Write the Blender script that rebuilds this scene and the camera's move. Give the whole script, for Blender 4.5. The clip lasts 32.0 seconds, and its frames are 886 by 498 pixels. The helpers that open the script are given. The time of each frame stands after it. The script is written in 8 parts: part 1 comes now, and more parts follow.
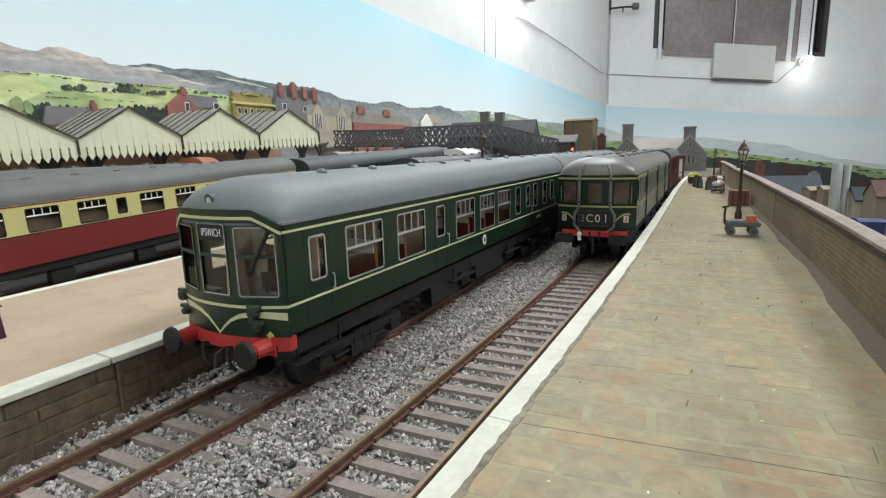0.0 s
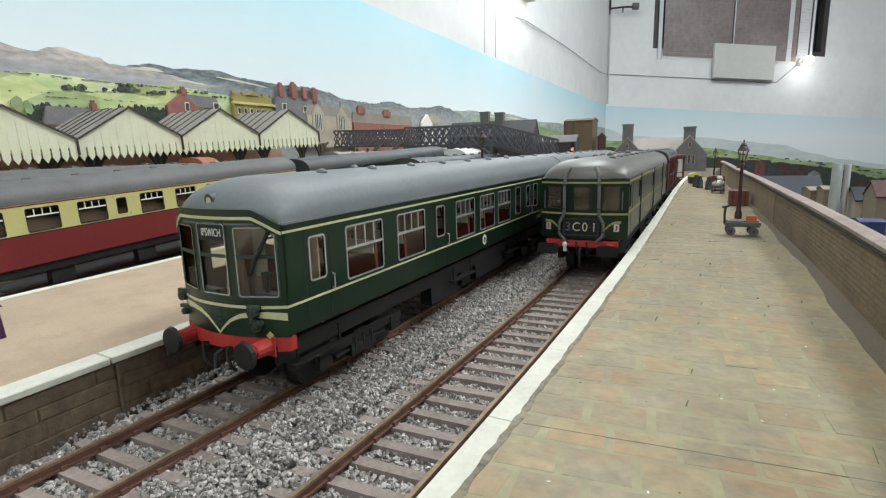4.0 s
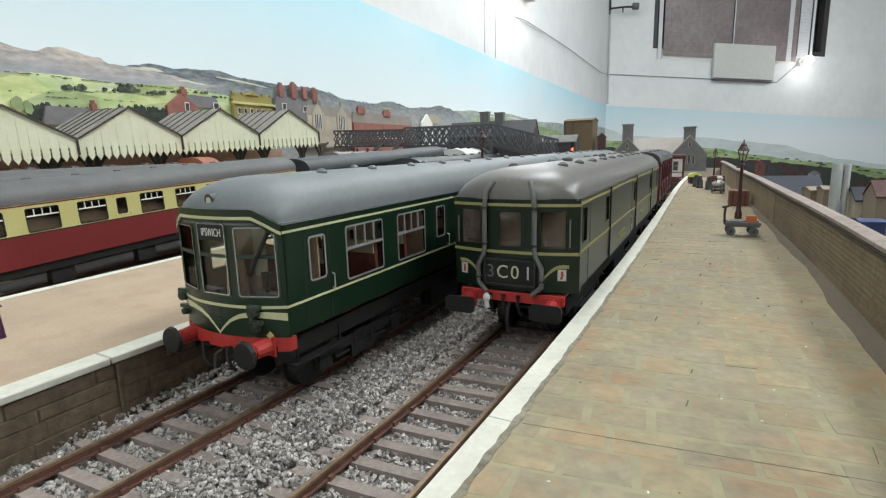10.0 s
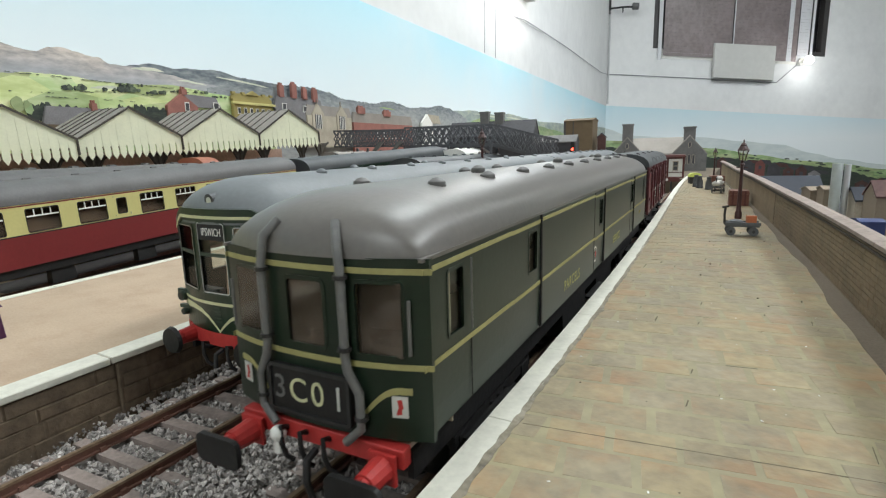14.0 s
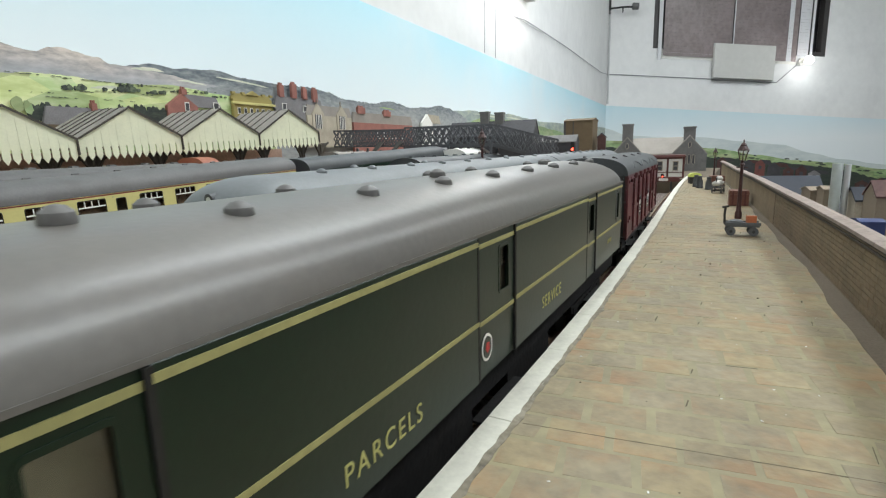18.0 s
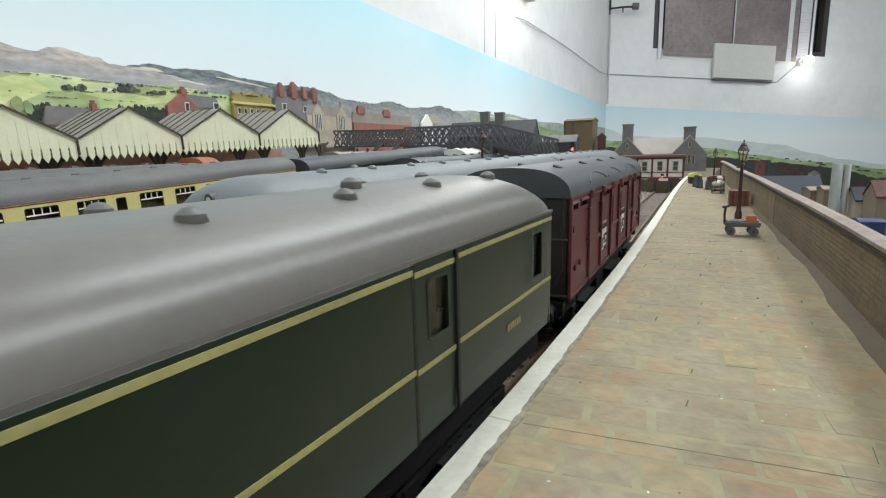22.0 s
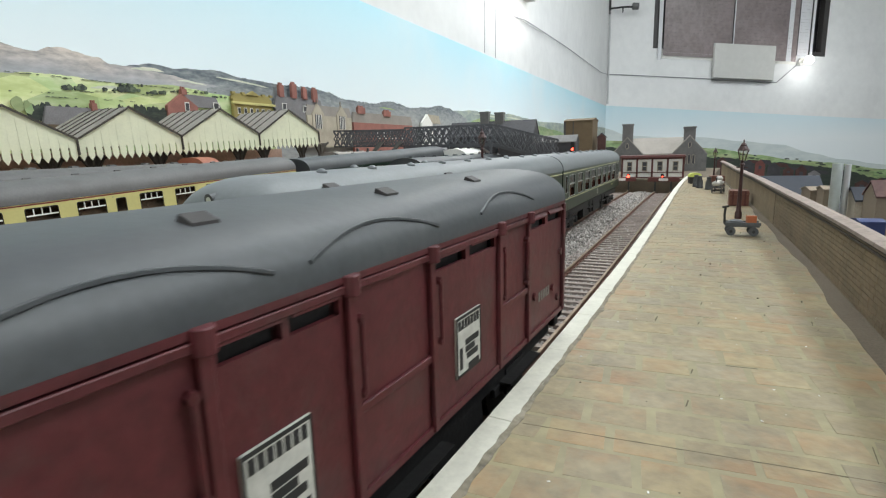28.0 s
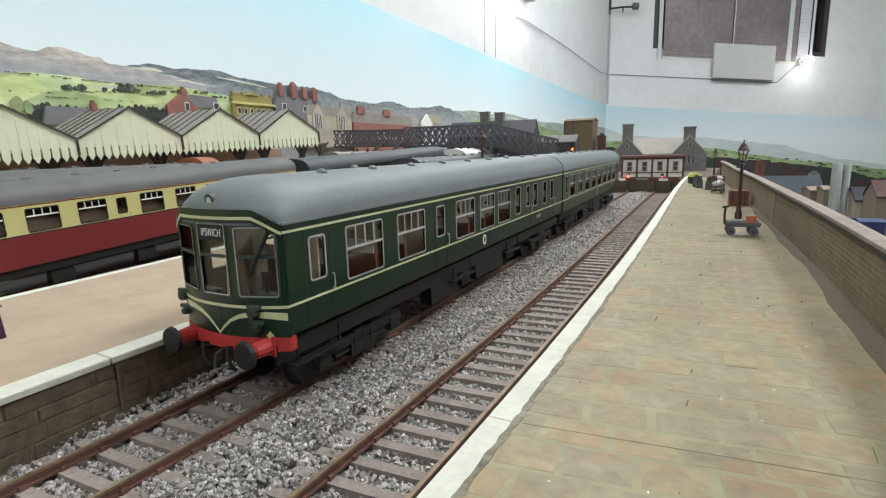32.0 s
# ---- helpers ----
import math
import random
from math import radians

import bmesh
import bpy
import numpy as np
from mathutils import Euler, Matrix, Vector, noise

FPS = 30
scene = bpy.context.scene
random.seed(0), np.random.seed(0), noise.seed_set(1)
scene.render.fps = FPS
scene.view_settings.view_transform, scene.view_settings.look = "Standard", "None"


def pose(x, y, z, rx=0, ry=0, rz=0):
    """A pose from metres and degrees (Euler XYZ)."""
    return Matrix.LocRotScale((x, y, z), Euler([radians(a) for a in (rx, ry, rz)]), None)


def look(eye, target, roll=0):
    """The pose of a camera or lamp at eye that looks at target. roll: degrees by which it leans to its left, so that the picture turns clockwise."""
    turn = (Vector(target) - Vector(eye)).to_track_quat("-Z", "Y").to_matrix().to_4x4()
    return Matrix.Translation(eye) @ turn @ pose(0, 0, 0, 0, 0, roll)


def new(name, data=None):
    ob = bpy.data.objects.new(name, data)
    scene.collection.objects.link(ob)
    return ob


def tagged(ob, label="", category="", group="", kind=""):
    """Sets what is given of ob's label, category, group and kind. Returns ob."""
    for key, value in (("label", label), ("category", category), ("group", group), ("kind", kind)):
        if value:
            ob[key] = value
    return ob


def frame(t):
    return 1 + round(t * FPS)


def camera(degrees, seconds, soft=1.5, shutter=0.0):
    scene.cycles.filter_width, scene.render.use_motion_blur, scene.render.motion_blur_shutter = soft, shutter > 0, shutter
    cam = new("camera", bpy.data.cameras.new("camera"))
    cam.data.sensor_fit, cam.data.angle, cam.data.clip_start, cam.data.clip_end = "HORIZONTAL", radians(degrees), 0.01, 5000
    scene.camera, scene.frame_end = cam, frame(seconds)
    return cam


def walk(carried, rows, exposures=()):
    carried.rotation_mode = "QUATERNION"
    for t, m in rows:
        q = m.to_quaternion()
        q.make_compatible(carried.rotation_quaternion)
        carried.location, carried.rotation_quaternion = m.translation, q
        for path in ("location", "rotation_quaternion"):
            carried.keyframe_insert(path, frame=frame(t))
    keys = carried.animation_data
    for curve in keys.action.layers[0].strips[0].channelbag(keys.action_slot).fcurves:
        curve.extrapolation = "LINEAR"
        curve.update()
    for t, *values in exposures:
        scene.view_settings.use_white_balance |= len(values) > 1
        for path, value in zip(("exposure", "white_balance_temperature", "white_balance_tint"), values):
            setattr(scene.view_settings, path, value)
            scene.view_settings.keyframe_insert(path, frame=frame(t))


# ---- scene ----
EYE = Vector((0.05096, 0.0, 0.05479))
AIM = EYE + Vector((-0.48978, 0.85120, -0.18862))
cam = camera(81.0, 32.0, soft=1.2, shutter=0.5)
walk(cam, [(0.0, look(EYE, AIM, -1.558)), (32.0, look(EYE, AIM, -1.558))],
     exposures=[(0.0, 0.0), (32.0, 0.0)])

MM = 0.001
MZ = 0.0010363  # one unit of height, in metres
DRIFT = 0.1505  # cross joints, end-of-line buildings: off square to the track to fit the camera's view
DRIFT_TURN = 8.56


# ---- light ----
world = bpy.data.worlds.new("room_air")
scene.world = world
world.use_nodes = True
world.node_tree.nodes["Background"].inputs[0].default_value = (0.9, 0.95, 1.0, 1)
world.node_tree.nodes["Background"].inputs[1].default_value = 0.25


def area_lamp(name, place, size_x, size_y, watts, colour, target=None):
    data = bpy.data.lights.new(name, "AREA")
    data.shape, data.size, data.size_y, data.energy, data.color = "RECTANGLE", size_x, size_y, watts, colour
    ob = new(name, data)
    ob.matrix_world = look(place, target) if target else Matrix.Translation(place)
    return ob


COOL = (0.912, 0.976, 0.996)
# assumed fluorescent tubes under the ceiling, out of view, placed and tuned for brightness
area_lamp("unseen_ceiling_light", (-0.25, 1.25, 1.45), 0.12, 1.4, 16.5, COOL)
area_lamp("unseen_ceiling_light", (1.0, 0.8, 1.43), 0.5, 1.4, 29.0, COOL)
area_lamp("unseen_ceiling_light", (0.9, 2.4, 1.45), 0.12, 1.4, 12.5, COOL)
# added behind the camera to brighten the train fronts
area_lamp("unseen_ceiling_light", (0.1, -1.34, 1.45), 0.12, 1.4, 15.0, COOL)


def bulb_light(name, place, radius, watts, colour):
    data = bpy.data.lights.new(name, "POINT")
    data.shadow_soft_size, data.energy, data.color = radius, watts, colour
    ob = new(name, data)
    ob.location = place
    return ob


# the strip lamp on the left wall and the round lamp on the end wall
bulb_light("strip_lamp_light", (-0.40, 1.39, 0.50), 0.08, 1.5, COOL)
bulb_light("spot_lamp_light", (0.40, 3.85, 0.456), 0.04, 0.4, COOL)


# ---- materials ----
def material(name, colour, rough=0.6, metal=0.0, vary=0.18, grain=900.0, patch=60.0, bump=0.15, dirt=None, dirt_amount=0.0,
             island=0.0, coat=0.0, random_object=0.0, fixed=False, alt=None):
    """A painted or natural surface with fine grain, broad patches, fine relief and, if wanted, dirt."""
    m = bpy.data.materials.new(name)
    m.use_nodes = True
    nt = m.node_tree
    nd, ln = nt.nodes, nt.links
    b = nd["Principled BSDF"]
    b.inputs["Roughness"].default_value = rough
    b.inputs["Metallic"].default_value = metal
    b.inputs["Coat Weight"].default_value = coat
    co = nd.new("ShaderNodeNewGeometry" if fixed else "ShaderNodeTexCoord")
    where = co.outputs["Position" if fixed else "Object"]
    n1 = nd.new("ShaderNodeTexNoise")
    n1.inputs["Scale"].default_value = grain
    n1.inputs["Detail"].default_value = 4
    n2 = nd.new("ShaderNodeTexNoise")
    n2.inputs["Scale"].default_value = patch
    n2.inputs["Detail"].default_value = 3
    for n in (n1, n2):
        ln.new(where, n.inputs["Vector"])
    add = nd.new("ShaderNodeMath")
    add.operation = "ADD"
    ln.new(n1.outputs["Fac"], add.inputs[0])
    ln.new(n2.outputs["Fac"], add.inputs[1])
    ramp = nd.new("ShaderNodeMapRange")
    ramp.inputs["From Min"].default_value, ramp.inputs["From Max"].default_value = 0.6, 1.4
    ramp.inputs["To Min"].default_value, ramp.inputs["To Max"].default_value = 1 - vary, 1 + vary
    ln.new(add.outputs[0], ramp.inputs["Value"])
    hsv = nd.new("ShaderNodeHueSaturation")
    hsv.inputs["Color"].default_value = (*colour, 1)
    last = ramp.outputs[0]
    for kind, amount in (("island", island), ("object", random_object)):
        if amount:
            src = nd.new("ShaderNodeNewGeometry" if kind == "island" else "ShaderNodeObjectInfo")
            mr = nd.new("ShaderNodeMapRange")
            mr.inputs["To Min"].default_value, mr.inputs["To Max"].default_value = 1 - amount, 1 + amount
            ln.new(src.outputs["Random Per Island" if kind == "island" else "Random"], mr.inputs["Value"])
            mul = nd.new("ShaderNodeMath")
            mul.operation = "MULTIPLY"
            ln.new(last, mul.inputs[0])
            ln.new(mr.outputs[0], mul.inputs[1])
            last = mul.outputs[0]
    ln.new(last, hsv.inputs["Value"])
    if alt:
        g1, g2 = nd.new("ShaderNodeNewGeometry"), nd.new("ShaderNodeObjectInfo")
        sm, fr = nd.new("ShaderNodeMath"), nd.new("ShaderNodeMath")
        sm.operation, fr.operation = "ADD", "FRACT"
        ln.new(g1.outputs["Random Per Island"], sm.inputs[0])
        ln.new(g2.outputs["Random"], sm.inputs[1])
        ln.new(sm.outputs[0], fr.inputs[0])
        am = nd.new("ShaderNodeMix")
        am.data_type = "RGBA"
        ln.new(fr.outputs[0], am.inputs["Factor"])
        am.inputs[6].default_value, am.inputs[7].default_value = (*colour, 1), (*alt, 1)
        ln.new(am.outputs[2], hsv.inputs["Color"])
    out = hsv.outputs["Color"]
    if dirt:
        n3 = nd.new("ShaderNodeTexNoise")
        n3.inputs["Scale"].default_value = patch * 2.3
        n3.inputs["Detail"].default_value = 6
        n3.inputs["Roughness"].default_value = 0.65
        ln.new(where, n3.inputs["Vector"])
        mr = nd.new("ShaderNodeMapRange")
        mr.inputs["From Min"].default_value, mr.inputs["From Max"].default_value = 0.48, 0.72
        mr.inputs["To Max"].default_value = dirt_amount
        ln.new(n3.outputs["Fac"], mr.inputs["Value"])
        mix = nd.new("ShaderNodeMix")
        mix.data_type = "RGBA"
        ln.new(mr.outputs[0], mix.inputs["Factor"])
        ln.new(out, mix.inputs[6])
        mix.inputs[7].default_value = (*dirt, 1)
        out = mix.outputs[2]
    ln.new(out, b.inputs["Base Color"])
    if bump:
        bp = nd.new("ShaderNodeBump")
        bp.inputs["Strength"].default_value = bump
        bp.inputs["Distance"].default_value = 0.0004
        ln.new(n1.outputs["Fac"], bp.inputs["Height"])
        ln.new(bp.outputs[0], b.inputs["Normal"])
    return m


def glowing(name, colour, strength):
    m = bpy.data.materials.new(name)
    m.use_nodes = True
    b = m.node_tree.nodes["Principled BSDF"]
    b.inputs["Base Color"].default_value = (*colour, 1)
    b.inputs["Emission Color"].default_value = (*colour, 1)
    b.inputs["Emission Strength"].default_value = strength
    return m


def glass(name, tint=(0.9, 0.92, 0.9), gloss=0.05, dust=0.0):
    """A thin pane: mostly clear, with a sharp reflection."""
    m = bpy.data.materials.new(name)
    m.use_nodes = True
    nd, ln = m.node_tree.nodes, m.node_tree.links
    gl = nd.new("ShaderNodeBsdfGlossy")
    gl.inputs["Roughness"].default_value = 0.06
    tr = nd.new("ShaderNodeBsdfTransparent")
    tr.inputs["Color"].default_value = (*tint, 1)
    mx = nd.new("ShaderNodeMixShader")
    mx.inputs[0].default_value = gloss
    ln.new(tr.outputs[0], mx.inputs[1])
    ln.new(gl.outputs[0], mx.inputs[2])
    out = mx
    if dust:
        df = nd.new("ShaderNodeBsdfDiffuse")
        df.inputs["Color"].default_value = (0.33, 0.26, 0.2, 1)
        out = nd.new("ShaderNodeMixShader")
        no = nd.new("ShaderNodeTexNoise")
        no.inputs["Scale"].default_value = 160.0
        co = nd.new("ShaderNodeTexCoord")
        ln.new(co.outputs["Object"], no.inputs["Vector"])
        mr = nd.new("ShaderNodeMapRange")
        mr.inputs["From Min"].default_value, mr.inputs["From Max"].default_value = 0.3, 0.7
        mr.inputs["To Min"].default_value, mr.inputs["To Max"].default_value = dust * 0.4, dust * 1.6
        ln.new(no.outputs["Fac"], mr.inputs["Value"])
        ln.new(mr.outputs[0], out.inputs[0])
        ln.new(mx.outputs[0], out.inputs[1])
        ln.new(df.outputs[0], out.inputs[2])
    ln.new(out.outputs[0], nd["Material Output"].inputs["Surface"])
    return m


GREEN = material("brunswick_green", (0.0058, 0.0225, 0.0105), 0.3, vary=0.2, patch=35, bump=0.04, dirt=(0.014, 0.022, 0.014), dirt_amount=0.25)
GREEN_WORN = material("weathered_green", (0.0035, 0.0135, 0.0055), 0.36, vary=0.22, patch=30, bump=0.05, dirt=(0.013, 0.021, 0.014), dirt_amount=0.5)
GREEN_WORN.node_tree.nodes["Principled BSDF"].inputs["Specular IOR Level"].default_value = 0.42
GREEN_WORN.node_tree.nodes["Principled BSDF"].inputs["Sheen Weight"].default_value = 0.05
YELLOW = material("lining_yellow", (0.44, 0.42, 0.15), 0.5, vary=0.15, bump=0.05)
KHAKI = material("faded_lining", (0.3, 0.275, 0.11), 0.55, vary=0.2, patch=80, bump=0.05)
PALE_LINE = material("pale_cream_lining", (0.56, 0.56, 0.33), 0.5, vary=0.12, bump=0.05)
ROOF_BLUE = material("grey_roof_paint", (0.15, 0.162, 0.168), 0.5, vary=0.12, patch=25, bump=0.06, dirt=(0.09, 0.09, 0.09), dirt_amount=0.3)
ROOF_BROWN = material("dusty_grey_roof", (0.125, 0.116, 0.105), 0.36, vary=0.12, patch=22, bump=0.06, dirt=(0.15, 0.13, 0.11), dirt_amount=0.4)
COACH_ROOF = material("sooty_coach_roof", (0.105, 0.102, 0.1), 0.6, vary=0.2, patch=25, bump=0.06, dirt=(0.07, 0.066, 0.06), dirt_amount=0.5)
ROOF_DARK = material("dark_grey_roof", (0.045, 0.05, 0.054), 0.5, vary=0.2, patch=25, bump=0.06, dirt=(0.1, 0.1, 0.1), dirt_amount=0.3)
MAROON = material("maroon_paint", (0.088, 0.014, 0.018), 0.55, vary=0.35, grain=700, patch=45, bump=0.2, dirt=(0.06, 0.042, 0.04), dirt_amount=0.65)
CRIMSON = material("crimson_paint", (0.2, 0.024, 0.026), 0.4, vary=0.1, patch=30, bump=0.03)
CREAM = material("cream_paint", (0.6, 0.55, 0.225), 0.4, vary=0.06, patch=30, bump=0.03)
BUFFER_RED = material("buffer_beam_red", (0.42, 0.032, 0.028), 0.5, vary=0.2, bump=0.1)
BLACK = material("underframe_black", (0.0065, 0.006, 0.006), 0.6, vary=0.35, patch=90, bump=0.2, dirt=(0.022, 0.018, 0.015), dirt_amount=0.4)
IRON = material("dull_iron", (0.05, 0.05, 0.05), 0.45, 0.6, vary=0.3, bump=0.1)
PIPE_GREY = material("pipe_grey", (0.13, 0.13, 0.125), 0.4, vary=0.2, bump=0.08)
SILVER = material("window_frame_silver", (0.62, 0.63, 0.64), 0.28, 0.7, vary=0.1, bump=0.0)
WHITE = material("white_paint", (0.78, 0.77, 0.72), 0.55, vary=0.08, patch=60, bump=0.12)
EDGE_WHITE = material("platform_edge_white", (0.6, 0.585, 0.5), 0.75, vary=0.1, patch=90, bump=0.25, dirt=(0.4, 0.38, 0.33), dirt_amount=0.35)
SEAT = material("seat_moquette", (0.2, 0.045, 0.03), 0.85, vary=0.25, bump=0.2)
PANEL = material("cab_lining", (0.45, 0.38, 0.28), 0.6, vary=0.1, bump=0.05)
CURTAIN = material("interior_ochre", (0.55, 0.36, 0.1), 0.8, vary=0.1)
DARK = material("inside_dark", (0.02, 0.02, 0.02), 0.8)
RAIL = material("rusty_rail", (0.15, 0.072, 0.052), 0.5, 0.25, vary=0.3, grain=1500, patch=120, bump=0.25)
RAIL_TOP = material("worn_rail_head", (0.27, 0.19, 0.125), 0.4, 0.6, vary=0.4, patch=150, bump=0.1)
SLEEPER = material("sleeper_wood", (0.265, 0.215, 0.19), 0.85, vary=0.3, patch=220, bump=0.5, random_object=0.15, island=0.15, fixed=True)
BALLAST = material("ballast_stone", (0.385, 0.355, 0.33), 0.85, vary=0.25, grain=2500, bump=0.3, island=0.56)
BALLAST_BED = material("ballast_dust", (0.25, 0.225, 0.205), 0.95, vary=0.4, grain=1200, patch=300, bump=1.0)
SETT = material("platform_sett", (0.255, 0.195, 0.097), 0.5, vary=0.42, grain=420, patch=30, bump=0.45, dirt=(0.31, 0.146, 0.05), dirt_amount=0.7, island=0.1, random_object=0.1, fixed=True, alt=(0.225, 0.188, 0.118))
JOINT = material("sett_joint", (0.248, 0.214, 0.113), 0.5, vary=0.3, grain=300, patch=60, bump=0.4, dirt=(0.2, 0.17, 0.095), dirt_amount=0.6, fixed=True)
for m in (SETT, JOINT):
    b = m.node_tree.nodes["Principled BSDF"]
    b.inputs["Specular IOR Level"].default_value = 0.5
    # sheen layer, paler at grazing angles
    b.inputs["Sheen Weight"].default_value = 0.3
    b.inputs["Sheen Roughness"].default_value = 0.4
    b.inputs["Sheen Tint"].default_value = (0.9, 0.88, 0.8, 1)
CRACK = material("open_joint", (0.12, 0.1, 0.062), 0.9, vary=0.4, grain=300, patch=90, bump=0.4, fixed=True)
SHADED_BED = material("shaded_siding_bed", (0.045, 0.04, 0.037), 0.95, vary=0.4, grain=1200, patch=200, bump=0.8)
GRAINY_BROWN = material("grainy_brown", (0.115, 0.09, 0.062), 0.95, vary=0.3, grain=1800, bump=0.7)
TAN = material("tan_platform_surface", (0.4, 0.3, 0.21), 0.9, vary=0.12, grain=1500, patch=40, bump=0.4, dirt=(0.3, 0.2, 0.13), dirt_amount=0.45)
GRIME = material("platform_grime", (0.19, 0.165, 0.12), 0.9, vary=0.5, grain=600, patch=150, bump=0.8, dirt=(0.3, 0.27, 0.22), dirt_amount=0.7, fixed=True)
STONE = material("platform_face_stone", (0.15, 0.108, 0.07), 0.85, vary=0.45, grain=500, patch=90, bump=0.8, dirt=(0.06, 0.043, 0.032), dirt_amount=0.6, random_object=0.22, island=0.14, fixed=True)
WALL_STONE = material("boundary_wall_stone", (0.205, 0.15, 0.088), 0.85, vary=0.25, grain=700, patch=40, bump=0.5, dirt=(0.13, 0.1, 0.06), dirt_amount=0.5, random_object=0.06, island=0.06, fixed=True)
COPING = material("coping_stone", (0.27, 0.212, 0.182), 0.75, vary=0.25, grain=600, patch=70, bump=0.4, dirt=(0.15, 0.115, 0.095), dirt_amount=0.5, fixed=True)
WALL_SHADE_JOINT = material("wall_shade_and_joint", (0.06, 0.045, 0.032), 0.9, vary=0.3, patch=80, bump=0.3, fixed=True)
PLASTER = material("white_plaster", (0.8, 0.8, 0.79), 0.75, vary=0.05, grain=30, patch=2.5, bump=0.05, dirt=(0.6, 0.6, 0.6), dirt_amount=0.3)
WOOD = material("baseboard_wood", (0.3, 0.22, 0.14), 0.8, vary=0.2, grain=60, patch=8)
PINE = material("carpet_grey", (0.12, 0.12, 0.13), 0.95, vary=0.2, grain=200, patch=5)
CANOPY_CREAM = material("canopy_boards", (0.84, 0.83, 0.6), 0.6, vary=0.05, grain=600, patch=50, bump=0.1, dirt=(0.5, 0.5, 0.36), dirt_amount=0.2)
CANOPY_ROOF = material("canopy_roof_sheet", (0.4, 0.37, 0.34), 0.75, vary=0.25, patch=70, bump=0.2)
mix_t = CANOPY_ROOF.node_tree.nodes.new("ShaderNodeMixShader")
mix_t.inputs[0].default_value = 0.4
sheer = CANOPY_ROOF.node_tree.nodes.new("ShaderNodeBsdfTranslucent")
sheer.inputs["Color"].default_value = (0.7, 0.68, 0.62, 1)
CANOPY_ROOF.node_tree.links.new(CANOPY_ROOF.node_tree.nodes["Principled BSDF"].outputs[0], mix_t.inputs[1])
CANOPY_ROOF.node_tree.links.new(sheer.outputs[0], mix_t.inputs[2])
CANOPY_ROOF.node_tree.links.new(mix_t.outputs[0], CANOPY_ROOF.node_tree.nodes["Material Output"].inputs["Surface"])
CANOPY_IRON = material("canopy_ironwork", (0.06, 0.048, 0.036), 0.6, vary=0.2)
SLATE_GREY = material("grey_bridge_paint", (0.085, 0.088, 0.098), 0.6, vary=0.2)
CHOCOLATE = material("oxblood_paint", (0.1, 0.025, 0.02), 0.5, vary=0.15)
CLEAR = glass("window_glass")
DUSTY = glass("dusty_cab_glass", (0.44, 0.44, 0.41), 0.06, 0.2)
SMOKED = glass("dark_window_glass", (0.55, 0.52, 0.48), 0.07)
RED_GLOW = glowing("red_signal_glow", (1.0, 0.06, 0.03), 7.0)
LAMP_GLOW = glowing("lamp_glow", (1.0, 0.97, 0.92), 12.0)


# ---- mesh helpers (all lengths in millimetres) ----
def box(bm, x0, x1, y0, y1, z0, z1, taper=0.0):
    v = [bm.verts.new(c) for c in ((x0, y0, z0), (x1, y0, z0), (x1, y1, z0), (x0, y1, z0),
                                   (x0 + taper, y0 + taper, z1), (x1 - taper, y0 + taper, z1), (x1 - taper, y1 - taper, z1), (x0 + taper, y1 - taper, z1))]
    for f in ((3, 2, 1, 0), (4, 5, 6, 7), (0, 1, 5, 4), (1, 2, 6, 5), (2, 3, 7, 6), (3, 0, 4, 7)):
        bm.faces.new([v[i] for i in f])
    return v


def prism(bm, ring_a, ring_b, caps=True):
    """A solid between two rings of points."""
    a = [bm.verts.new(c) for c in ring_a]
    b = [bm.verts.new(c) for c in ring_b]
    n = len(a)
    for i in range(n):
        bm.faces.new((a[i], a[(i + 1) % n], b[(i + 1) % n], b[i]))
    if caps:
        bm.faces.new(a[::-1])
        bm.faces.new(b)


def rod(bm, p, q, r, n=8, r2=None):
    p, q = Vector(p), Vector(q)
    d = (q - p).normalized()
    s = d.orthogonal().normalized()
    t = d.cross(s)
    r2 = r if r2 is None else r2
    ring = lambda c, k: [c + (s * math.cos(2 * math.pi * i / n) + t * math.sin(2 * math.pi * i / n)) * k for i in range(n)]
    prism(bm, ring(p, r), ring(q, r2))


def pipe_run(bm, points, r, n=8):
    """One bent tube through the points."""
    pts = [Vector(p) for p in points]
    side, rings = None, []
    for i, p in enumerate(pts):
        a, b = pts[max(i - 1, 0)], pts[min(i + 1, len(pts) - 1)]
        d = ((p - a).normalized() + (b - p).normalized()).normalized() if 0 < i < len(pts) - 1 else (b - a).normalized()
        side = d.orthogonal().normalized() if side is None else (side - d * side.dot(d)).normalized()
        t = d.cross(side)
        rings.append([bm.verts.new(p + (side * math.cos(2 * math.pi * k / n) + t * math.sin(2 * math.pi * k / n)) * r) for k in range(n)])
    for a, b in zip(rings, rings[1:]):
        for k in range(n):
            bm.faces.new((a[k], a[(k + 1) % n], b[(k + 1) % n], b[k]))
    bm.faces.new(rings[0][::-1])
    bm.faces.new(rings[-1])


def lathe(bm, centre, profile, n=12):
    """Turned about the upright through centre; profile: radius, height."""
    rings = [[bm.verts.new((centre[0] + r * math.cos(2 * math.pi * i / n), centre[1] + r * math.sin(2 * math.pi * i / n), centre[2] + z)) for i in range(n)] for r, z in profile]
    for a, b in zip(rings, rings[1:]):
        for i in range(n):
            bm.faces.new((a[i], a[(i + 1) % n], b[(i + 1) % n], b[i]))
    bm.faces.new(rings[0][::-1])
    bm.faces.new(rings[-1])


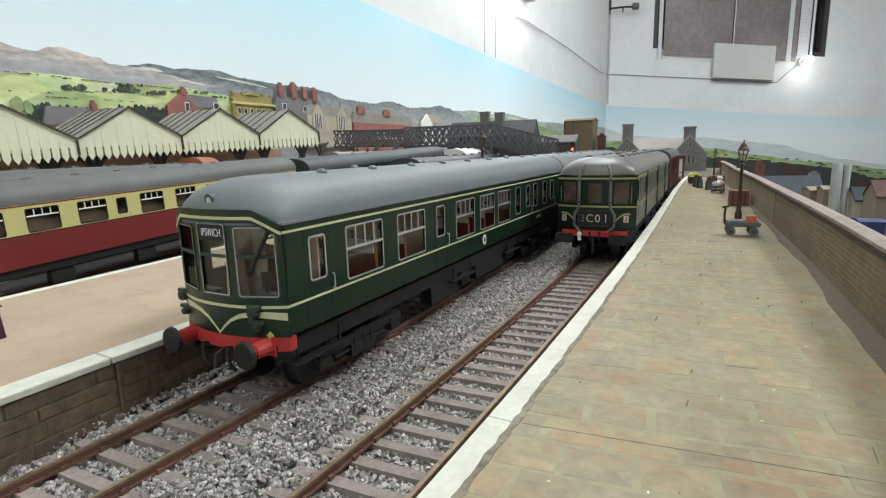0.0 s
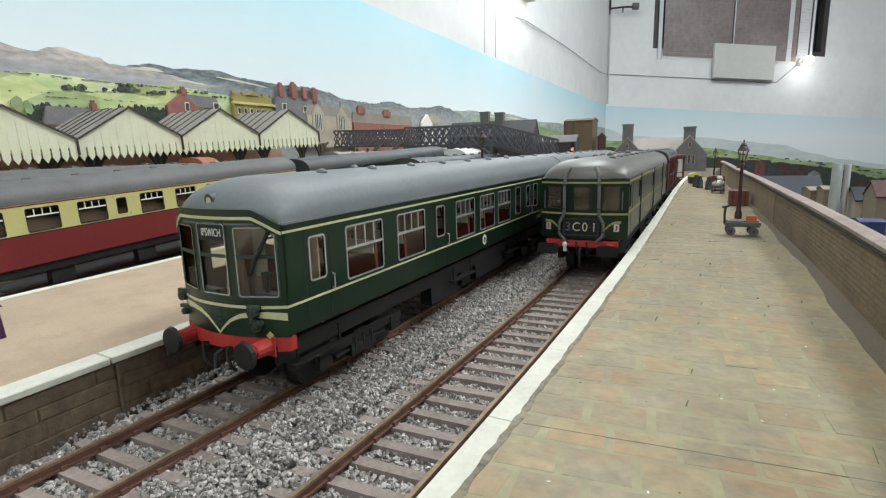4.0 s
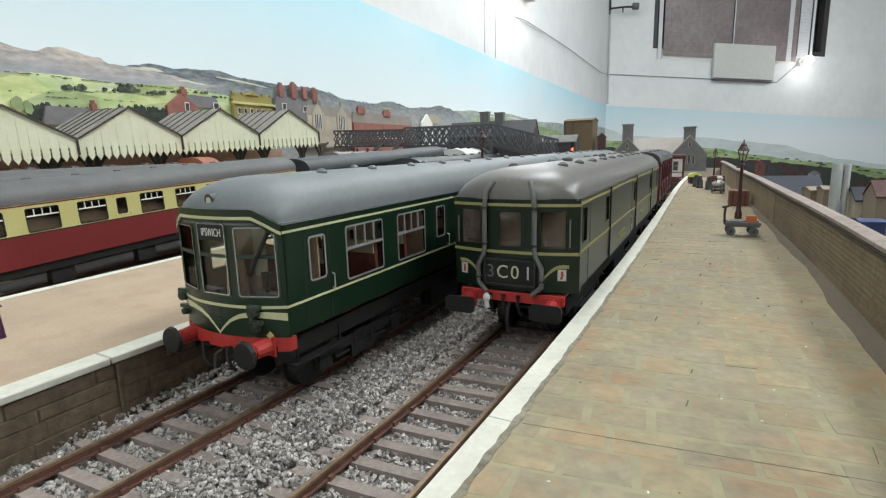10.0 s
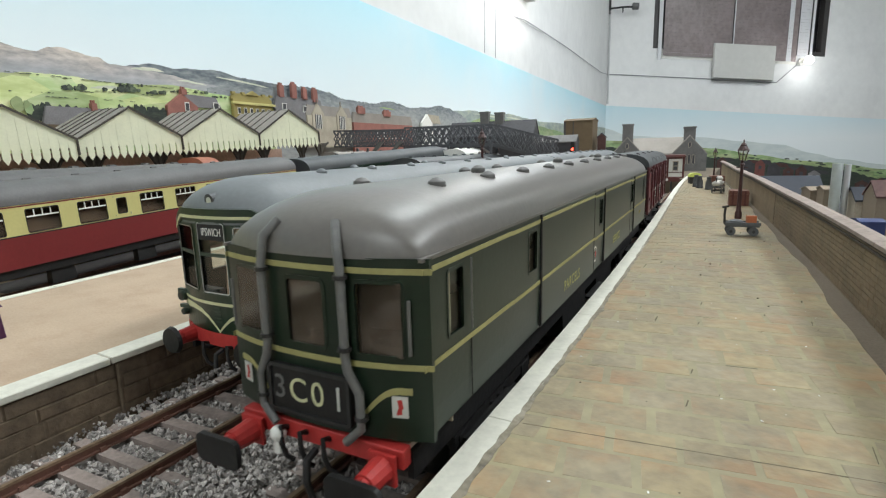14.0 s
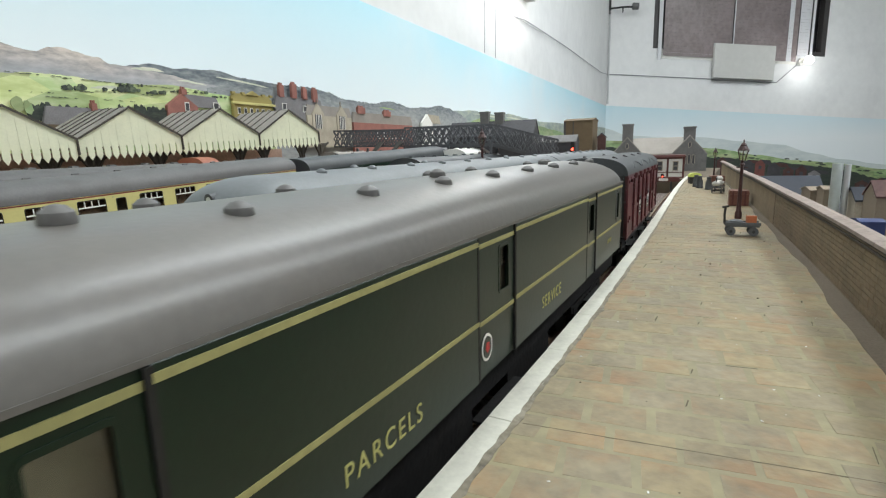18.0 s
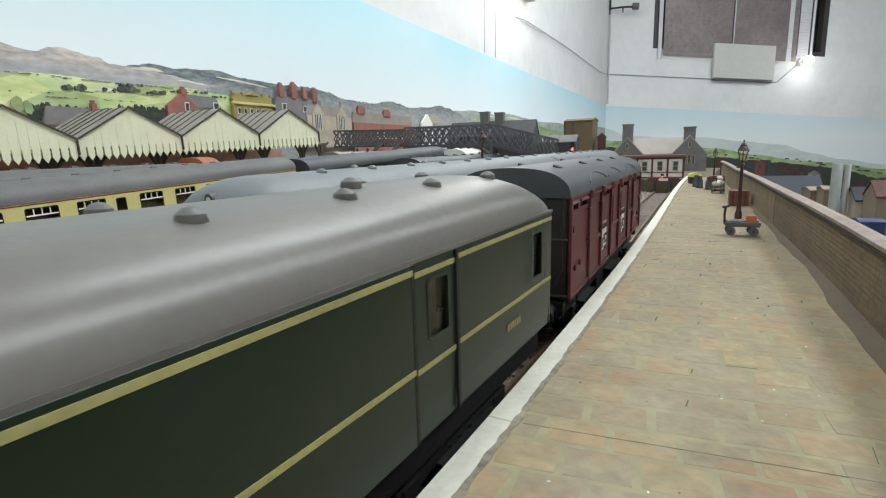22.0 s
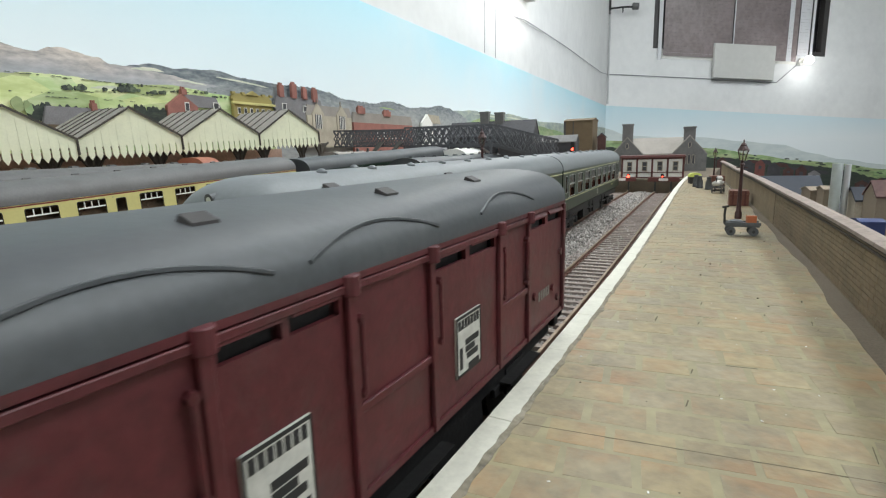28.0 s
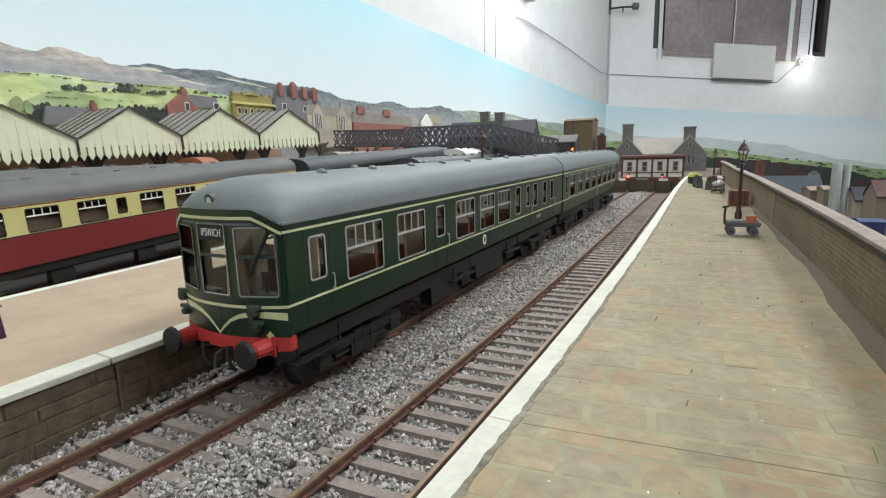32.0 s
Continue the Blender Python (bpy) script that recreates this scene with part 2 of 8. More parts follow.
def holed(bm, u0, u1, v0, v1, holes, put, thick):
    """A plate from u0..u1, v0..v1 with rectangular holes; put(u, v, w) gives a place, w runs through the thickness."""
    us = sorted({u0, u1, *[c for h in holes for c in h[:2]]})
    vs = sorted({v0, v1, *[c for h in holes for c in h[2:]]})
    inside = lambda u, v: any(h[0] < u < h[1] and h[2] < v < h[3] for h in holes)
    for i in range(len(us) - 1):
        for j in range(len(vs) - 1):
            if inside((us[i] + us[i + 1]) / 2, (vs[j] + vs[j + 1]) / 2):
                continue
            c = [(us[i], vs[j]), (us[i + 1], vs[j]), (us[i + 1], vs[j + 1]), (us[i], vs[j + 1])]
            prism(bm, [put(u, v, 0) for u, v in c], [put(u, v, thick) for u, v in c])


def rounded(u0, u1, v0, v1, r, n=4):
    out = []
    for cu, cv, a in ((u1 - r, v1 - r, 0), (u0 + r, v1 - r, 90), (u0 + r, v0 + r, 180), (u1 - r, v0 + r, 270)):
        for i in range(n + 1):
            t = radians(a + 90 * i / n)
            out.append((cu + r * math.cos(t), cv + r * math.sin(t)))
    return out


def ring_frame(bm, u0, u1, v0, v1, width, r, put, thick):
    """A window frame with rounded corners."""
    o, i = rounded(u0, u1, v0, v1, r), rounded(u0 + width, u1 - width, v0 + width, v1 - width, max(r - width, 0.05))
    n = len(o)
    rows = [[bm.verts.new(put(u, v, w)) for u, v in ring] for ring, w in ((o, 0), (o, thick), (i, thick), (i, 0))]
    for a in range(4):
        for k in range(n):
            bm.faces.new((rows[a][k], rows[a][(k + 1) % n], rows[(a + 1) % 4][(k + 1) % n], rows[(a + 1) % 4][k]))


class Build:
    """Length factor of the vehicle that is being built."""
    run = 1.0


def part(name, bm, mat, parent=None, label="", smooth=False, bevel=0.0):
    """Links a bmesh, in millimetres, as one mesh object under a thing or a part."""
    if not bevel and len(bm.verts) < 3000:
        bmesh.ops.remove_doubles(bm, verts=bm.verts, dist=0.0005)
    bmesh.ops.recalc_face_normals(bm, faces=bm.faces)
    if bevel:
        bmesh.ops.bevel(bm, geom=bm.edges[:], offset=bevel, segments=1, affect="EDGES", clamp_overlap=True)
    bmesh.ops.scale(bm, vec=(MM, MM * Build.run, MZ), verts=bm.verts)
    me = bpy.data.meshes.new(name)
    bm.to_mesh(me)
    bm.free()
    if smooth:
        for f in me.polygons:
            f.use_smooth = True
        me.set_sharp_from_angle(angle=radians(38))
    me.materials.append(mat)
    ob = new(name, me)
    ob.parent = parent
    if label:
        ob["label"] = label
    return ob


def part_data(name, me, parent, m=None):
    ob = new(name, me)
    ob.parent = parent
    if m:
        ob.matrix_basis = m
    return ob


def mesh_of(name, verts, faces, mat):
    me = bpy.data.meshes.new(name)
    me.from_pydata([(x * MM, y * MM, z * MZ) for x, y, z in verts], [], faces)
    me.materials.append(mat)
    return me


def thing(name, label, category, place=(0, 0, 0), turn=0.0, group="", kind="", tilt=0.0):
    ob = new(name)
    ob.matrix_basis = pose(place[0] * MM, place[1] * MM, place[2] * MZ, tilt, 0, turn)
    return tagged(ob, label, category, group, kind)


def lettering(text, size, mat, parent, place, right, up, name="lettering", squeeze=1.0, depth=0.06, spread=1.0):
    """Raised letters, centred at place; right and up are directions."""
    cu = bpy.data.curves.new(name, "FONT")
    cu.space_character = spread
    cu.body, cu.size, cu.align_x, cu.align_y, cu.extrude = text, size, "CENTER", "CENTER", depth / 2
    tmp = bpy.data.objects.new(name, cu)
    scene.collection.objects.link(tmp)
    me = bpy.data.meshes.new_from_object(tmp)
    bpy.data.objects.remove(tmp)
    right, up = Vector(right).normalized(), Vector(up).normalized()
    out = right.cross(up)
    m = Matrix((right * squeeze, up, out)).transposed().to_4x4()
    m.translation = Vector(place) + out * depth / 2
    me.transform(m)
    me.transform(Matrix.Diagonal((MM, MM * Build.run, MZ, 1)))
    me.materials.append(mat)
    ob = new(name, me)
    ob.parent = parent
    return ob


def bend(y):
    """How far the near track's centre line has swung aside at y (mm)."""
    y = max(y + 7.5, 0.0) / 268.7
    return -10.264 * y * y + 2.339 * y ** 3


def slope(y):
    y = max(y + 7.5, 0.0) / 268.7
    return (-2 * 10.264 * y + 3 * 2.339 * y * y) / 268.7


def beside(y, dx):
    """A point dx to the right of the near track's centre line."""
    s = slope(y)
    n = math.sqrt(1 + s * s)
    return bend(y) + dx / n, y - dx * s / n


def strip(bm, ys, left, right, z0, z1):
    """A curved slab between two sideways offsets (numbers, or functions of y)."""
    fl = left if callable(left) else (lambda y: left)
    fr = right if callable(right) else (lambda y: right)
    rows = []
    for y in ys:
        a, b = beside(y, fl(y)), beside(y, fr(y))
        rows.append([bm.verts.new((*a, z0)), bm.verts.new((*b, z0)), bm.verts.new((*b, z1)), bm.verts.new((*a, z1))])
    for p, q in zip(rows, rows[1:]):
        for i in range(4):
            bm.faces.new((p[i], p[(i + 1) % 4], q[(i + 1) % 4], q[i]))
    bm.faces.new(rows[0])
    bm.faces.new(rows[-1][::-1])


# ---- the room ----
WALL_TURN, END_RUN = 33.73, 1.0413
CORNER = (-687.7, 3283.7)
LEFT_TURN, LEFT_RUN = 94.517, 0.8858


def along(origin, degrees, d, out=0.0):
    """A point d along a wall that runs at that angle, and out from it into the room (to its right)."""
    c, s = math.cos(radians(degrees)), math.sin(radians(degrees))
    return origin[0] + c * d + s * out, origin[1] + s * d - c * out


def wall_slab(name, origin, degrees, d0, d1, z0, z1, mat, label, thick=60.0):
    """A wall whose inner face runs along the line; its body stands behind it."""
    bm = bmesh.new()
    ring = [along(origin, degrees, d0), along(origin, degrees, d1), along(origin, degrees, d1, -thick), along(origin, degrees, d0, -thick)]
    prism(bm, [(*p, z0) for p in ring], [(*p, z1) for p in ring])
    return tagged(part(name, bm, mat), label, "wall", kind="structure")


ROOM_TOP, ROOM_LOW = 1450.0, -850.0
far_end = along(CORNER, WALL_TURN, 3160)
bm = bmesh.new()
box(bm, -1500, 3200, -2800, 5600, ROOM_TOP, ROOM_TOP + 40)
tagged(part("ceiling", bm, PLASTER), "plain white painted ceiling of the railway room", "ceiling", kind="structure")
bm = bmesh.new()
box(bm, -1500, 3200, -2800, 5600, ROOM_LOW - 40, ROOM_LOW)
tagged(part("floor", bm, PINE), "dark grey carpeted floor of the railway room", "floor", kind="structure")
wall_slab("wall_left", CORNER, LEFT_TURN, -6400, 0, ROOM_LOW, ROOM_TOP, PLASTER, "white plastered wall behind the painted sky")
bm = bmesh.new()
box(bm, -1500, 3200, -2560, -2500, ROOM_LOW, ROOM_TOP)
tagged(part("wall_back", bm, PLASTER), "white plastered wall behind the layout", "wall", kind="structure")
bm = bmesh.new()
box(bm, 1900, 1960, -2500, far_end[1], ROOM_LOW, ROOM_TOP)
tagged(part("wall_right", bm, PLASTER), "white plastered side wall of the room", "wall", kind="structure")

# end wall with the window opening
# LEAN slopes the end wall's level lines to fit the camera's view
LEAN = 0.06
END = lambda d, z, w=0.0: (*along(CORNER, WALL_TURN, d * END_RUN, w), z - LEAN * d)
WIN = (266.0, 1304.0, 604.0, 1330.0)
bm = bmesh.new()
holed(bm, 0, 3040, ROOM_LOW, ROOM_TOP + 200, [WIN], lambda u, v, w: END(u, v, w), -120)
tagged(part("wall_end", bm, PLASTER), "white plastered end wall with a blind-covered window", "wall", kind="structure")

# baseboard
bm = bmesh.new()
ring = [(-1100, -800), (88, -800), (86, 117), (74, 258), (62, 402), (50, 501), (40, 625), (24, 802), (10, 975), (-140, 985), (-520, 1100), (-760, 2950), (-1100, 2950)]
prism(bm, [(x, y, -40) for x, y in ring], [(x, y, -8) for x, y in ring])
tagged(part("ground", bm, WOOD), "scenery baseboard of the model railway", "baseboard", kind="structure")


# ---- track ----
TRACK_GAP = 46.9
track_ys = [i * 11.0 - 70 for i in range(67)]


PITCH_S, ASKEW_S, TRACK_Y0 = 6.81, 3.2, -50.0


def track(name, offset, y0, y1, label):
    t = thing(name, label, "railway track", kind="structure")
    n = int((y1 - y0) / 12)
    ys = [y0 + (y1 - y0) * i / n for i in range(n + 1)]
    for side in (-1, 1):
        c = offset + side * 8.65
        bm = bmesh.new()
        strip(bm, ys, c - 0.28, c + 0.28, -1.6, -0.5)
        strip(bm, ys, c - 0.9, c + 0.9, -2.0, -1.6)
        rail = part("rail", bm, RAIL, t)
        bm = bmesh.new()
        strip(bm, ys, c - 0.45, c + 0.45, -0.5, 0.0)
        part("rail_head", bm, RAIL_TOP, rail)
    bm = bmesh.new()
    box(bm, -16.5, 16.5, -1.45, 1.45, -4.2, -2.0, 0.2)
    bmesh.ops.scale(bm, vec=(MM, MM, MZ), verts=bm.verts)
    me = bpy.data.meshes.new("sleeper")
    bm.to_mesh(me)
    bm.free()
    me.materials.append(SLEEPER)
    ch = bmesh.new()
    for side in (-1, 1):
        for k in (-1, 1):
            box(ch, side * 8.65 + k * 0.85 - 0.4, side * 8.65 + k * 0.85 + 0.4, -0.7, 0.7, -2.0, -1.2, 0.12)
    bmesh.ops.scale(ch, vec=(MM, MM, MZ), verts=ch.verts)
    chair = bpy.data.meshes.new("rail_chair")
    ch.to_mesh(chair)
    ch.free()
    chair.materials.append(RAIL)
    y = y0 + 3
    while y < y1:
        x, yy = beside(y, offset)
        jig = random.uniform(-1.2, 1.2)
        m = pose(x * MM, yy * MM, 0, 0, 0, math.degrees(math.atan2(-slope(y), 1)) + ASKEW_S + jig)
        part_data("sleeper", me, t, m)
        if y < 290:
            part_data("rail_chair", chair, t, m)
        y += PITCH_S
    return t


track("track_near", 0.0, TRACK_Y0, 650, "rust-brown bullhead rails on weathered sleepers in grey ballast")
track("track_far", -TRACK_GAP, TRACK_Y0, 650, "rust-brown rails on weathered sleepers beside the tan platform")

# ballast bed and stones
bm = bmesh.new()
strip(bm, track_ys, -70, 22, -8, -3.4)
tagged(part("ballast_bed", bm, BALLAST_BED), "grey ballast dust between the sleepers", "ballast", kind="structure")


def stones(name, count, y0, y1, size, label):
    """Loose stones round the rails: one joined mesh of small broken lumps."""
    verts, faces = [], []
    base = [(1, 0, 0), (0, 1, 0), (-1, 0, 0), (0, -1, 0), (0, 0, 1), (0, 0, -1)]
    tri = [(0, 1, 4), (1, 2, 4), (2, 3, 4), (3, 0, 4), (1, 0, 5), (2, 1, 5), (3, 2, 5), (0, 3, 5)]
    rng = random.Random(5 + count)
    made = 0
    while made < count:
        dx = rng.uniform(-66.5, 18.6)
        y = y0 + (y1 - y0) * rng.random() ** 1.25
        in_four = any(abs(dx - o) < 9.6 for o in (0, -TRACK_GAP))
        on_end = any(abs(dx - o) < 17.5 for o in (0, -TRACK_GAP))
        if any(abs(abs(dx - o) - 8.65) < 1.0 for o in (0, -TRACK_GAP)):
            continue
        rel = min((dx - o for o in (0, -TRACK_GAP)), key=abs)
        gap = abs((y - 0.056 * rel - 3 - TRACK_Y0) % PITCH_S - PITCH_S / 2) < 1.75
        if on_end and not gap and rng.random() < (0.93 if in_four else 0.8):
            continue
        if in_four and rng.random() < 0.45:
            continue
        s = size * rng.uniform(0.5, 1.25)
        z = -2.9 + (0.0 if in_four else rng.uniform(0, 1.0))
        if not on_end:
            z += rng.uniform(0.2, 1.5)
        x, yy = beside(y, dx)
        q = Euler((rng.uniform(0, 6), rng.uniform(0, 6), rng.uniform(0, 6))).to_matrix()
        sc = (s * rng.uniform(0.6, 1.2), s * rng.uniform(0.6, 1.2), s * rng.uniform(0.5, 0.9))
        k = len(verts)
        for v in base:
            p = q @ Vector((v[0] * sc[0], v[1] * sc[1], v[2] * sc[2]))
            j = 1 + rng.uniform(-0.3, 0.3)
            verts.append((x + p.x * j, yy + p.y * j, z + p.z * j))
        faces += [tuple(k + i for i in f) for f in tri]
        made += 1
    ob = new(name, mesh_of(name, verts, faces, BALLAST))
    return tagged(ob, label, "ballast", kind="stuff")


stones("ballast_stones", 40000, 8, 290, 0.64, "loose grey ballast stones of mixed shades round the rails")
stones("ballast_stones", 15000, 265, 655, 0.95, "loose grey ballast stones along the far rails")

# ---- platforms ----
PAVED = ((-103.6, 78), (112, 75.7), (144, 74.5), (185, 72.8), (238, 69.0), (331, 61.2), (401.2, 56.3), (501.0, 46.5), (624.8, 36.0), (801.5, 20.0))
WALL_LINE = ((-102.4, 84), (116.5, 79.6), (151.9, 77.6), (182.8, 75.6), (230.5, 72.0), (292.4, 66.6), (401.3, 57.4), (501.0, 47.0), (624.9, 36.5), (801.6, 20.5))


def wall_x(y, line=WALL_LINE):
    for (a, p), (b, q) in zip(line, line[1:]):
        if y <= b:
            return p + (q - p) * (y - a) / (b - a)
    return line[-1][1]


PLAT_Z = 13.0
EDGE = 19.8
bm = bmesh.new()
ys = [-60 + 11.0 * i for i in range(70)]
rows = []
for y in ys:
    a = beside(y, EDGE + 0.3)
    b = (wall_x(y) + 1.0, y)
    rows.append([bm.verts.new((*a, -8)), bm.verts.new((*b, -8)), bm.verts.new((*b, PLAT_Z - 0.182)), bm.verts.new((*a, PLAT_Z - 0.182))])
for p, q in zip(rows, rows[1:]):
    for i in range(4):
        bm.faces.new((p[i], p[(i + 1) % 4], q[(i + 1) % 4], q[i]))
bm.faces.new(rows[0])
bm.faces.new(rows[-1][::-1])
platform = tagged(part("platform_right", bm, JOINT), "stone-sett railway platform with a white painted edge", "platform", kind="structure")

rng = random.Random(11)
y = -40.0
while y < 695:
    ln = rng.uniform(24, 31)
    bm = bmesh.new()
    strip(bm, [y, y + ln * 0.5, y + ln - 0.06], EDGE + rng.uniform(-0.06, 0.06), EDGE + 4.3 + rng.uniform(-0.15, 0.15), PLAT_Z - 1.6, PLAT_Z + rng.uniform(0.05, 0.12))
    part("edge_stone", bm, EDGE_WHITE, platform, bevel=0.1)
    y += ln

# grime caught along the inner side of the white edge
bm = bmesh.new()
prev = None
drift, reach_in = 0.0, 0.3
for i in range(680):
    y = -30 + i * 1.06
    drift = drift * 0.75 + rng.gauss(0, 0.11)
    reach_in = reach_in * 0.6 + 0.4 * abs(rng.gauss(0, 0.55))
    a, b = beside(y, EDGE + 4.05 + drift), beside(y, EDGE + 4.4 + reach_in)
    row = [bm.verts.new((*a, PLAT_Z - 0.3)), bm.verts.new((*a, PLAT_Z + 0.2)), bm.verts.new((*b, PLAT_Z - 0.06)), bm.verts.new((*b, PLAT_Z - 0.3))]
    if prev:
        for k in range(3):
            bm.faces.new((prev[k], prev[k + 1], row[k + 1], row[k]))
    prev = row
part("edge_grime", bm, GRIME, platform, "dark grime along the white edge")

# face of the platform under its edge
bm = bmesh.new()
strip(bm, ys, EDGE + 0.35, EDGE + 1.5, -8, PLAT_Z - 1.7)
part("platform_face", bm, STONE, platform)


SEAM_Y = 68.9


def setts():
    """Setts in bond across the platform; the nearest are pieces of their own, the rest one joined part."""
    rng = random.Random(3)
    shapes = []
    for k in range(6):
        bm = bmesh.new()
        w, d = 8.6 + rng.uniform(-0.25, 0.25), 6.75 + rng.uniform(-0.25, 0.25)
        v = box(bm, -w / 2, w / 2, -d / 2, d / 2, -1.2, 0, 0.22)
        for q in v[4:]:
            q.co.z += rng.uniform(-0.012, 0.012)
            q.co.x += rng.uniform(-0.2, 0.2)
            q.co.y += rng.uniform(-0.15, 0.15)
        bmesh.ops.scale(bm, vec=(MM, MM, MZ), verts=bm.verts)
        me = bpy.data.meshes.new("sett")
        bm.to_mesh(me)
        bm.free()
        me.materials.append(SETT)
        shapes.append(me)
    far_v, far_f = [], []
    gap_v, gap_f = [], []
    near = 0
    row = 0
    base = -16.1
    five = [(4, 5, 6, 7), (0, 1, 5, 4), (1, 2, 6, 5), (2, 3, 7, 6), (3, 0, 4, 7)]
    while base < 690:
        lo = beside(base - 3, EDGE + 4.5)[0]
        hi = wall_x(base + 3, PAVED) + 1.5
        x0 = lo + (row % 2) * 4.6 - 4.6
        while x0 < hi:
            a, b = max(x0, lo), min(x0 + 8.75, hi)
            if b - a > 1.5:
                y = base + DRIFT * ((a + b) / 2 - 51)
                full = b - a > 8.6
                jx, jy, jz = rng.uniform(-0.12, 0.12), rng.uniform(-0.12, 0.12), rng.uniform(-0.01, 0.012)
                if full and near < 290 and 18 < y < 205:
                    part_data("sett", shapes[rng.randrange(6)], platform, pose(((a + b) / 2 + jx) * MM, (y + jy) * MM, (PLAT_Z - 0.15 + jz) * MZ, 0, 0, DRIFT_TURN + rng.uniform(-0.8, 0.8)))
                    near += 1
                else:
                    k = len(far_v)
                    z1 = PLAT_Z - 0.15 + jz
                    for zz, e in ((PLAT_Z - 1.2, 0), (z1, 0.22)):
                        for cx, cy in ((a + e, -3.45 + e), (b - e, -3.45 + e), (b - e, 3.45 - e), (a + e, 3.45 - e)):
                            far_v.append((cx + jx, base + cy + DRIFT * (cx - 51) + jy, zz))
                    far_f += [tuple(k + i for i in f) for f in five]
                # joints that have opened here and there
                if rng.random() < (0.34 if y > 85 else 0.04):
                    k = len(gap_v)
                    e = rng.uniform(0.05, 0.1) if y < 85 else rng.uniform(0.07, 0.17)
                    if rng.random() < 0.72:
                        q0, q1 = sorted((rng.uniform(-3.5, 3.5), rng.uniform(-3.5, 3.5)))
                        quad = ((a - 0.3 - e, q0), (a - 0.3 + e, q0 + 0.2), (a - 0.2 + e, q1), (a - 0.2 - e, q1))
                    else:
                        q0, q1 = sorted((rng.uniform(0, 8.6), rng.uniform(0, 8.6)))
                        quad = ((a + q0, -3.68 - e), (a + q1, -3.68 - e * 0.5), (a + q1, -3.68 + e), (a + q0, -3.68 + e * 0.5))
                    for zz in (PLAT_Z - 0.3, PLAT_Z - 0.15):
                        gap_v += [(px, base + py + DRIFT * (px - 51), zz) for px, py in quad]
                    gap_f += [tuple(k + i for i in f) for f in five]
            x0 += 9.2
        base += 7.39
        row += 1
    ob = new("sett_paving", mesh_of("sett_paving", far_v, far_f, SETT))
    ob.parent = platform
    tagged(ob, "worn tan stone setts", kind="stuff")
    # the seam between two sheets of paving
    seam = bmesh.new()
    for k in range(9):
        a, b = 24.6 + k * 5.0, 29.6 + k * 5.0
        ya, yb = SEAM_Y + DRIFT * (a - 24.6), SEAM_Y + DRIFT * (b - 24.6)
        ring = [(a, ya - 0.12), (b, yb - 0.1), (b, yb + 0.08 - 0.04 * (k % 3)), (a, ya + 0.08)]
        prism(seam, [(u, v, PLAT_Z - 0.3) for u, v in ring], [(u, v, PLAT_Z - 0.13) for u, v in ring])
    part("paving_seam", seam, CRACK, platform)
    ob = new("open_joints", mesh_of("open_joints", gap_v, gap_f, CRACK))
    ob.parent = platform
    tagged(ob, "dark open joints between the setts", kind="stuff")


# dark uneven strip along the boundary wall
bm = bmesh.new()
rows = []
for y in ys:
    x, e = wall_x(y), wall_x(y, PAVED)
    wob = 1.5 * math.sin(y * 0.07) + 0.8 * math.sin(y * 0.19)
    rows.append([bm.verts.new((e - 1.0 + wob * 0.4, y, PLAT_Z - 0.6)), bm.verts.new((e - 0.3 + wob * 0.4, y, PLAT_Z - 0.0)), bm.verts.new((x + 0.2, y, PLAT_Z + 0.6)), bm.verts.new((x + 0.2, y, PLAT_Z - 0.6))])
for p, q in zip(rows, rows[1:]):
    for i in range(4):
        bm.faces.new((p[i], p[(i + 1) % 4], q[(i + 1) % 4], q[i]))
part("wall_foot_strip", bm, GRAINY_BROWN, platform, "dark uneven strip along the foot of the wall")

# boundary wall
wall = thing("boundary_wall", "brown coursed stone boundary wall with a pale coping", "wall", kind="structure")
WALL_H = 30.0
bm = bmesh.new()
rows = []
for y in ys:
    x = wall_x(y)
    rows.append([bm.verts.new((x + 0.35, y, -8)), bm.verts.new((x + 3.6, y, -8)), bm.verts.new((x + 3.6, y, WALL_H)), bm.verts.new((x + 0.35, y, WALL_H))])
for p, q in zip(rows, rows[1:]):
    for i in range(4):
        bm.faces.new((p[i], p[(i + 1) % 4], q[(i + 1) % 4], q[i]))
bm.faces.new(rows[0])
bm.faces.new(rows[-1][::-1])
part("wall_core", bm, WALL_STONE, wall)
y = -60.0
rng = random.Random(8)
while y < 690:
    ln = 41.0
    bm = bmesh.new()
    r = []
    for k in range(3):
        yy = y + (ln - 0.3) * k / 2
        x = wall_x(yy)
        r.append([(x - 0.5, yy, WALL_H), (x + 4.0, yy, WALL_H), (x + 4.0, yy, WALL_H + 0.9), (x + 1.8, yy, WALL_H + 1.3), (x - 0.5, yy, WALL_H + 0.9)])
    prism(bm, r[0], r[1])
    prism(bm, r[1], r[2])
    part("coping", bm, COPING, wall)
    # dark bands colour in the shade of the recess under the coping
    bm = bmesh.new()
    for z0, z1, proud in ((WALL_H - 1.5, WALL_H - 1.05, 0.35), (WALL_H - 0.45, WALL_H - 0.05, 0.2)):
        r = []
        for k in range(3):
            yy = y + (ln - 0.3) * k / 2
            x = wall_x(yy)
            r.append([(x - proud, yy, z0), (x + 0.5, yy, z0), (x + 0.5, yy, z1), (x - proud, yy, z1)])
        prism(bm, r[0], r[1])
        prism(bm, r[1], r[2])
    part("coping_shade", bm, WALL_SHADE_JOINT, wall)
    y += ln


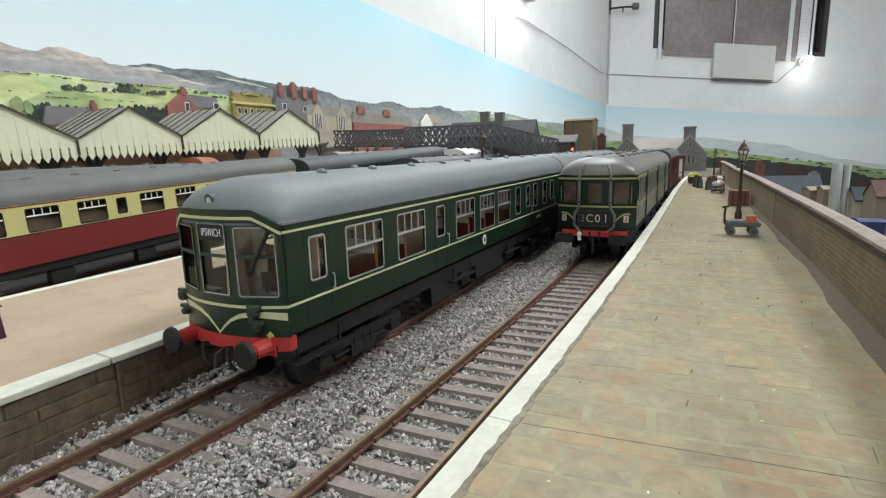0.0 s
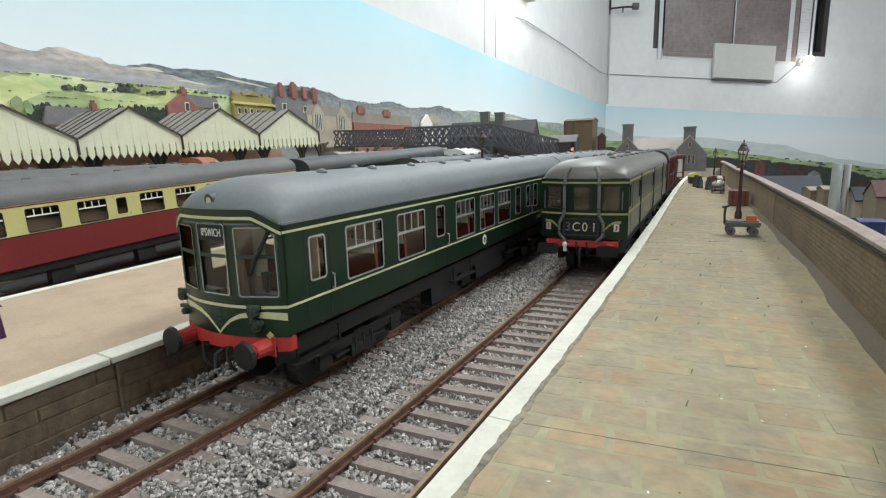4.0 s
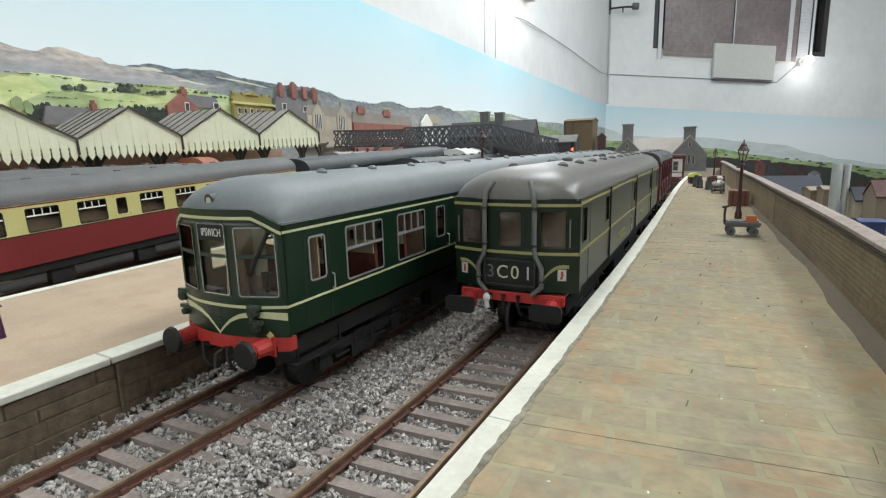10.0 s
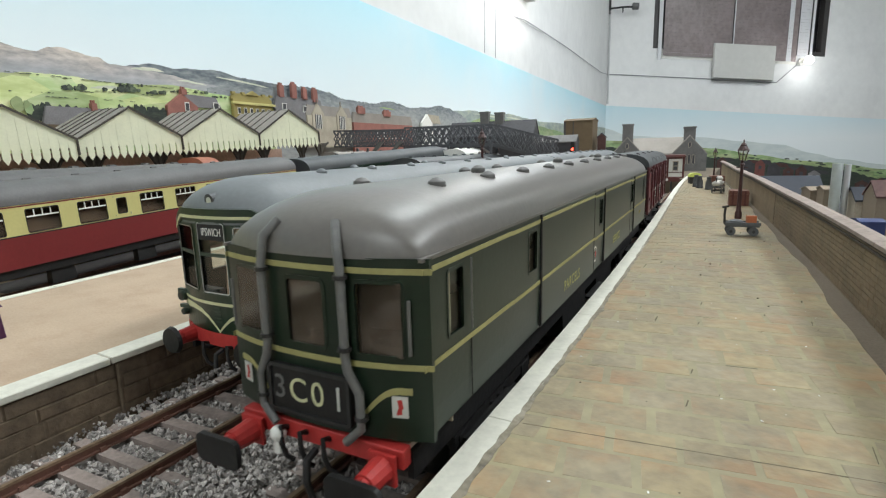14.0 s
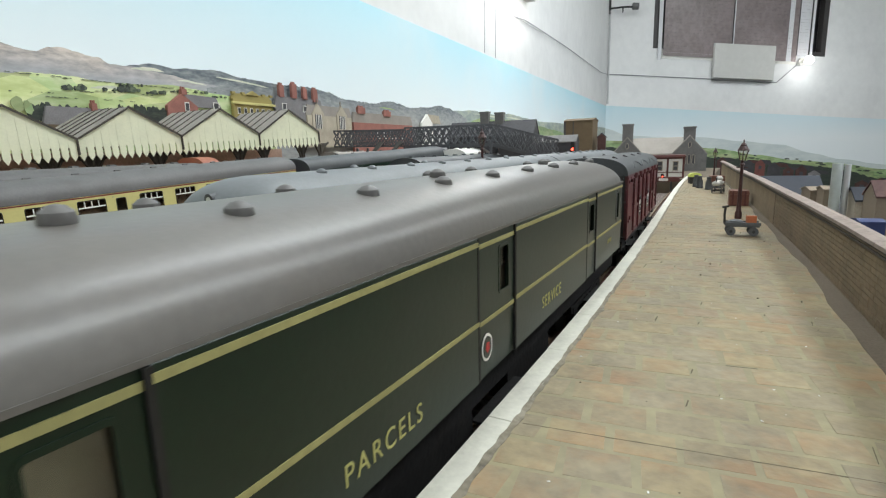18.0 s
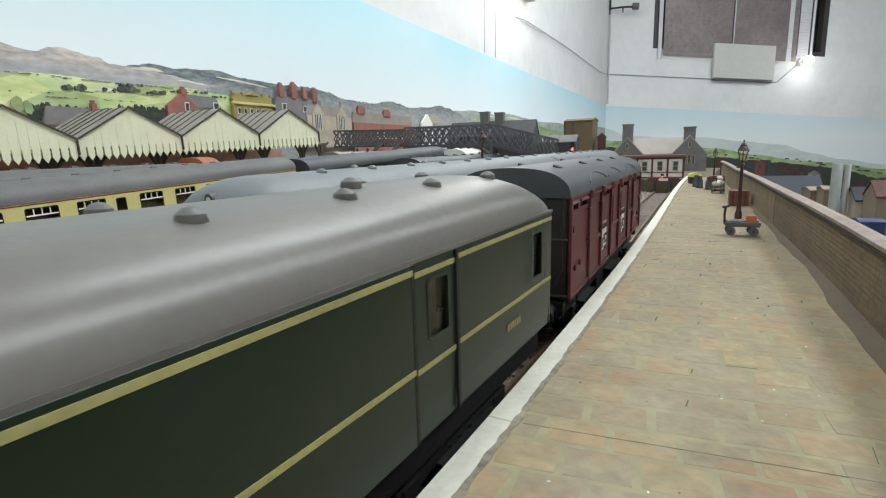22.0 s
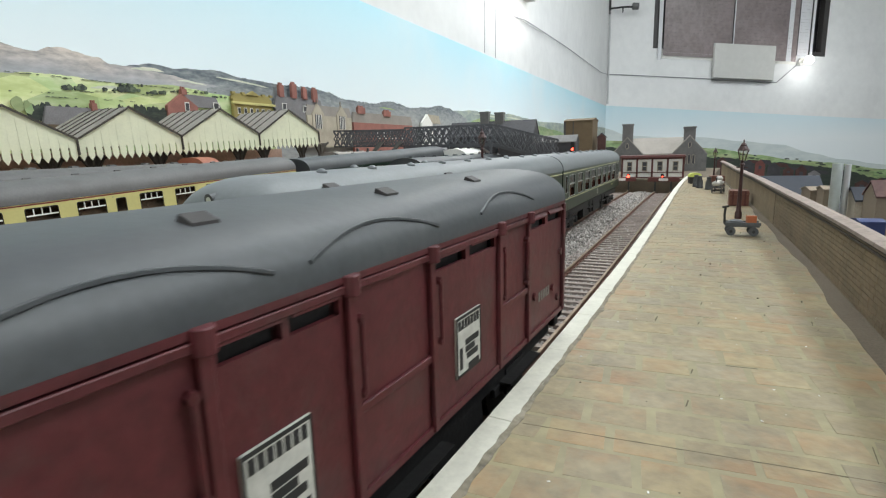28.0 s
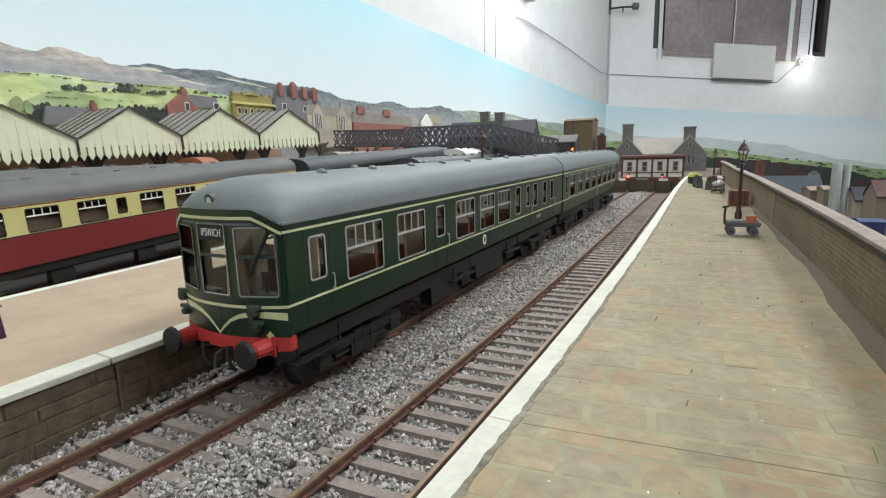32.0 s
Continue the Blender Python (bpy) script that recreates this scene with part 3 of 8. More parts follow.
# plain rendered length of the wall beyond an upright joint
for y0 in (299.0,):
    bm = bmesh.new()
    x = wall_x(y0)
    box(bm, x + 0.05, x + 0.5, y0 - 0.3, y0 + 0.3, PLAT_Z, WALL_H - 1.6)
    part("upright_joint", bm, WALL_SHADE_JOINT, wall)


def wall_courses():
    """Thin coursed stones on the platform side of the boundary wall."""
    rng = random.Random(21)
    verts, faces, near = [], [], 0
    z, c = PLAT_Z + 0.3, 0
    while z < WALL_H - 0.4:
        h = 1.28
        y = -30.0 + rng.uniform(-5, 0)
        while y < 298:
            ln = rng.uniform(4.6, 8)
            y2 = y + ln
            xa, xb = wall_x(y), wall_x(y2 - 0.15)
            pr = rng.uniform(0.0, 0.1)
            vs = [(xa + 0.4, y, z), (xb + 0.4, y2 - 0.15, z), (xb + 0.4, y2 - 0.15, z + h), (xa + 0.4, y, z + h),
                  (xa + 0.2 - pr, y + 0.06, z + 0.06), (xb + 0.2 - pr, y2 - 0.2, z + 0.06), (xb + 0.2 - pr, y2 - 0.2, z + h - 0.07), (xa + 0.2 - pr, y + 0.06, z + h - 0.07)]
            fs = [(4, 5, 6, 7), (0, 1, 5, 4), (1, 2, 6, 5), (2, 3, 7, 6), (3, 0, 4, 7)]
            if near < 280 and 100 < y < 235:
                part_data("stone", mesh_of("stone", vs, fs, WALL_STONE), wall)
                near += 1
            else:
                k = len(verts)
                verts += vs
                faces += [tuple(k + i for i in f) for f in fs]
            y = y2
        z += h + 0.06
        c += 1
    ob = new("stone_courses", mesh_of("stone_courses", verts, faces, WALL_STONE))
    ob.parent = wall
    tagged(ob, kind="stuff")


# island platform on the far side of the two tracks
left_platform = thing("platform_left", "tan surfaced island platform with white painted edges", "platform", kind="structure")
NEAR_EDGE = lambda y: -61.09 - 0.0654 * y
FAR_EDGE = lambda y: -142.45 - 0.1205 * y
LP_Z = 12.0
lys = [-160 + 27.0 * i for i in range(28)]


def cross_slab(bm, ys, fa, fb, z0, z1):
    rows = []
    for y in ys:
        a, b = fa(y), fb(y)
        rows.append([bm.verts.new((a, y, z0)), bm.verts.new((b, y, z0)), bm.verts.new((b, y, z1)), bm.verts.new((a, y, z1))])
    for p, q in zip(rows, rows[1:]):
        for i in range(4):
            bm.faces.new((p[i], p[(i + 1) % 4], q[(i + 1) % 4], q[i]))
    bm.faces.new(rows[0])
    bm.faces.new(rows[-1][::-1])


bm = bmesh.new()
cross_slab(bm, lys, lambda y: FAR_EDGE(y) + 2, lambda y: NEAR_EDGE(y) - 1.0, -8, LP_Z - 0.3)
part("platform_surface", bm, TAN, left_platform)
for fa, fb in ((lambda y: NEAR_EDGE(y) - 6.0, NEAR_EDGE), (FAR_EDGE, lambda y: FAR_EDGE(y) + 3.5)):
    y = -160.0
    while y < 565:
        bm = bmesh.new()
        cross_slab(bm, [y, y + 26.7], fa, fb, LP_Z - 1.5, LP_Z)
        part("edge_stone", bm, EDGE_WHITE, left_platform, bevel=0.2)
        y += 27.0


# ---- railway vehicles ----
def roof_profile(half, gutter, top, n=12, square=2.3):
    """Roof arc from the left gutter over to the right one."""
    out = []
    for i in range(n + 1):
        t = math.pi * (1 - i / n)
        c, s = math.cos(t), math.sin(t)
        out.append((math.copysign(abs(c) ** (2 / square), c) * half, gutter + (abs(s) ** (2 / square)) * (top - gutter)))
    return out


def roof(name, parent, mat, half, gutter, top, y0, y1, dome0=0.0, dome1=0.0, bow0=None, square=2.3):
    """A roof sheet with domed ends; bow0(x) sets the front edge back towards its corners."""
    bm = bmesh.new()
    prof = roof_profile(half, gutter, top, 18, square)
    stations = []
    if dome0:
        stations += [(y0 + dome0 * (1 - math.cos(a * math.pi / 12)), math.sin(a * math.pi / 12) ** 0.75 if a else 0.0) for a in range(7)]
    else:
        stations.append((y0, 1.0))
    n = 6
    stations += [(y0 + dome0 + (y1 - dome1 - y0 - dome0) * i / n, 1.0) for i in range(1, n)]
    if dome1:
        stations += [(y1 - dome1 * (1 - math.cos(a * math.pi / 12)), math.sin(a * math.pi / 12) ** 0.75 if a else 0.0) for a in range(6, -1, -1)]
    else:
        stations.append((y1, 1.0))
    rings = []
    for y, k in stations:
        ring = []
        for x, z in prof:
            w = 1.0 if k >= 1 else 0.93 + 0.07 * k
            yy = y
            if bow0 and y < y0 + dome0 * 1.01:
                yy = y + bow0(x) * (1 - (y - y0) / max(dome0, 1e-6))
            ring.append(bm.verts.new((x * w, yy, gutter + (z - gutter) * k + 0.001)))
        rings.append(ring)
    for a, b in zip(rings, rings[1:]):
        for i in range(len(prof) - 1):
            bm.faces.new((a[i], a[i + 1], b[i + 1], b[i]))
    for r in (rings[0], rings[-1]):
        bm.faces.new(r)
    bm.faces.new([r[0] for r in rings] + [r[-1] for r in rings][::-1])
    bmesh.ops.remove_doubles(bm, verts=bm.verts, dist=0.002)
    return part(name, bm, mat, parent, smooth=True)


def side_line(parent, x, y0, y1, z, h, name="lining", mat=None, out=0.12):
    bm = bmesh.new()
    s = 1 if x > 0 else -1
    box(bm, min(x, x + s * out), max(x, x + s * out), y0, y1, z - h / 2, z + h / 2)
    return part(name, bm, mat or YELLOW, parent)


def wheelset(parent, y, r=6.3, half=8.0):
    """Two wheels and an axle, turning about their middle."""
    bm = bmesh.new()
    rod(bm, (-half - 1.4, 0, 0), (-half + 1.4, 0, 0), r * 0.93, 20)
    rod(bm, (half - 1.4, 0, 0), (half + 1.4, 0, 0), r * 0.93, 20)
    rod(bm, (-half + 1.4, 0, 0), (-half + 2.1, 0, 0), r * 1.05, 20)
    rod(bm, (half - 2.1, 0, 0), (half - 1.4, 0, 0), r * 1.05, 20)
    rod(bm, (-11.5, 0, 0), (11.5, 0, 0), 1.0, 8)
    run, Build.run = Build.run, 1.0
    bm2 = part("wheelset", bm, IRON, parent)
    Build.run = run
    bm2.matrix_basis = pose(0, y * MM * run, (r * 0.93 + 0.05) * MZ)
    return bm2


def bogie(parent, y, half=13.0):
    fr = bmesh.new()
    for s in (-1, 1):
        x = s * half
        box(fr, x - 0.7, x + 0.7, y - 21, y + 21, 6.6, 8.6, 0.1)
        for k in (-17, 17):
            box(fr, x - 1.1, x + 1.1, y + k - 2.6, y + k + 2.6, 4.3, 8.2, 0.25)
        box(fr, x - 1.1, x + 1.1, y - 6, y + 6, 3.6, 6.4, 0.3)
        for k in (-4, 0, 4):
            rod(fr, (x, y + k, 4.0), (x, y + k, 8.0), 1.1, 7)
        rod(fr, (x, y - 12, 5.2), (x, y + 12, 5.2), 0.5, 6)
    box(fr, -half, half, y - 3, y + 3, 7, 9)
    b = part("bogie_frame", fr, BLACK, parent)
    return [wheelset(parent, y - 17), wheelset(parent, y + 17)]


def buffers(parent, y, gap, z, sgn=-1, mat=None, face=3.2, oval=False):
    """Buffer shanks and heads on a beam; sgn says which way they point."""
    for s in (-1, 1):
        bm = bmesh.new()
        x = s * gap
        rod(bm, (x, y, z), (x, y + sgn * 5.0, z), 1.9, 12, 1.6)
        rod(bm, (x, y + sgn * 5.0, z), (x, y + sgn * 7.0, z), 1.3, 10)
        box(bm, x - 2.1, x + 2.1, min(y, y + sgn * 0.6), max(y, y + sgn * 0.6), z - 2.1, z + 2.1)
        shank = part("buffer_shank", bm, mat or BUFFER_RED, parent)
        bm = bmesh.new()
        if oval:
            ring = rounded(x - face * 1.3, x + face * 1.3, z - face * 0.66, z + face * 0.66, 1.2)
            prism(bm, [(u, y + sgn * 7.0, v) for u, v in ring], [(u, y + sgn * 7.9, v) for u, v in ring])
        else:
            rod(bm, (x, y + sgn * 7.0, z), (x, y + sgn * 7.9, z), face, 18, face * 0.9)
        part("buffer_head", bm, BLACK, shank, "black buffer head")


def hoses(parent, y, spots, z, sgn=-1):
    for x in spots:
        bm = bmesh.new()
        pipe_run(bm, [(x, y, z), (x, y + sgn * 1.6, z + 0.6), (x + 0.3, y + sgn * 1.9, z - 1.8), (x + 0.6, y + sgn * 1.3, z - 3.8), (x + 1.3, y + sgn * 0.6, z - 4.6)], 0.42, 6)
        part("brake_hose", bm, BLACK, parent)


def vents(parent, mat, spots, top_z, r=1.9):
    """Domed roof ventilators."""
    for x, y, z in spots:
        bm = bmesh.new()
        lathe(bm, (x, y, z - 0.6), [(r * 0.8, 0), (r, 0.9), (r * 0.92, 1.6), (r * 0.5, 2.1), (0.1, 2.25)], 10)
        part("roof_vent", bm, mat, parent, smooth=True)


def underframe(parent, half, y0, y1, gear):
    bm = bmesh.new()
    for s in (-1, 1):
        box(bm, s * (half - 3) - 0.5, s * (half - 3) + 0.5, y0, y1, 10.5, 14.5)
    box(bm, -half + 4, half - 4, y0 + 2, y1 - 2, 12, 14.5)
    part("solebar", bm, BLACK, parent)
    for ya, yb, z0, z1 in gear:
        bm = bmesh.new()
        box(bm, half - 6.5, half - 2.2, ya, yb, z0, z1, 0.3)
        part("equipment_box", bm, BLACK, parent)
        bm = bmesh.new()
        box(bm, -half + 2.2, -half + 6.5, ya, yb, z0, z1, 0.3)
        part("equipment_box", bm, BLACK, parent)


def footstep(parent, x, y0, y1, z):
    bm = bmesh.new()
    box(bm, min(x, x + 2.4), max(x, x + 2.4), y0, y1, z, z + 0.5)
    part("footboard", bm, BLACK, parent)


# parcels railcar: its front is at local y = -128, its rear at +128
RUN_CAR, RUN_PARCELS = 0.8958, 0.902


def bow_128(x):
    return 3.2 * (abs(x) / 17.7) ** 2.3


def parcels_railcar():
    t = thing("parcels_railcar", "dark green parcels railcar with yellow lining and a dusty grey roof", "train")
    half, foot, gut, top = 17.2, 16.4, 40.0, 47.9
    F = -128.0
    Build.run = RUN_PARCELS
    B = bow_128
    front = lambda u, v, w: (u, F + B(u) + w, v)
    # side panels with window openings
    cab = (10.0, 15.6, 28.2, 37.4)
    d1 = (48.2, 54.2, 29.3, 37.2)
    d2 = (125.0, 130.0, 29.2, 37.0)
    d3 = (199.5, 205.5, 29.2, 37.0)
    d4 = (243.0, 249.0, 28.2, 37.0)
    holes = [(F + a, F + b, c, d) for a, b, c, d in (cab, d1, d2, d3, d4)]
    for s in (-1, 1):
        bm = bmesh.new()
        put = lambda u, v, w: (s * (half - w - 0.5 * max(0.0, (26.0 - v) / 12.0) ** 2), u, v)
        hs = [(a, b, c, d) for a, b, c, d in holes]
        holed(bm, F + B(half) + 0.2, 128.0, foot, gut, hs + [(F + 60, F + 60.01, 20, 20.01)], put, 0.7)
        side = part("side_panel", bm, GREEN_WORN, t)
        for a, b, c, d in hs:
            bm = bmesh.new()
            ring_frame(bm, a - 0.25, b + 0.25, c - 0.25, d + 0.25, 0.5, 0.9, lambda u, v, w: (s * (half + w), u, v), 0.12)
            win = part("window", bm, GREEN_WORN, t)
            bm = bmesh.new()
            box(bm, *sorted((s * (half - 0.5), s * (half - 0.4))), a, b, c, d)
            pane = part("pane", bm, CLEAR, win)
            bm = bmesh.new()
            box(bm, *sorted((s * (half - 4.0), s * (half - 3.6))), a - 2, b + 3, c - 2, d + 1)
            part("blind", bm, CURTAIN if a > F + 200 else PANEL, win, "drawn ochre blind" if a > F + 200 else "")
        # lining, stepping down past the sliding doors
        for z in (38.6, 26.3):
            for a, b, dz, out in ((2.5, 38.0, 0.0, 0.14), (38.0, 57.0, -0.1, 0.14), (57.0, 114.8, 0.25, 0.5), (114.8, 133.0, -0.35, 0.14), (133.0, 195.0, 0.25, 0.5), (195.0, 207.8, -0.35, 0.14), (207.8, 255.8, 0.0, 0.14)):
                side_line(t, s * half, F + a, F + b, z + dz, 0.7, mat=KHAKI, out=out)
        # sliding doors: proud panels with dark edges
        for a, b in ((57.0, 114.8), (133.0, 195.0)):
            bm = bmesh.new()
            box(bm, *sorted((s * (half - 0.1), s * (half + 0.36))), F + a, F + b, foot + 0.4, gut - 0.2)
            door = part("sliding_door", bm, GREEN_WORN, t, bevel=0.08)
        for a in (56.8, 114.9, 133.1, 195.2, 207.9):
            bm = bmesh.new()
            box(bm, *sorted((s * half, s * (half + 0.42))), F + a - 0.35, F + a + 0.35, foot + 0.4, gut - 0.3)
            part("door_post", bm, BLACK, t)
        for a in (17.4, 241.5, 250.0):
            bm = bmesh.new()
            rod(bm, (s * (half + 0.55), F + a, 27.5), (s * (half + 0.55), F + a, 38.0), 0.17, 6)
            part("handrail", bm, PIPE_GREY, t)
        bm = bmesh.new()
        box(bm, *sorted((s * half, s * (half + 0.1))), F + 18.2, F + 18.45, foot + 0.5, 26)
        part("door_seam", bm, BLACK, t)
        up = (0, 0, 1)
        right = (0, 1, 0) if s > 0 else (0, -1, 0)
        out = 0.4
        lettering("PARCELS", 3.6, YELLOW, t, (s * (half + out), F + 86, 20.6), right, up, squeeze=1.05, spread=1.25)
        lettering("SERVICE", 3.6, YELLOW, t, (s * (half + out), F + 158.5, 21.0), right, up, squeeze=1.05, spread=1.2)
        for k in range(6):
            bm = bmesh.new()
            box(bm, *sorted((s * (half + 0.05), s * (half + 0.12))), F + 229 + k * 1.2, F + 229.75 + k * 1.2, 21.9, 23.1)
            part("number_bar", bm, KHAKI, t)
        # round emblem
        bm = bmesh.new()
        rod(bm, (s * half, F + 119, 21.5), (s * (half + 0.1), F + 119, 21.5), 2.3, 24)
        em = part("emblem", bm, WHITE, t, "round white emblem with a red centre")
        bm = bmesh.new()
        rod(bm, (s * (half + 0.1), F + 119, 21.5), (s * (half + 0.16), F + 119, 21.5), 1.85, 20)
        part("emblem_field", bm, GREEN_WORN, em)
        bm = bmesh.new()
        rod(bm, (s * (half + 0.16), F + 119, 21.5), (s * (half + 0.22), F + 119, 21.5), 1.0, 5)
        part("emblem_badge", bm, BUFFER_RED, em)
        for a in (20, 118, 205):
            footstep(t, s * (half - 2.6), F + a, F + a + 22, 8.0)
    # gutter strip above the lining
    for s in (-1, 1):
        bm = bmesh.new()
        box(bm, *sorted((s * (half - 0.4), s * (half + 0.25))), F + 2.4, 128, gut - 0.2, gut + 0.3)
        part("gutter", bm, ROOF_BROWN, t)
    # front end
    bm = bmesh.new()
    fw = [(-14.3, -8.2, 28.0, 37.4), (-3.3, 3.4, 27.8, 37.0), (7.9, 14.5, 27.6, 37.2)]
    cuts = [(-17.2 + i * 1.3, -17.2 + i * 1.3 + 0.0001, foot + 0.05, foot + 0.051) for i in range(1, 28)]
    holed(bm, -17.2, 17.2, foot, gut + 0.2, fw + cuts, front, 0.8)
    part("front_panel", bm, GREEN_WORN, t)
    for a, b, c, d in fw:
        bm = bmesh.new()
        ring_frame(bm, a - 0.3, b + 0.3, c - 0.3, d + 0.3, 0.55, 1.1, lambda u, v, w: front(u, v, -w), 0.15)
        win = part("front_window", bm, GREEN_WORN, t)
        bm = bmesh.new()
        ym = F + B((a + b) / 2) + 0.5
        box(bm, a, b, ym, ym + 0.1, c, d)
        part("pane", bm, DUSTY, win)
        bm = bmesh.new()
        box(bm, a, b, ym + 3.5, ym + 4, c, c + (2.2 if a > 5 else 0.6))
        part("desk_top", bm, IRON, win)
    for z, h in ((38.6, 0.75), (26.4, 0.75)):
        bm = bmesh.new()
        n = 24
        for i in range(n):
            u0, u1 = -17.2 + 35.4 * i / n, -17.2 + 35.4 * (i + 1) / n
            c = [(u0, z - h / 2), (u1, z - h / 2), (u1, z + h / 2), (u0, z + h / 2)]
            prism(bm, [front(u, v, 0) for u, v in c], [front(u, v, -0.14) for u, v in c])
        part("lining", bm, KHAKI, t)
    for s in (-1, 1):
        bm = bmesh.new()
        pts = [(s * (8.4 + 7.0 * k / 8), 19.2 + 4.0 * math.sin(math.pi / 2 * min(1, k / 6))) for k in range(9)]
        for (a, za), (b, zb) in zip(pts, pts[1:]):
            c = [(a, za - 0.45), (b, zb - 0.45), (b, zb + 0.45), (a, za + 0.45)]
            prism(bm, [front(u, v, 0) for u, v in c], [front(u, v, -0.14) for u, v in c])
        part("whisker", bm, KHAKI, t)
        # warning plate
        x = 13.7 * s - (0.3 if s < 0 else 0)
        bm = bmesh.new()
        c = [(x - 1.05, 19.6), (x + 1.05, 19.6), (x + 1.05, 22.5), (x - 1.05, 22.5)]
        prism(bm, [front(u, v, 0) for u, v in c], [front(u, v, -0.15) for u, v in c])
        plate = part("warning_plate", bm, BOARD, t, "white warning plate with a red flash")
        bm = bmesh.new()
        for c in (((x - 0.1, 20.8), (x + 0.5, 20.9), (x + 0.3, 22.1), (x - 0.3, 22.0)), ((x - 0.5, 20.0), (x + 0.3, 20.1), (x + 0.25, 20.9), (x - 0.2, 20.9))):
            prism(bm, [front(u, v, -0.15) for u, v in c], [front(u, v, -0.22) for u, v in c])
        part("red_flash", bm, BUFFER_RED, plate)
        bm = bmesh.new()
        rod(bm, front(s * 15.6, 28.2, -0.7), front(s * 15.6, 35.2, -0.7), 0.25, 6)
        part("handrail", bm, PIPE_GREY, t)
        # exhaust pipes up the front
        bm = bmesh.new()
        q = s * 6.9
        pts = [front(q * 0.72, 44.3, 1.5), front(q * 0.92, 42.2, -0.6), front(q, 38.5, -1.1), front(q, 27.6, -1.1), front(q * 1.05, 25.6, -1.2), front(q * 1.28, 22.8, -1.3), front(q * 1.28, 18.0, -1.3), front(q * 0.92, 15.7, -1.3)]
        pipe_run(bm, pts, 0.66, 10)
        exhaust = part("exhaust_pipe", bm, PIPE_GREY, t, "grey exhaust pipe", smooth=True)
        for z in (37.6, 28.3, 19.2):
            bm = bmesh.new()
            rod(bm, front(q * (1.28 if z < 22 else 1), z, -1.1), front(q * (1.28 if z < 22 else 1), z + 0.5, -1.1), 1.0, 10)
            part("clip", bm, IRON, exhaust)
    # headcode panel
    bm = bmesh.new()
    ring = rounded(-7.2, 7.2, 17.2, 24.6, 0.9)
    prism(bm, [(u, F + 0.5, v) for u, v in ring], [(u, F - 0.6, v) for u, v in ring])
    panel = part("headcode_panel", bm, BLACK, t, "black panel with pale train code")
    bm = bmesh.new()
    ring_frame(bm, -7.3, 7.3, 17.6, 24.7, 0.5, 0.9, lambda u, v, w: (u, F - 0.6 - w, v), 0.35)
    part("panel_frame", bm, IRON, panel)
    for ch, x, mat in (("3", -5.3, PIPE_GREY), ("C", -1.9, PALE_LINE), ("0", 1.6, PALE_LINE), ("1", 5.2, BOARD)):
        lettering(ch, 4.9, mat, panel, (x, F - 0.62, 21.1), (1, 0, 0), (0, 0, 1), squeeze=1.0)
    # beam, buffers, couplings
    bm = bmesh.new()
    box(bm, -14.6, 14.6, F + 0.4, F + 2.6, 13.0, 15.7)
    part("buffer_beam", bm, BUFFER_RED, t, "red buffer beam", bevel=0.15)
    buffers(t, F - 0.2, 11.8, 13.2, -1, face=3.2, oval=True)
    hoses(t, F + 0.4, (-5.5, -1.8, 2.4), 14.6)
    bm = bmesh.new()
    pipe_run(bm, [(0, F, 12.5), (0, F - 2.2, 12.0), (0, F - 2.6, 9.0), (0, F - 1.6, 6.0)], 0.6, 6)
    part("coupling_hook", bm, IRON, t)
    bm = bmesh.new()
    bmesh.ops.create_icosphere(bm, subdivisions=2, radius=1.3, matrix=Matrix.Translation((-6.2, F - 1.0, 14.0)))
    rod(bm, (-6.2, F - 1.0, 11.3), (-6.2, F - 1.0, 14.0), 0.9, 8)
    part("tail_lamp", bm, WHITE, t, "small white lamp on the beam")
    # rear end
    bm = bmesh.new()
    holed(bm, -17.1, 17.1, foot, gut + 0.2, [], lambda u, v, w: (u, 128.0 - w, v), 0.8)
    part("end_panel", bm, GREEN_WORN, t)
    for z, h in ((38.6, 0.75), (26.4, 0.75)):
        bm = bmesh.new()
        box(bm, -17.1, 17.1, 128.0, 128.14, z - h / 2, z + h / 2)
        part("lining", bm, KHAKI, t)
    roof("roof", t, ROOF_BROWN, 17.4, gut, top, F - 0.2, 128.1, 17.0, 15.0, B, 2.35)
    spots = []
    for k in range(10):
        y = F + 27.5 + k * 24.0
        spots += [(7.6, y, 46.9), (-7.6, y, 46.9)] if k % 3 != 1 else [(7.6, y, 46.9), (2.0, y + 9, 47.8)]
    vents(t, ROOF_MID, spots, top, 1.65)
    underframe(t, half, F + 3, 127, ((-40, -10, 4.5, 11), (8, 38, 5, 11)))
    wheels = bogie(t, F + 40) + bogie(t, 128 - 40)
    # floor and inner lining
    bm = bmesh.new()
    box(bm, -14, 14, F + 3, 127, 14.5, 15.2)
    box(bm, -16.5, 16.5, F + 12, F + 12.4, 15.2, 40)
    part("inner_floor", bm, PANEL, t)
    Build.run = 1.0
    return t, wheels


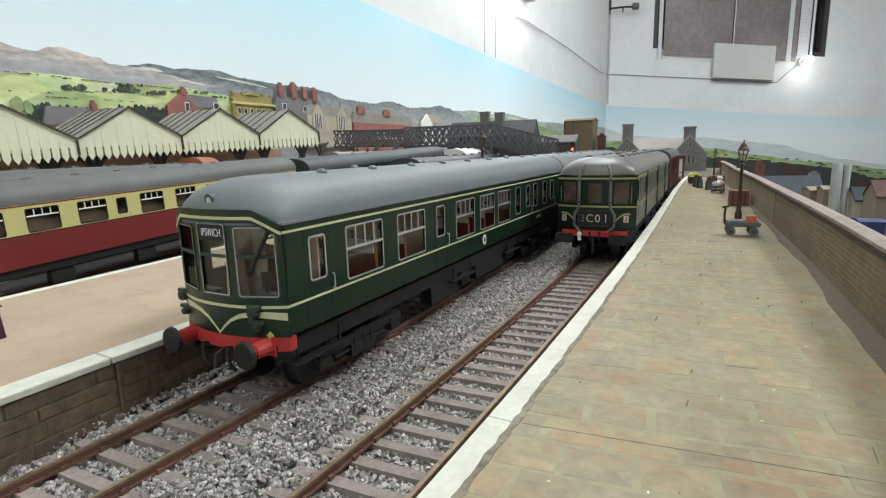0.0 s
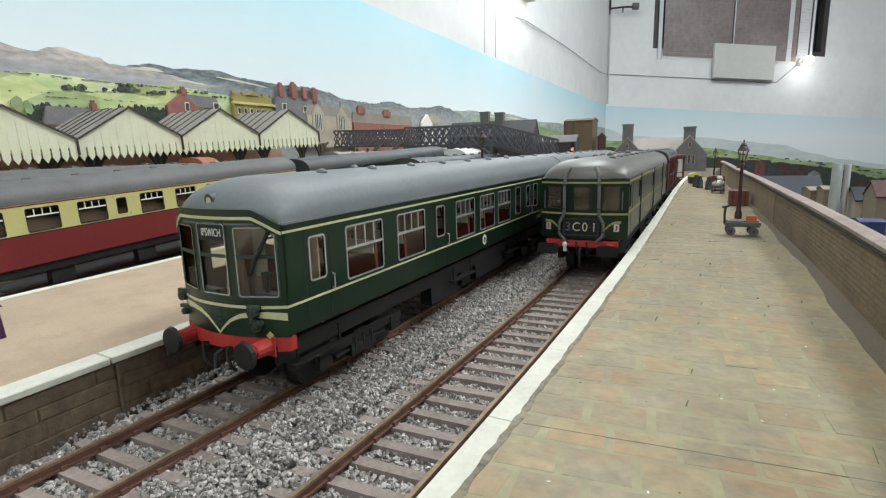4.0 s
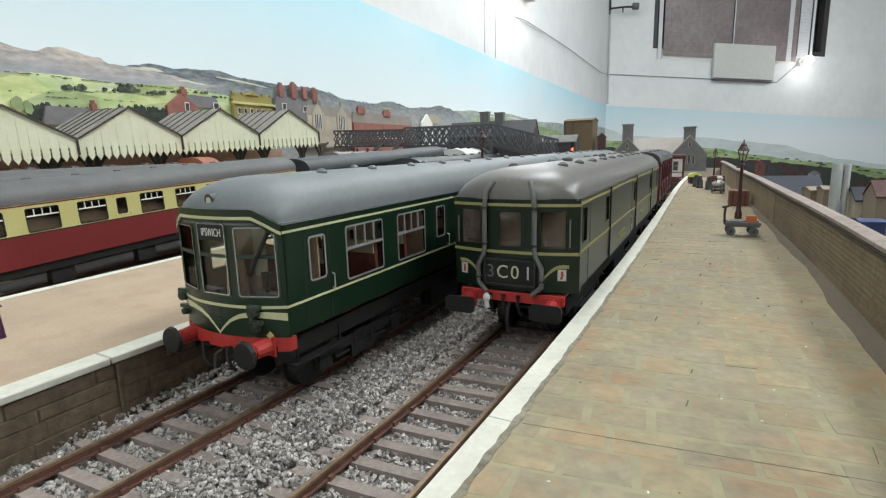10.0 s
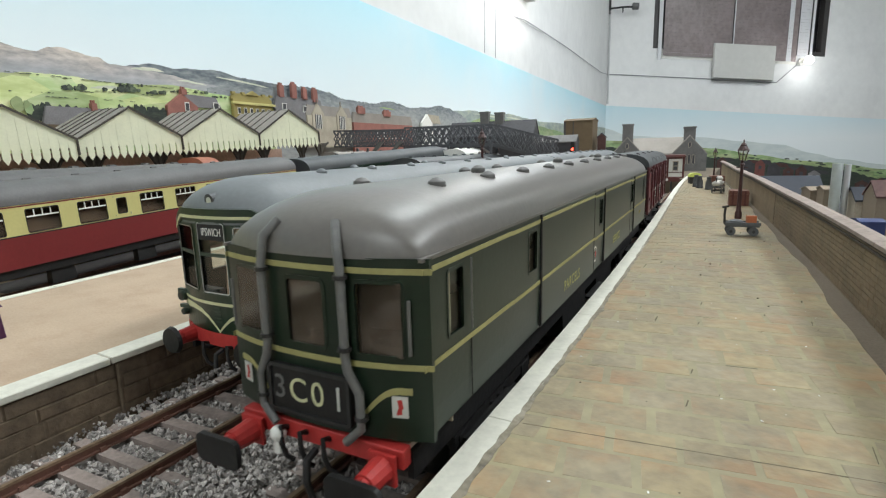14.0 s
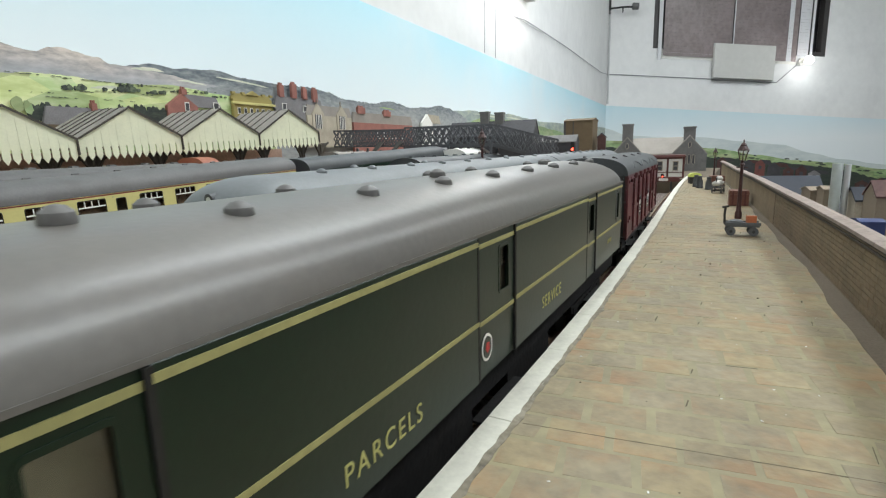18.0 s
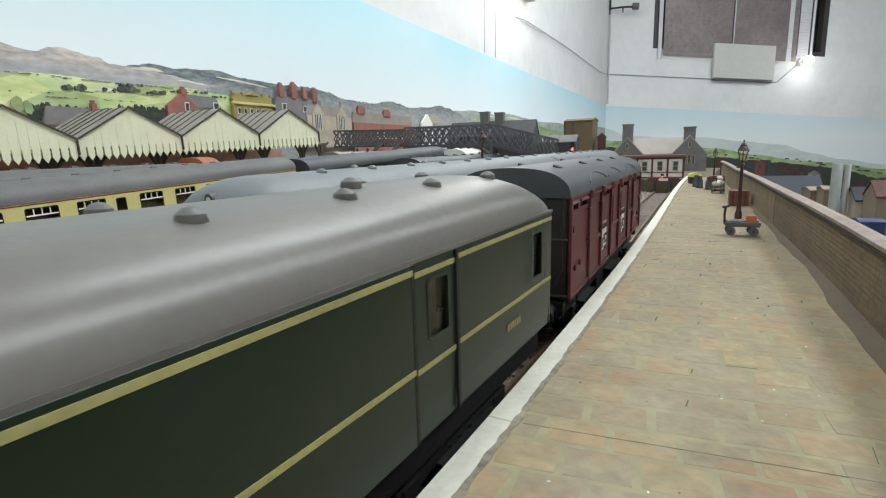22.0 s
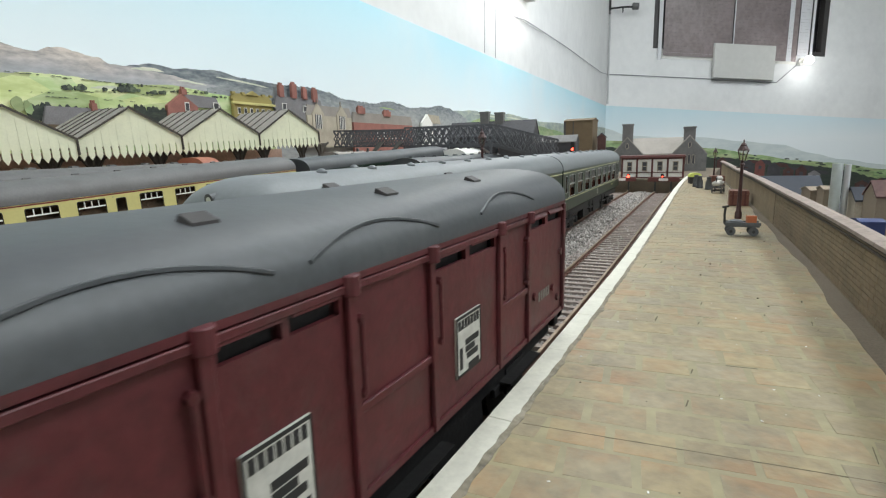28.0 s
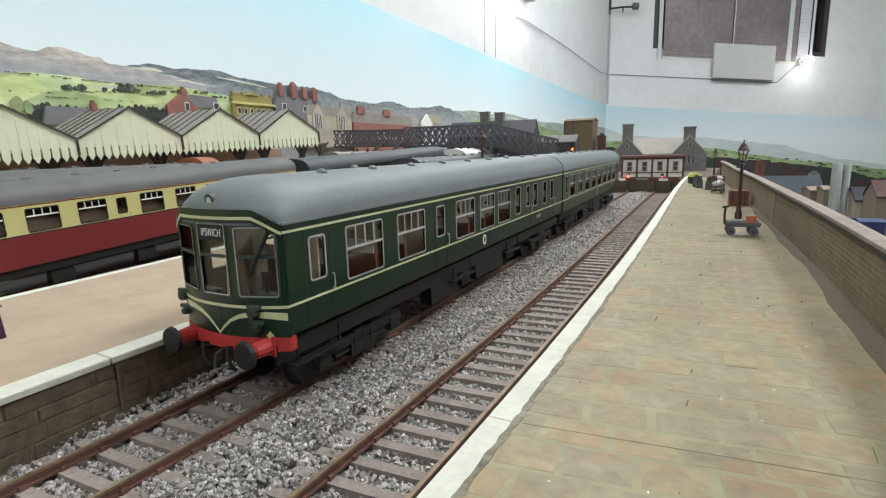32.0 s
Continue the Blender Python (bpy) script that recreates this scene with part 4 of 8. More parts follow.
def parcels_van():
    """Four-wheeled van: local y from -75 to 75."""
    t = thing("parcels_van", "maroon four-wheeled parcels van with a dark grey roof", "train")
    half, foot, gut, top = 15.0, 16.5, 40.9, 47.8
    Build.run = RUN_CAR
    for s in (-1, 1):
        bm = bmesh.new()
        # sheeting, slit vents left open at the ends
        slits = [(a, b, 37.4, 39.3) for a, b in ((-73.5, -64.0), (-62.0, -52.0), (-29.5, -22.0), (-21.0, -13.5), (8.0, 18.5), (20.0, 30.5), (50.0, 60.5), (62.5, 73.5))]
        holed(bm, -75, 75, foot, gut, slits, lambda u, v, w: (s * (half - w), u, v), 0.7)
        part("side_sheeting", bm, MAROON, t)
        for a, b, c, d in slits:
            bm = bmesh.new()
            box(bm, *sorted((s * (half - 1.6), s * (half - 1.3))), a, b, c - 0.5, d + 0.5)
            part("vent_back", bm, DARK, t)
            bm = bmesh.new()
            prism(bm, [(s * half, a, d + 0.7), (s * (half + 0.5), a, d + 0.05), (s * (half + 0.5), a, d - 0.2), (s * half, a, d + 0.2)],
                  [(s * half, b, d + 0.7), (s * (half + 0.5), b, d + 0.05), (s * (half + 0.5), b, d - 0.2), (s * half, b, d + 0.2)])
            part("vent_hood", bm, MAROON, t)
        for y in (-74.4, -50, -31, -12, 6.5, 32, 48, 74.4):
            bm = bmesh.new()
            box(bm, *sorted((s * half, s * (half + 0.75))), y - 0.7, y + 0.7, foot - 0.3, gut - 0.4, 0.0)
            if abs(y) < 70:
                rod(bm, (s * (half + 0.5), y, gut - 1.8), (s * (half + 0.5), y, gut + 0.3), 1.15, 10)
            part("side_post", bm, MAROON, t, bevel=0.12)
        # sliding-door rail
        bm = bmesh.new()
        box(bm, *sorted((s * half, s * (half + 0.65))), -50, 50, 39.4, 40.2)
        part("door_rail", bm, MAROON, t, bevel=0.1)
        bm = bmesh.new()
        box(bm, *sorted((s * half, s * (half + 0.5))), -75, 75, gut - 0.5, gut + 0.2)
        part("cant_rail", bm, MAROON, t)
        bm = bmesh.new()
        box(bm, *sorted((s * half, s * (half + 0.4))), -75, 75, foot - 0.5, foot + 0.5)
        part("bottom_rail", bm, MAROON, t)
        # waist rails in the outer panels
        for a, b in ((-50, -31), (32, 48), (-12, 6.5)):
            bm = bmesh.new()
            box(bm, *sorted((s * half, s * (half + 0.5))), a + 0.7, b - 0.7, 26.0, 27.0)
            part("waist_rail", bm, MAROON, t, bevel=0.1)
        # latches and grab handles
        for y in (-32.5, -10.5, 8.5, 33.8, -52, 46.5):
            bm = bmesh.new()
            rod(bm, (s * (half + 0.7), y, 28), (s * (half + 0.7), y, 36.5), 0.3, 6)
            rod(bm, (s * half, y, 36.3), (s * (half + 0.9), y, 36.3), 0.55, 6)
            rod(bm, (s * half, y, 28.2), (s * (half + 0.9), y, 28.2), 0.55, 6)
            part("door_handle", bm, MAROON, t)
        for y, z in ((-68, 23), (-62, 23.5), (66, 23), (-71, 33), (-48, 21), (52.5, 24), (72, 30), (70, 20)):
            bm = bmesh.new()
            rod(bm, (s * half, y, z), (s * (half + 0.6), y, z), 0.8, 8)
            part("lamp_bracket", bm, MAROON, t)
        # poster boards
        for y in (-24.0, 18.5):
            bm = bmesh.new()
            box(bm, *sorted((s * half, s * (half + 0.35))), y - 4.6, y + 4.6, 20.6, 29.6)
            board = part("poster_board", bm, BOARD, t, "white poster board with dark print")
            bm = bmesh.new()
            xs = sorted((s * (half + 0.35), s * (half + 0.42)))
            for k in range(7):
                box(bm, *xs, y - 3.9 + k * 1.15, y - 3.1 + k * 1.15, 27.6, 29.0)
            for k, (a, b, zz) in enumerate(((-3.6, -2.6, 24.9), (-1.5, 3.6, 25.8), (-1.0, 3.2, 23.6), (-1.5, 2.0, 24.7), (-0.5, 3.6, 21.9))):
                box(bm, *xs, y + a, y + b, zz - (3.2 if k == 0 else 0.9), zz)
            part("printed_panel", bm, DARK, board)
            bm = bmesh.new()
            for a, b, c, d in ((-4.6, 4.6, 29.2, 29.6), (-4.6, 4.6, 20.6, 21.0), (-4.6, -4.3, 21.0, 29.2), (4.3, 4.6, 21.0, 29.2)):
                box(bm, *xs, y + a, y + b, c, d)
            part("board_edge", bm, DARK, board)
        for k in range(5):
            bm = bmesh.new()
            box(bm, *sorted((s * half, s * (half + 0.06))), 56 + k * 1.7, 57.2 + k * 1.7, 22, 24)
            part("number_bar", bm, PIPE_GREY, t)
        for y in (-52, -4, 40):
            footstep(t, s * (half - 2.2), y - 2, y + 17, 10.5)
    # ends
    for e in (-1, 1):
        bm = bmesh.new()
        prof = [(-half, foot)] + roof_profile(half, gut, top, 16, 2.5) + [(half, foot)]
        prism(bm, [(x, e * 75, z) for x, z in prof], [(x, e * 74.2, z) for x, z in prof])
        part("end_panel", bm, DARKPAINT, t, "sooty black end")
        for z in (41.2, 31.0, 17.2):
            bm = bmesh.new()
            box(bm, -half + 0.2, half - 0.2, *sorted((e * 75, e * 75.5)), z - 0.2, z + 0.2)
            part("end_rib", bm, RIB_PALE, t)
        for x in (-9, 0, 9):
            bm = bmesh.new()
            box(bm, x - 0.12, x + 0.12, *sorted((e * 75, e * 75.18)), foot, 47 if x == 0 else 45)
            part("end_seam", bm, DARKPAINT, t)
        bm = bmesh.new()
        pipe_run(bm, [(half - 1.2, e * 75.6, 42), (half - 1.2, e * 76.1, 34), (half - 1.2, e * 76.1, 24), (half - 3, e * 75.6, 20)], 0.16, 6)
        part("lamp_iron", bm, IRON, t)
        bm = bmesh.new()
        box(bm, -half + 1, half - 1, *sorted((e * 75.6, e * 73)), 12.0, 15.6)
        part("headstock", bm, BLACK, t, bevel=0.2)
        buffers(t, e * 75.4, 10.2, 13.8, e, BLACK)
        hoses(t, e * 75.5, (-4, 3.5), 13.5, e)
    roof("roof", t, ROOF_DARK, half + 0.5, gut, top + 0.2, -75.6, 75.6, 0, 0, None, 2.5)
    for s in (-1, 1):
        for y in (-36, -4, 38):
            # curved rain strips over the doors
            bm = bmesh.new()
            pts = []
            for k in range(13):
                a = -1 + 2 * k / 12
                zf = 43.2 + 2.1 * (1 - a * a)
                xf = (half + 0.5) * (1 - ((zf - gut) / (top + 0.2 - gut)) ** 2.5) ** (1 / 2.5)
                pts.append((s * xf, y + a * 13.5, zf + 0.1))
            pipe_run(bm, pts, 0.24, 5)
            part("rain_strip", bm, ROOF_DARK, t)
    for x, y in ((8.0, -24), (8.0, 8), (8.0, 38), (-7.5, 16), (-4, 54), (8.0, -58), (-7.5, -40)):
        bm = bmesh.new()
        prism(bm, [(x - 1.4, y - 2.1, 46.1), (x + 1.4, y - 2.1, 45.2), (x + 1.4, y + 2.1, 45.2), (x - 1.4, y + 2.1, 46.1)],
              [(x - 0.9, y - 1.5, 48.2), (x + 0.9, y - 1.5, 47.5), (x + 0.9, y + 1.5, 47.5), (x - 0.9, y + 1.5, 48.2)])
        part("roof_vent", bm, DARKPAINT, t)
    underframe(t, half, -73, 73, ((-20, 5, 5, 11), (10, 30, 6, 11)))
    wheels = []
    for y in (-47, 47):
        for s in (-1, 1):
            bm = bmesh.new()
            x = s * 12.6
            box(bm, x - 0.9, x + 0.9, y - 2.6, y + 2.6, 4, 9, 0.3)
            box(bm, x - 0.6, x + 0.6, y - 12, y + 12, 9, 10.4, 0.2)
            box(bm, x - 0.3, x + 0.3, y - 5, y + 5, 7, 12)
            part("axle_guard", bm, BLACK, t)
        wheels.append(wheelset(t, y, 6.9))
    Build.run = 1.0
    return t, wheels


BOARD = material("weathered_board", (0.5, 0.5, 0.46), 0.7, vary=0.25, patch=150, bump=0.1)
ROOF_MID = material("ventilator_grey", (0.11, 0.105, 0.1), 0.5, vary=0.2)
RIB_PALE = material("pale_end_rib", (0.075, 0.066, 0.062), 0.75, vary=0.4, patch=120, bump=0.2)
DARKPAINT = material("sooty_end_paint", (0.018, 0.0145, 0.014), 0.6, vary=0.35, patch=60, bump=0.12, dirt=(0.032, 0.026, 0.025), dirt_amount=0.45)
railcar, railcar_wheels = parcels_railcar()
van, van_wheels = parcels_van()


# ---- standing trains ----
LINEN = material("headrest_linen", (0.75, 0.66, 0.55), 0.85, vary=0.1)
INNER = material("saloon_lining", (0.55, 0.38, 0.28), 0.6, vary=0.15)
GREEN_DARK = material("marker_lamp_green", (0.03, 0.05, 0.035), 0.5, vary=0.2)
WIPER = material("wiper_black", (0.01, 0.01, 0.01), 0.5)


def sliding_window(parent, s, half, a, b, c, d, bars=3, frame_mat=None, glass_mat=None, split=0.42, ring_mat=None):
    """A coach window: rounded bright frame, pane, a transom and upright bars in its upper part."""
    fm = frame_mat or SILVER
    bm = bmesh.new()
    ring_frame(bm, a - 0.2, b + 0.2, c - 0.2, d + 0.2, 0.4, 1.0, lambda u, v, w: (s * (half + w), u, v), 0.16)
    win = part("window", bm, ring_mat or fm, parent)
    bm = bmesh.new()
    box(bm, *sorted((s * (half - 0.35), s * (half - 0.25))), a, b, c, d)
    pane = part("pane", bm, glass_mat or CLEAR, win)
    pane.visible_shadow = False
    if bars:
        z = d - (d - c) * split
        bm = bmesh.new()
        box(bm, *sorted((s * (half - 0.3), s * (half + 0.12))), a, b, z - 0.3, z + 0.3)
        part("transom", bm, fm, win)
        for k in range(bars):
            y = a + (b - a) * (k + 1) / (bars + 1)
            bm = bmesh.new()
            box(bm, *sorted((s * (half - 0.3), s * (half + 0.1))), y - 0.24, y + 0.24, z + 0.3, d - 0.2)
            part("window_bar", bm, fm, win)
    return win


def seats(parent, y0, y1, pitch, foot, half):
    y = y0
    mid = half - 6.6
    while y < y1:
        for x in (-mid, mid):
            bm = bmesh.new()
            box(bm, x - 5.5, x + 5.5, y - 1.0, y + 1.0, foot, foot + 14.5, 0.4)
            box(bm, x - 5.5, x + 5.5, y + 1.0, y + 6.0, foot, foot + 5.5, 0.3)
            seat = part("seat", bm, SEAT, parent, "brown-red upholstered seat")
            bm = bmesh.new()
            box(bm, x - 5.0, x + 5.0, y - 1.15, y + 1.15, foot + 11.5, foot + 14.7, 0.3)
            part("headrest", bm, LINEN, seat)
        y += pitch


def unit_car(name, label, windows, doors, length, cab):
    """A green diesel unit car, front at local y = -length/2."""
    t = thing(name, label, "train", group="green diesel unit")
    half, foot, gut, top = 16.0, (16.3 if cab else 15.8), 39.3, 48.4
    F, R = -length / 2, length / 2
    Build.run = RUN_CAR
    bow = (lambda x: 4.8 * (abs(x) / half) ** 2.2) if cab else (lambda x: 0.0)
    for s in (-1, 1):
        bm = bmesh.new()
        holes = [(F + a, F + b, c, d) for a, b, c, d in windows + doors]
        holed(bm, F + bow(half), R, foot, gut, holes, lambda u, v, w: (s * (half - w - 0.6 * max(0.0, (24 - v) / 9.0) ** 2), u, v), 0.6)
        part("side_panel", bm, GREEN, t)
        for a, b, c, d in windows:
            sliding_window(t, s, half, F + a, F + b, c, d, 3 if b - a > 10 else 0)
        for a, b, c, d in doors:
            w = sliding_window(t, s, half, F + a, F + b, c, d, 0)
            bm = bmesh.new()
            for y in (F + a - 1.6, F + b + 1.6):
                box(bm, *sorted((s * half, s * (half + 0.05))), y - 0.1, y + 0.1, foot + 0.4, 37.0)
            part("door_seam", bm, DARK, t)
            bm = bmesh.new()
            pipe_run(bm, [(s * half, F + b + 2.2, 26.6), (s * (half + 0.7), F + b + 2.2, 26.4), (s * (half + 0.7), F + b + 2.2, 23.4), (s * half, F + b + 2.2, 23.2)], 0.2, 5)
            part("door_handle", bm, SILVER, t)
        side_line(t, s * half, F + bow(half), R - 0.2, 37.7, 0.5, mat=PALE_LINE)
        side_line(t, s * half, F + bow(half), R - 0.2, 22.6, 0.5, mat=PALE_LINE)
        bm = bmesh.new()
        box(bm, *sorted((s * (half - 0.3), s * (half + 0.3))), F + bow(half), R, gut - 0.15, gut + 0.35)
        part("gutter", bm, ROOF_BLUE, t)
        bm = bmesh.new()
        rod(bm, (s * half, F + 121.8, 19.6), (s * (half + 0.1), F + 121.8, 19.6), 1.9, 20)
        em = part("emblem", bm, WHITE, t, "round white emblem")
        bm = bmesh.new()
        rod(bm, (s * (half + 0.1), F + 121.8, 19.6), (s * (half + 0.16), F + 121.8, 19.6), 1.1, 8)
        part("emblem_badge", bm, PIPE_GREY, em)
        for k in range(5):
            bm = bmesh.new()
            box(bm, *sorted((s * half, s * (half + 0.06))), F + 196 + k * 1.6, F + 197.1 + k * 1.6, 19.4, 20.8)
            part("number_bar", bm, PALE_LINE, t)
        for a in (6, 92, 150):
            footstep(t, s * (half - 2.4), F + a, F + a + 20, 9.2)
            bm = bmesh.new()
            for q in (2, 18):
                box(bm, *sorted((s * (half - 1.4), s * (half - 1.0))), F + a + q - 0.3, F + a + q + 0.3, 9.7, 14)
            part("step_hanger", bm, BLACK, t)
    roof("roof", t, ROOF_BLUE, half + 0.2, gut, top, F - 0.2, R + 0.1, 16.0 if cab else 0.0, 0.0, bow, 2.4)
    # roof ribs and ventilators
    spots = []
    for k in range(9):
        y = F + 34 + k * 24.5
        spots += [(5.2, y, 47.5)] + ([(-5.2, y + 6, 47.5)] if k % 2 else [])
    vents(t, ROOF_BLUE, spots, top, 1.5)
    bm = bmesh.new()
    holed(bm, -half, half, foot, gut, [], lambda u, v, w: (u, R - w, v), 0.6)
    prof = roof_profile(half, gut, top - 0.1, 14, 2.4)
    prism(bm, [(x, R, z) for x, z in prof], [(x, R - 0.6, z) for x, z in prof])
    part("end_panel", bm, GREEN, t)
    bm = bmesh.new()
    box(bm, -5.5, 5.5, R, R + 2.6, 14, 41)
    part("gangway", bm, BLACK, t)
    if not cab:
        bm = bmesh.new()
        holed(bm, -half, half, foot, gut, [], lambda u, v, w: (u, F + w, v), 0.6)
        prof = roof_profile(half, gut, top - 0.1, 14, 2.4)
        prism(bm, [(x, F, z) for x, z in prof], [(x, F + 0.6, z) for x, z in prof])
        part("end_panel", bm, GREEN, t)
        bm = bmesh.new()
        box(bm, -half, half, F - 0.12, F, 22.3, 22.9)
        part("lining", bm, PALE_LINE, t)
    # floor, partitions, seats
    bm = bmesh.new()
    box(bm, -half + 3.2, half - 3.2, F + 5, R - 1, 15.0, 15.8)
    part("saloon_floor", bm, INNER, t)
    for y in ((F + 17.5, F + 72, F + 160) if cab else (F + 60, F + 150)):
        bm = bmesh.new()
        holed(bm, -half + 1, half - 1, 15.8, 40.0, [(-3.5, 3.5, 15.8, 36)], lambda u, v, w: (u, y + w, v), 0.5)
        part("partition", bm, INNER, t)
    seats(t, F + (27 if cab else 12), R - 12, 16.5, 15.8, half)
    underframe(t, half, F + 3, R - 2, ((F + 78, F + 100, 4.6, 11), (F + 104, F + 112, 5.5, 11), (F + 118, F + 150, 5, 11), (F + 155, F + 166, 6, 11)))
    bogie(t, F + 36)
    bogie(t, R - 36)
    if not cab:
        Build.run = 1.0
        return t
    # ---- cab front ----
    fit = half / 15.6
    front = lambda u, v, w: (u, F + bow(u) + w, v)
    panes = [(a * fit, b * fit, c, d) for a, b, c, d in ((-14.0, -5.7, 24.8, 39.0), (-4.2, 4.3, 24.6, 39.9), (6.0, 14.6, 24.5, 39.2))]
    cuts = [(-half + 2 * half * i / 24, -half + 2 * half * i / 24 + 0.0001, foot + 0.05, foot + 0.051) for i in range(1, 24)]
    bm = bmesh.new()
    holed(bm, -half, half, foot, gut, [(a, b, c, min(d, gut - 0.001)) for a, b, c, d in panes] + cuts, front, 0.6)
    part("front_panel", bm, GREEN, t)
    # brow above the windows, rising to the middle
    arch = lambda u: 37.6 + 3.1 * max(0.0, min(1.0, (15.6 - abs(u)) / 5.0)) ** 0.8
    bm = bmesh.new()
    n = 36
    for i in range(n):
        u0, u1 = -half + 2 * half * i / n, -half + 2 * half * (i + 1) / n
        c = [(u0, arch(u0) - 0.9), (u1, arch(u1) - 0.9), (u1, arch(u1) + 1.7), (u0, arch(u0) + 1.7)]
        prism(bm, [front(u, v, 0.55) for u, v in c], [front(u, v, -0.25) for u, v in c])
    part("brow", bm, GREEN, t)
    bm = bmesh.new()
    for i in range(n):
        u0, u1 = -half + 2 * half * i / n, -half + 2 * half * (i + 1) / n
        c = [(u0, arch(u0) - 0.3), (u1, arch(u1) - 0.3), (u1, arch(u1) + 0.3), (u0, arch(u0) + 0.3)]
        prism(bm, [front(u, v, -0.25) for u, v in c], [front(u, v, -0.4) for u, v in c])
    part("brow_lining", bm, PALE_LINE, t)
    bm = bmesh.new()
    for i in range(n):
        u0, u1 = -half + 2 * half * i / n, -half + 2 * half * (i + 1) / n
        c = [(u0, 22.35), (u1, 22.35), (u1, 22.95), (u0, 22.95)]
        prism(bm, [front(u, v, 0) for u, v in c], [front(u, v, -0.14) for u, v in c])
    part("lining", bm, PALE_LINE, t)
    for k, (a, b, c, d) in enumerate(panes):
        bm = bmesh.new()
        ring_frame(bm, a - 0.1, b + 0.1, c - 0.1, d, 0.32, 0.9, lambda u, v, w: front(u, v, -w), 0.2)
        win = part("front_window", bm, GREEN_DARK, t)
        bm = bmesh.new()
        ring_frame(bm, a + 0.2, b - 0.2, c + 0.2, d - 0.3, 0.18, 0.7, lambda u, v, w: front(u, v, 0.1 - w), 0.25)
        part("window_bead", bm, SILVER, win)
        bm = bmesh.new()
        prism(bm, [front(a, c, 0.4), front(b, c, 0.4), front(b, d, 0.4), front(a, d, 0.4)], [front(a, c, 0.5), front(b, c, 0.5), front(b, d, 0.5), front(a, d, 0.5)])
        pane = part("pane", bm, CLEAR, win)
        pane.visible_shadow = False
        bm = bmesh.new()
        c4 = [(a, 32.6), (b, 32.6), (b, 33.3), (a, 33.3)]
        prism(bm, [front(u, v, 0.3) for u, v in c4], [front(u, v, -0.15) for u, v in c4])
        part("transom", bm, GREEN_DARK, win)
    bm = bmesh.new()
    rod(bm, front(9.4, 29.4, -0.5), front(13.9, 38.0, -0.5), 0.42, 6)
    part("wiper", bm, WIPER, t)
    # destination box behind the middle pane
    bm = bmesh.new()
    box(bm, -3.9, 4.1, F + 0.25, F + 2.5, 36.0, 39.4)
    blind = part("destination_box", bm, DARK, t, "black destination blind with white letters")
    lettering("IPSWICH", 2.3, WHITE, blind, (0.1, F + 0.22, 37.6), (1, 0, 0), (0, 0, 1), squeeze=0.66)
    # cab: desk, seat backs, stalk
    bm = bmesh.new()
    box(bm, 5.0, 12.5, F + 5.5, F + 9, 15.8, 24.5, 0.4)
    box(bm, -12.5, -5, F + 5.5, F + 8, 15.8, 24.0, 0.4)
    part("cab_desk", bm, PIPE_GREY, t)
    for x, col in ((8.8, SEAT), (-8, INNER)):
        bm = bmesh.new()
        box(bm, x - 3.5, x + 3.5, F + 13, F + 15, 15.8, 31.0, 0.8)
        part("cab_seat", bm, col, t)
    bm = bmesh.new()
    lathe(bm, (8.5, F + 7, 24.5), [(0.5, 0), (0.5, 3.5), (1.2, 3.7), (1.2, 4.2)], 10)
    part("controller", bm, IRON, t)
    bm = bmesh.new()
    box(bm, -4.5, -0.5, F + 17.0, F + 17.4, 25, 37)
    box(bm, 6.5, 11.5, F + 17.0, F + 17.4, 30, 37.5)
    part("bulkhead_notice", bm, LINEN, t)
    # whiskers
    bm = bmesh.new()
    pts = [(q * 1.2, z) for q, z in ((0.0, 16.6), (1.2, 18.0), (2.8, 19.5), (4.8, 20.6), (7.2, 21.1), (10.2, 21.0), (13.2, 20.6))]
    for s in (-1, 1):
        for (a, za), (b, zb) in zip(pts, pts[1:]):
            w0, w1 = 0.25 + 0.035 * a, 0.25 + 0.035 * b
            c = [(s * a, za - w0), (s * b, zb - w1), (s * b, zb + w1), (s * a, za + w0)]
            prism(bm, [front(u, v, 0.02) for u, v in c], [front(u, v, -0.14) for u, v in c])
    part("whisker", bm, PALE_LINE, t)
    # marker lamps and jumper boxes
    for x, z in ((-15.3, 22.2), (9.7, 21.7), (10.0, 18.6), (-14.4, 18.8)):
        bm = bmesh.new()
        p = front(x, z, 0)
        rod(bm, p, (p[0], p[1] - 1.7, p[2]), 1.25 if z > 20 else 0.9, 12, 1.1 if z > 20 else 0.7)
        box(bm, p[0] - 1.7, p[0] + 1.7, p[1] - 1.0, p[1], p[2] + 0.7, p[2] + 1.5)
        lamp = part("marker_lamp", bm, GREEN_DARK, t)
        bm = bmesh.new()
        rod(bm, (p[0], p[1] - 1.7, p[2]), (p[0], p[1] - 1.8, p[2]), 0.8 if z > 20 else 0.5, 12)
        part("lens", bm, IRON, lamp)
    bm = bmesh.new()
    for k in range(5):
        c = [(-1.2, 18.6 + k * 0.75), (0.9, 18.6 + k * 0.75), (0.9, 18.95 + k * 0.75), (-1.2, 18.95 + k * 0.75)]
        prism(bm, [front(u, v, 0.1) for u, v in c], [front(u, v, -0.12) for u, v in c])
    part("horn_grille", bm, GREEN_DARK, t)
    bm = bmesh.new()
    c = [(12.3, 16.0), (13.0, 16.8), (12.3, 17.6), (11.6, 16.8)]
    prism(bm, [front(u, v, 0.05) for u, v in c], [front(u, v, -0.2) for u, v in c])
    part("coupling_mark", bm, YELLOW, t, "small yellow diamond")
    # horn ring on the roof dome
    bm = bmesh.new()
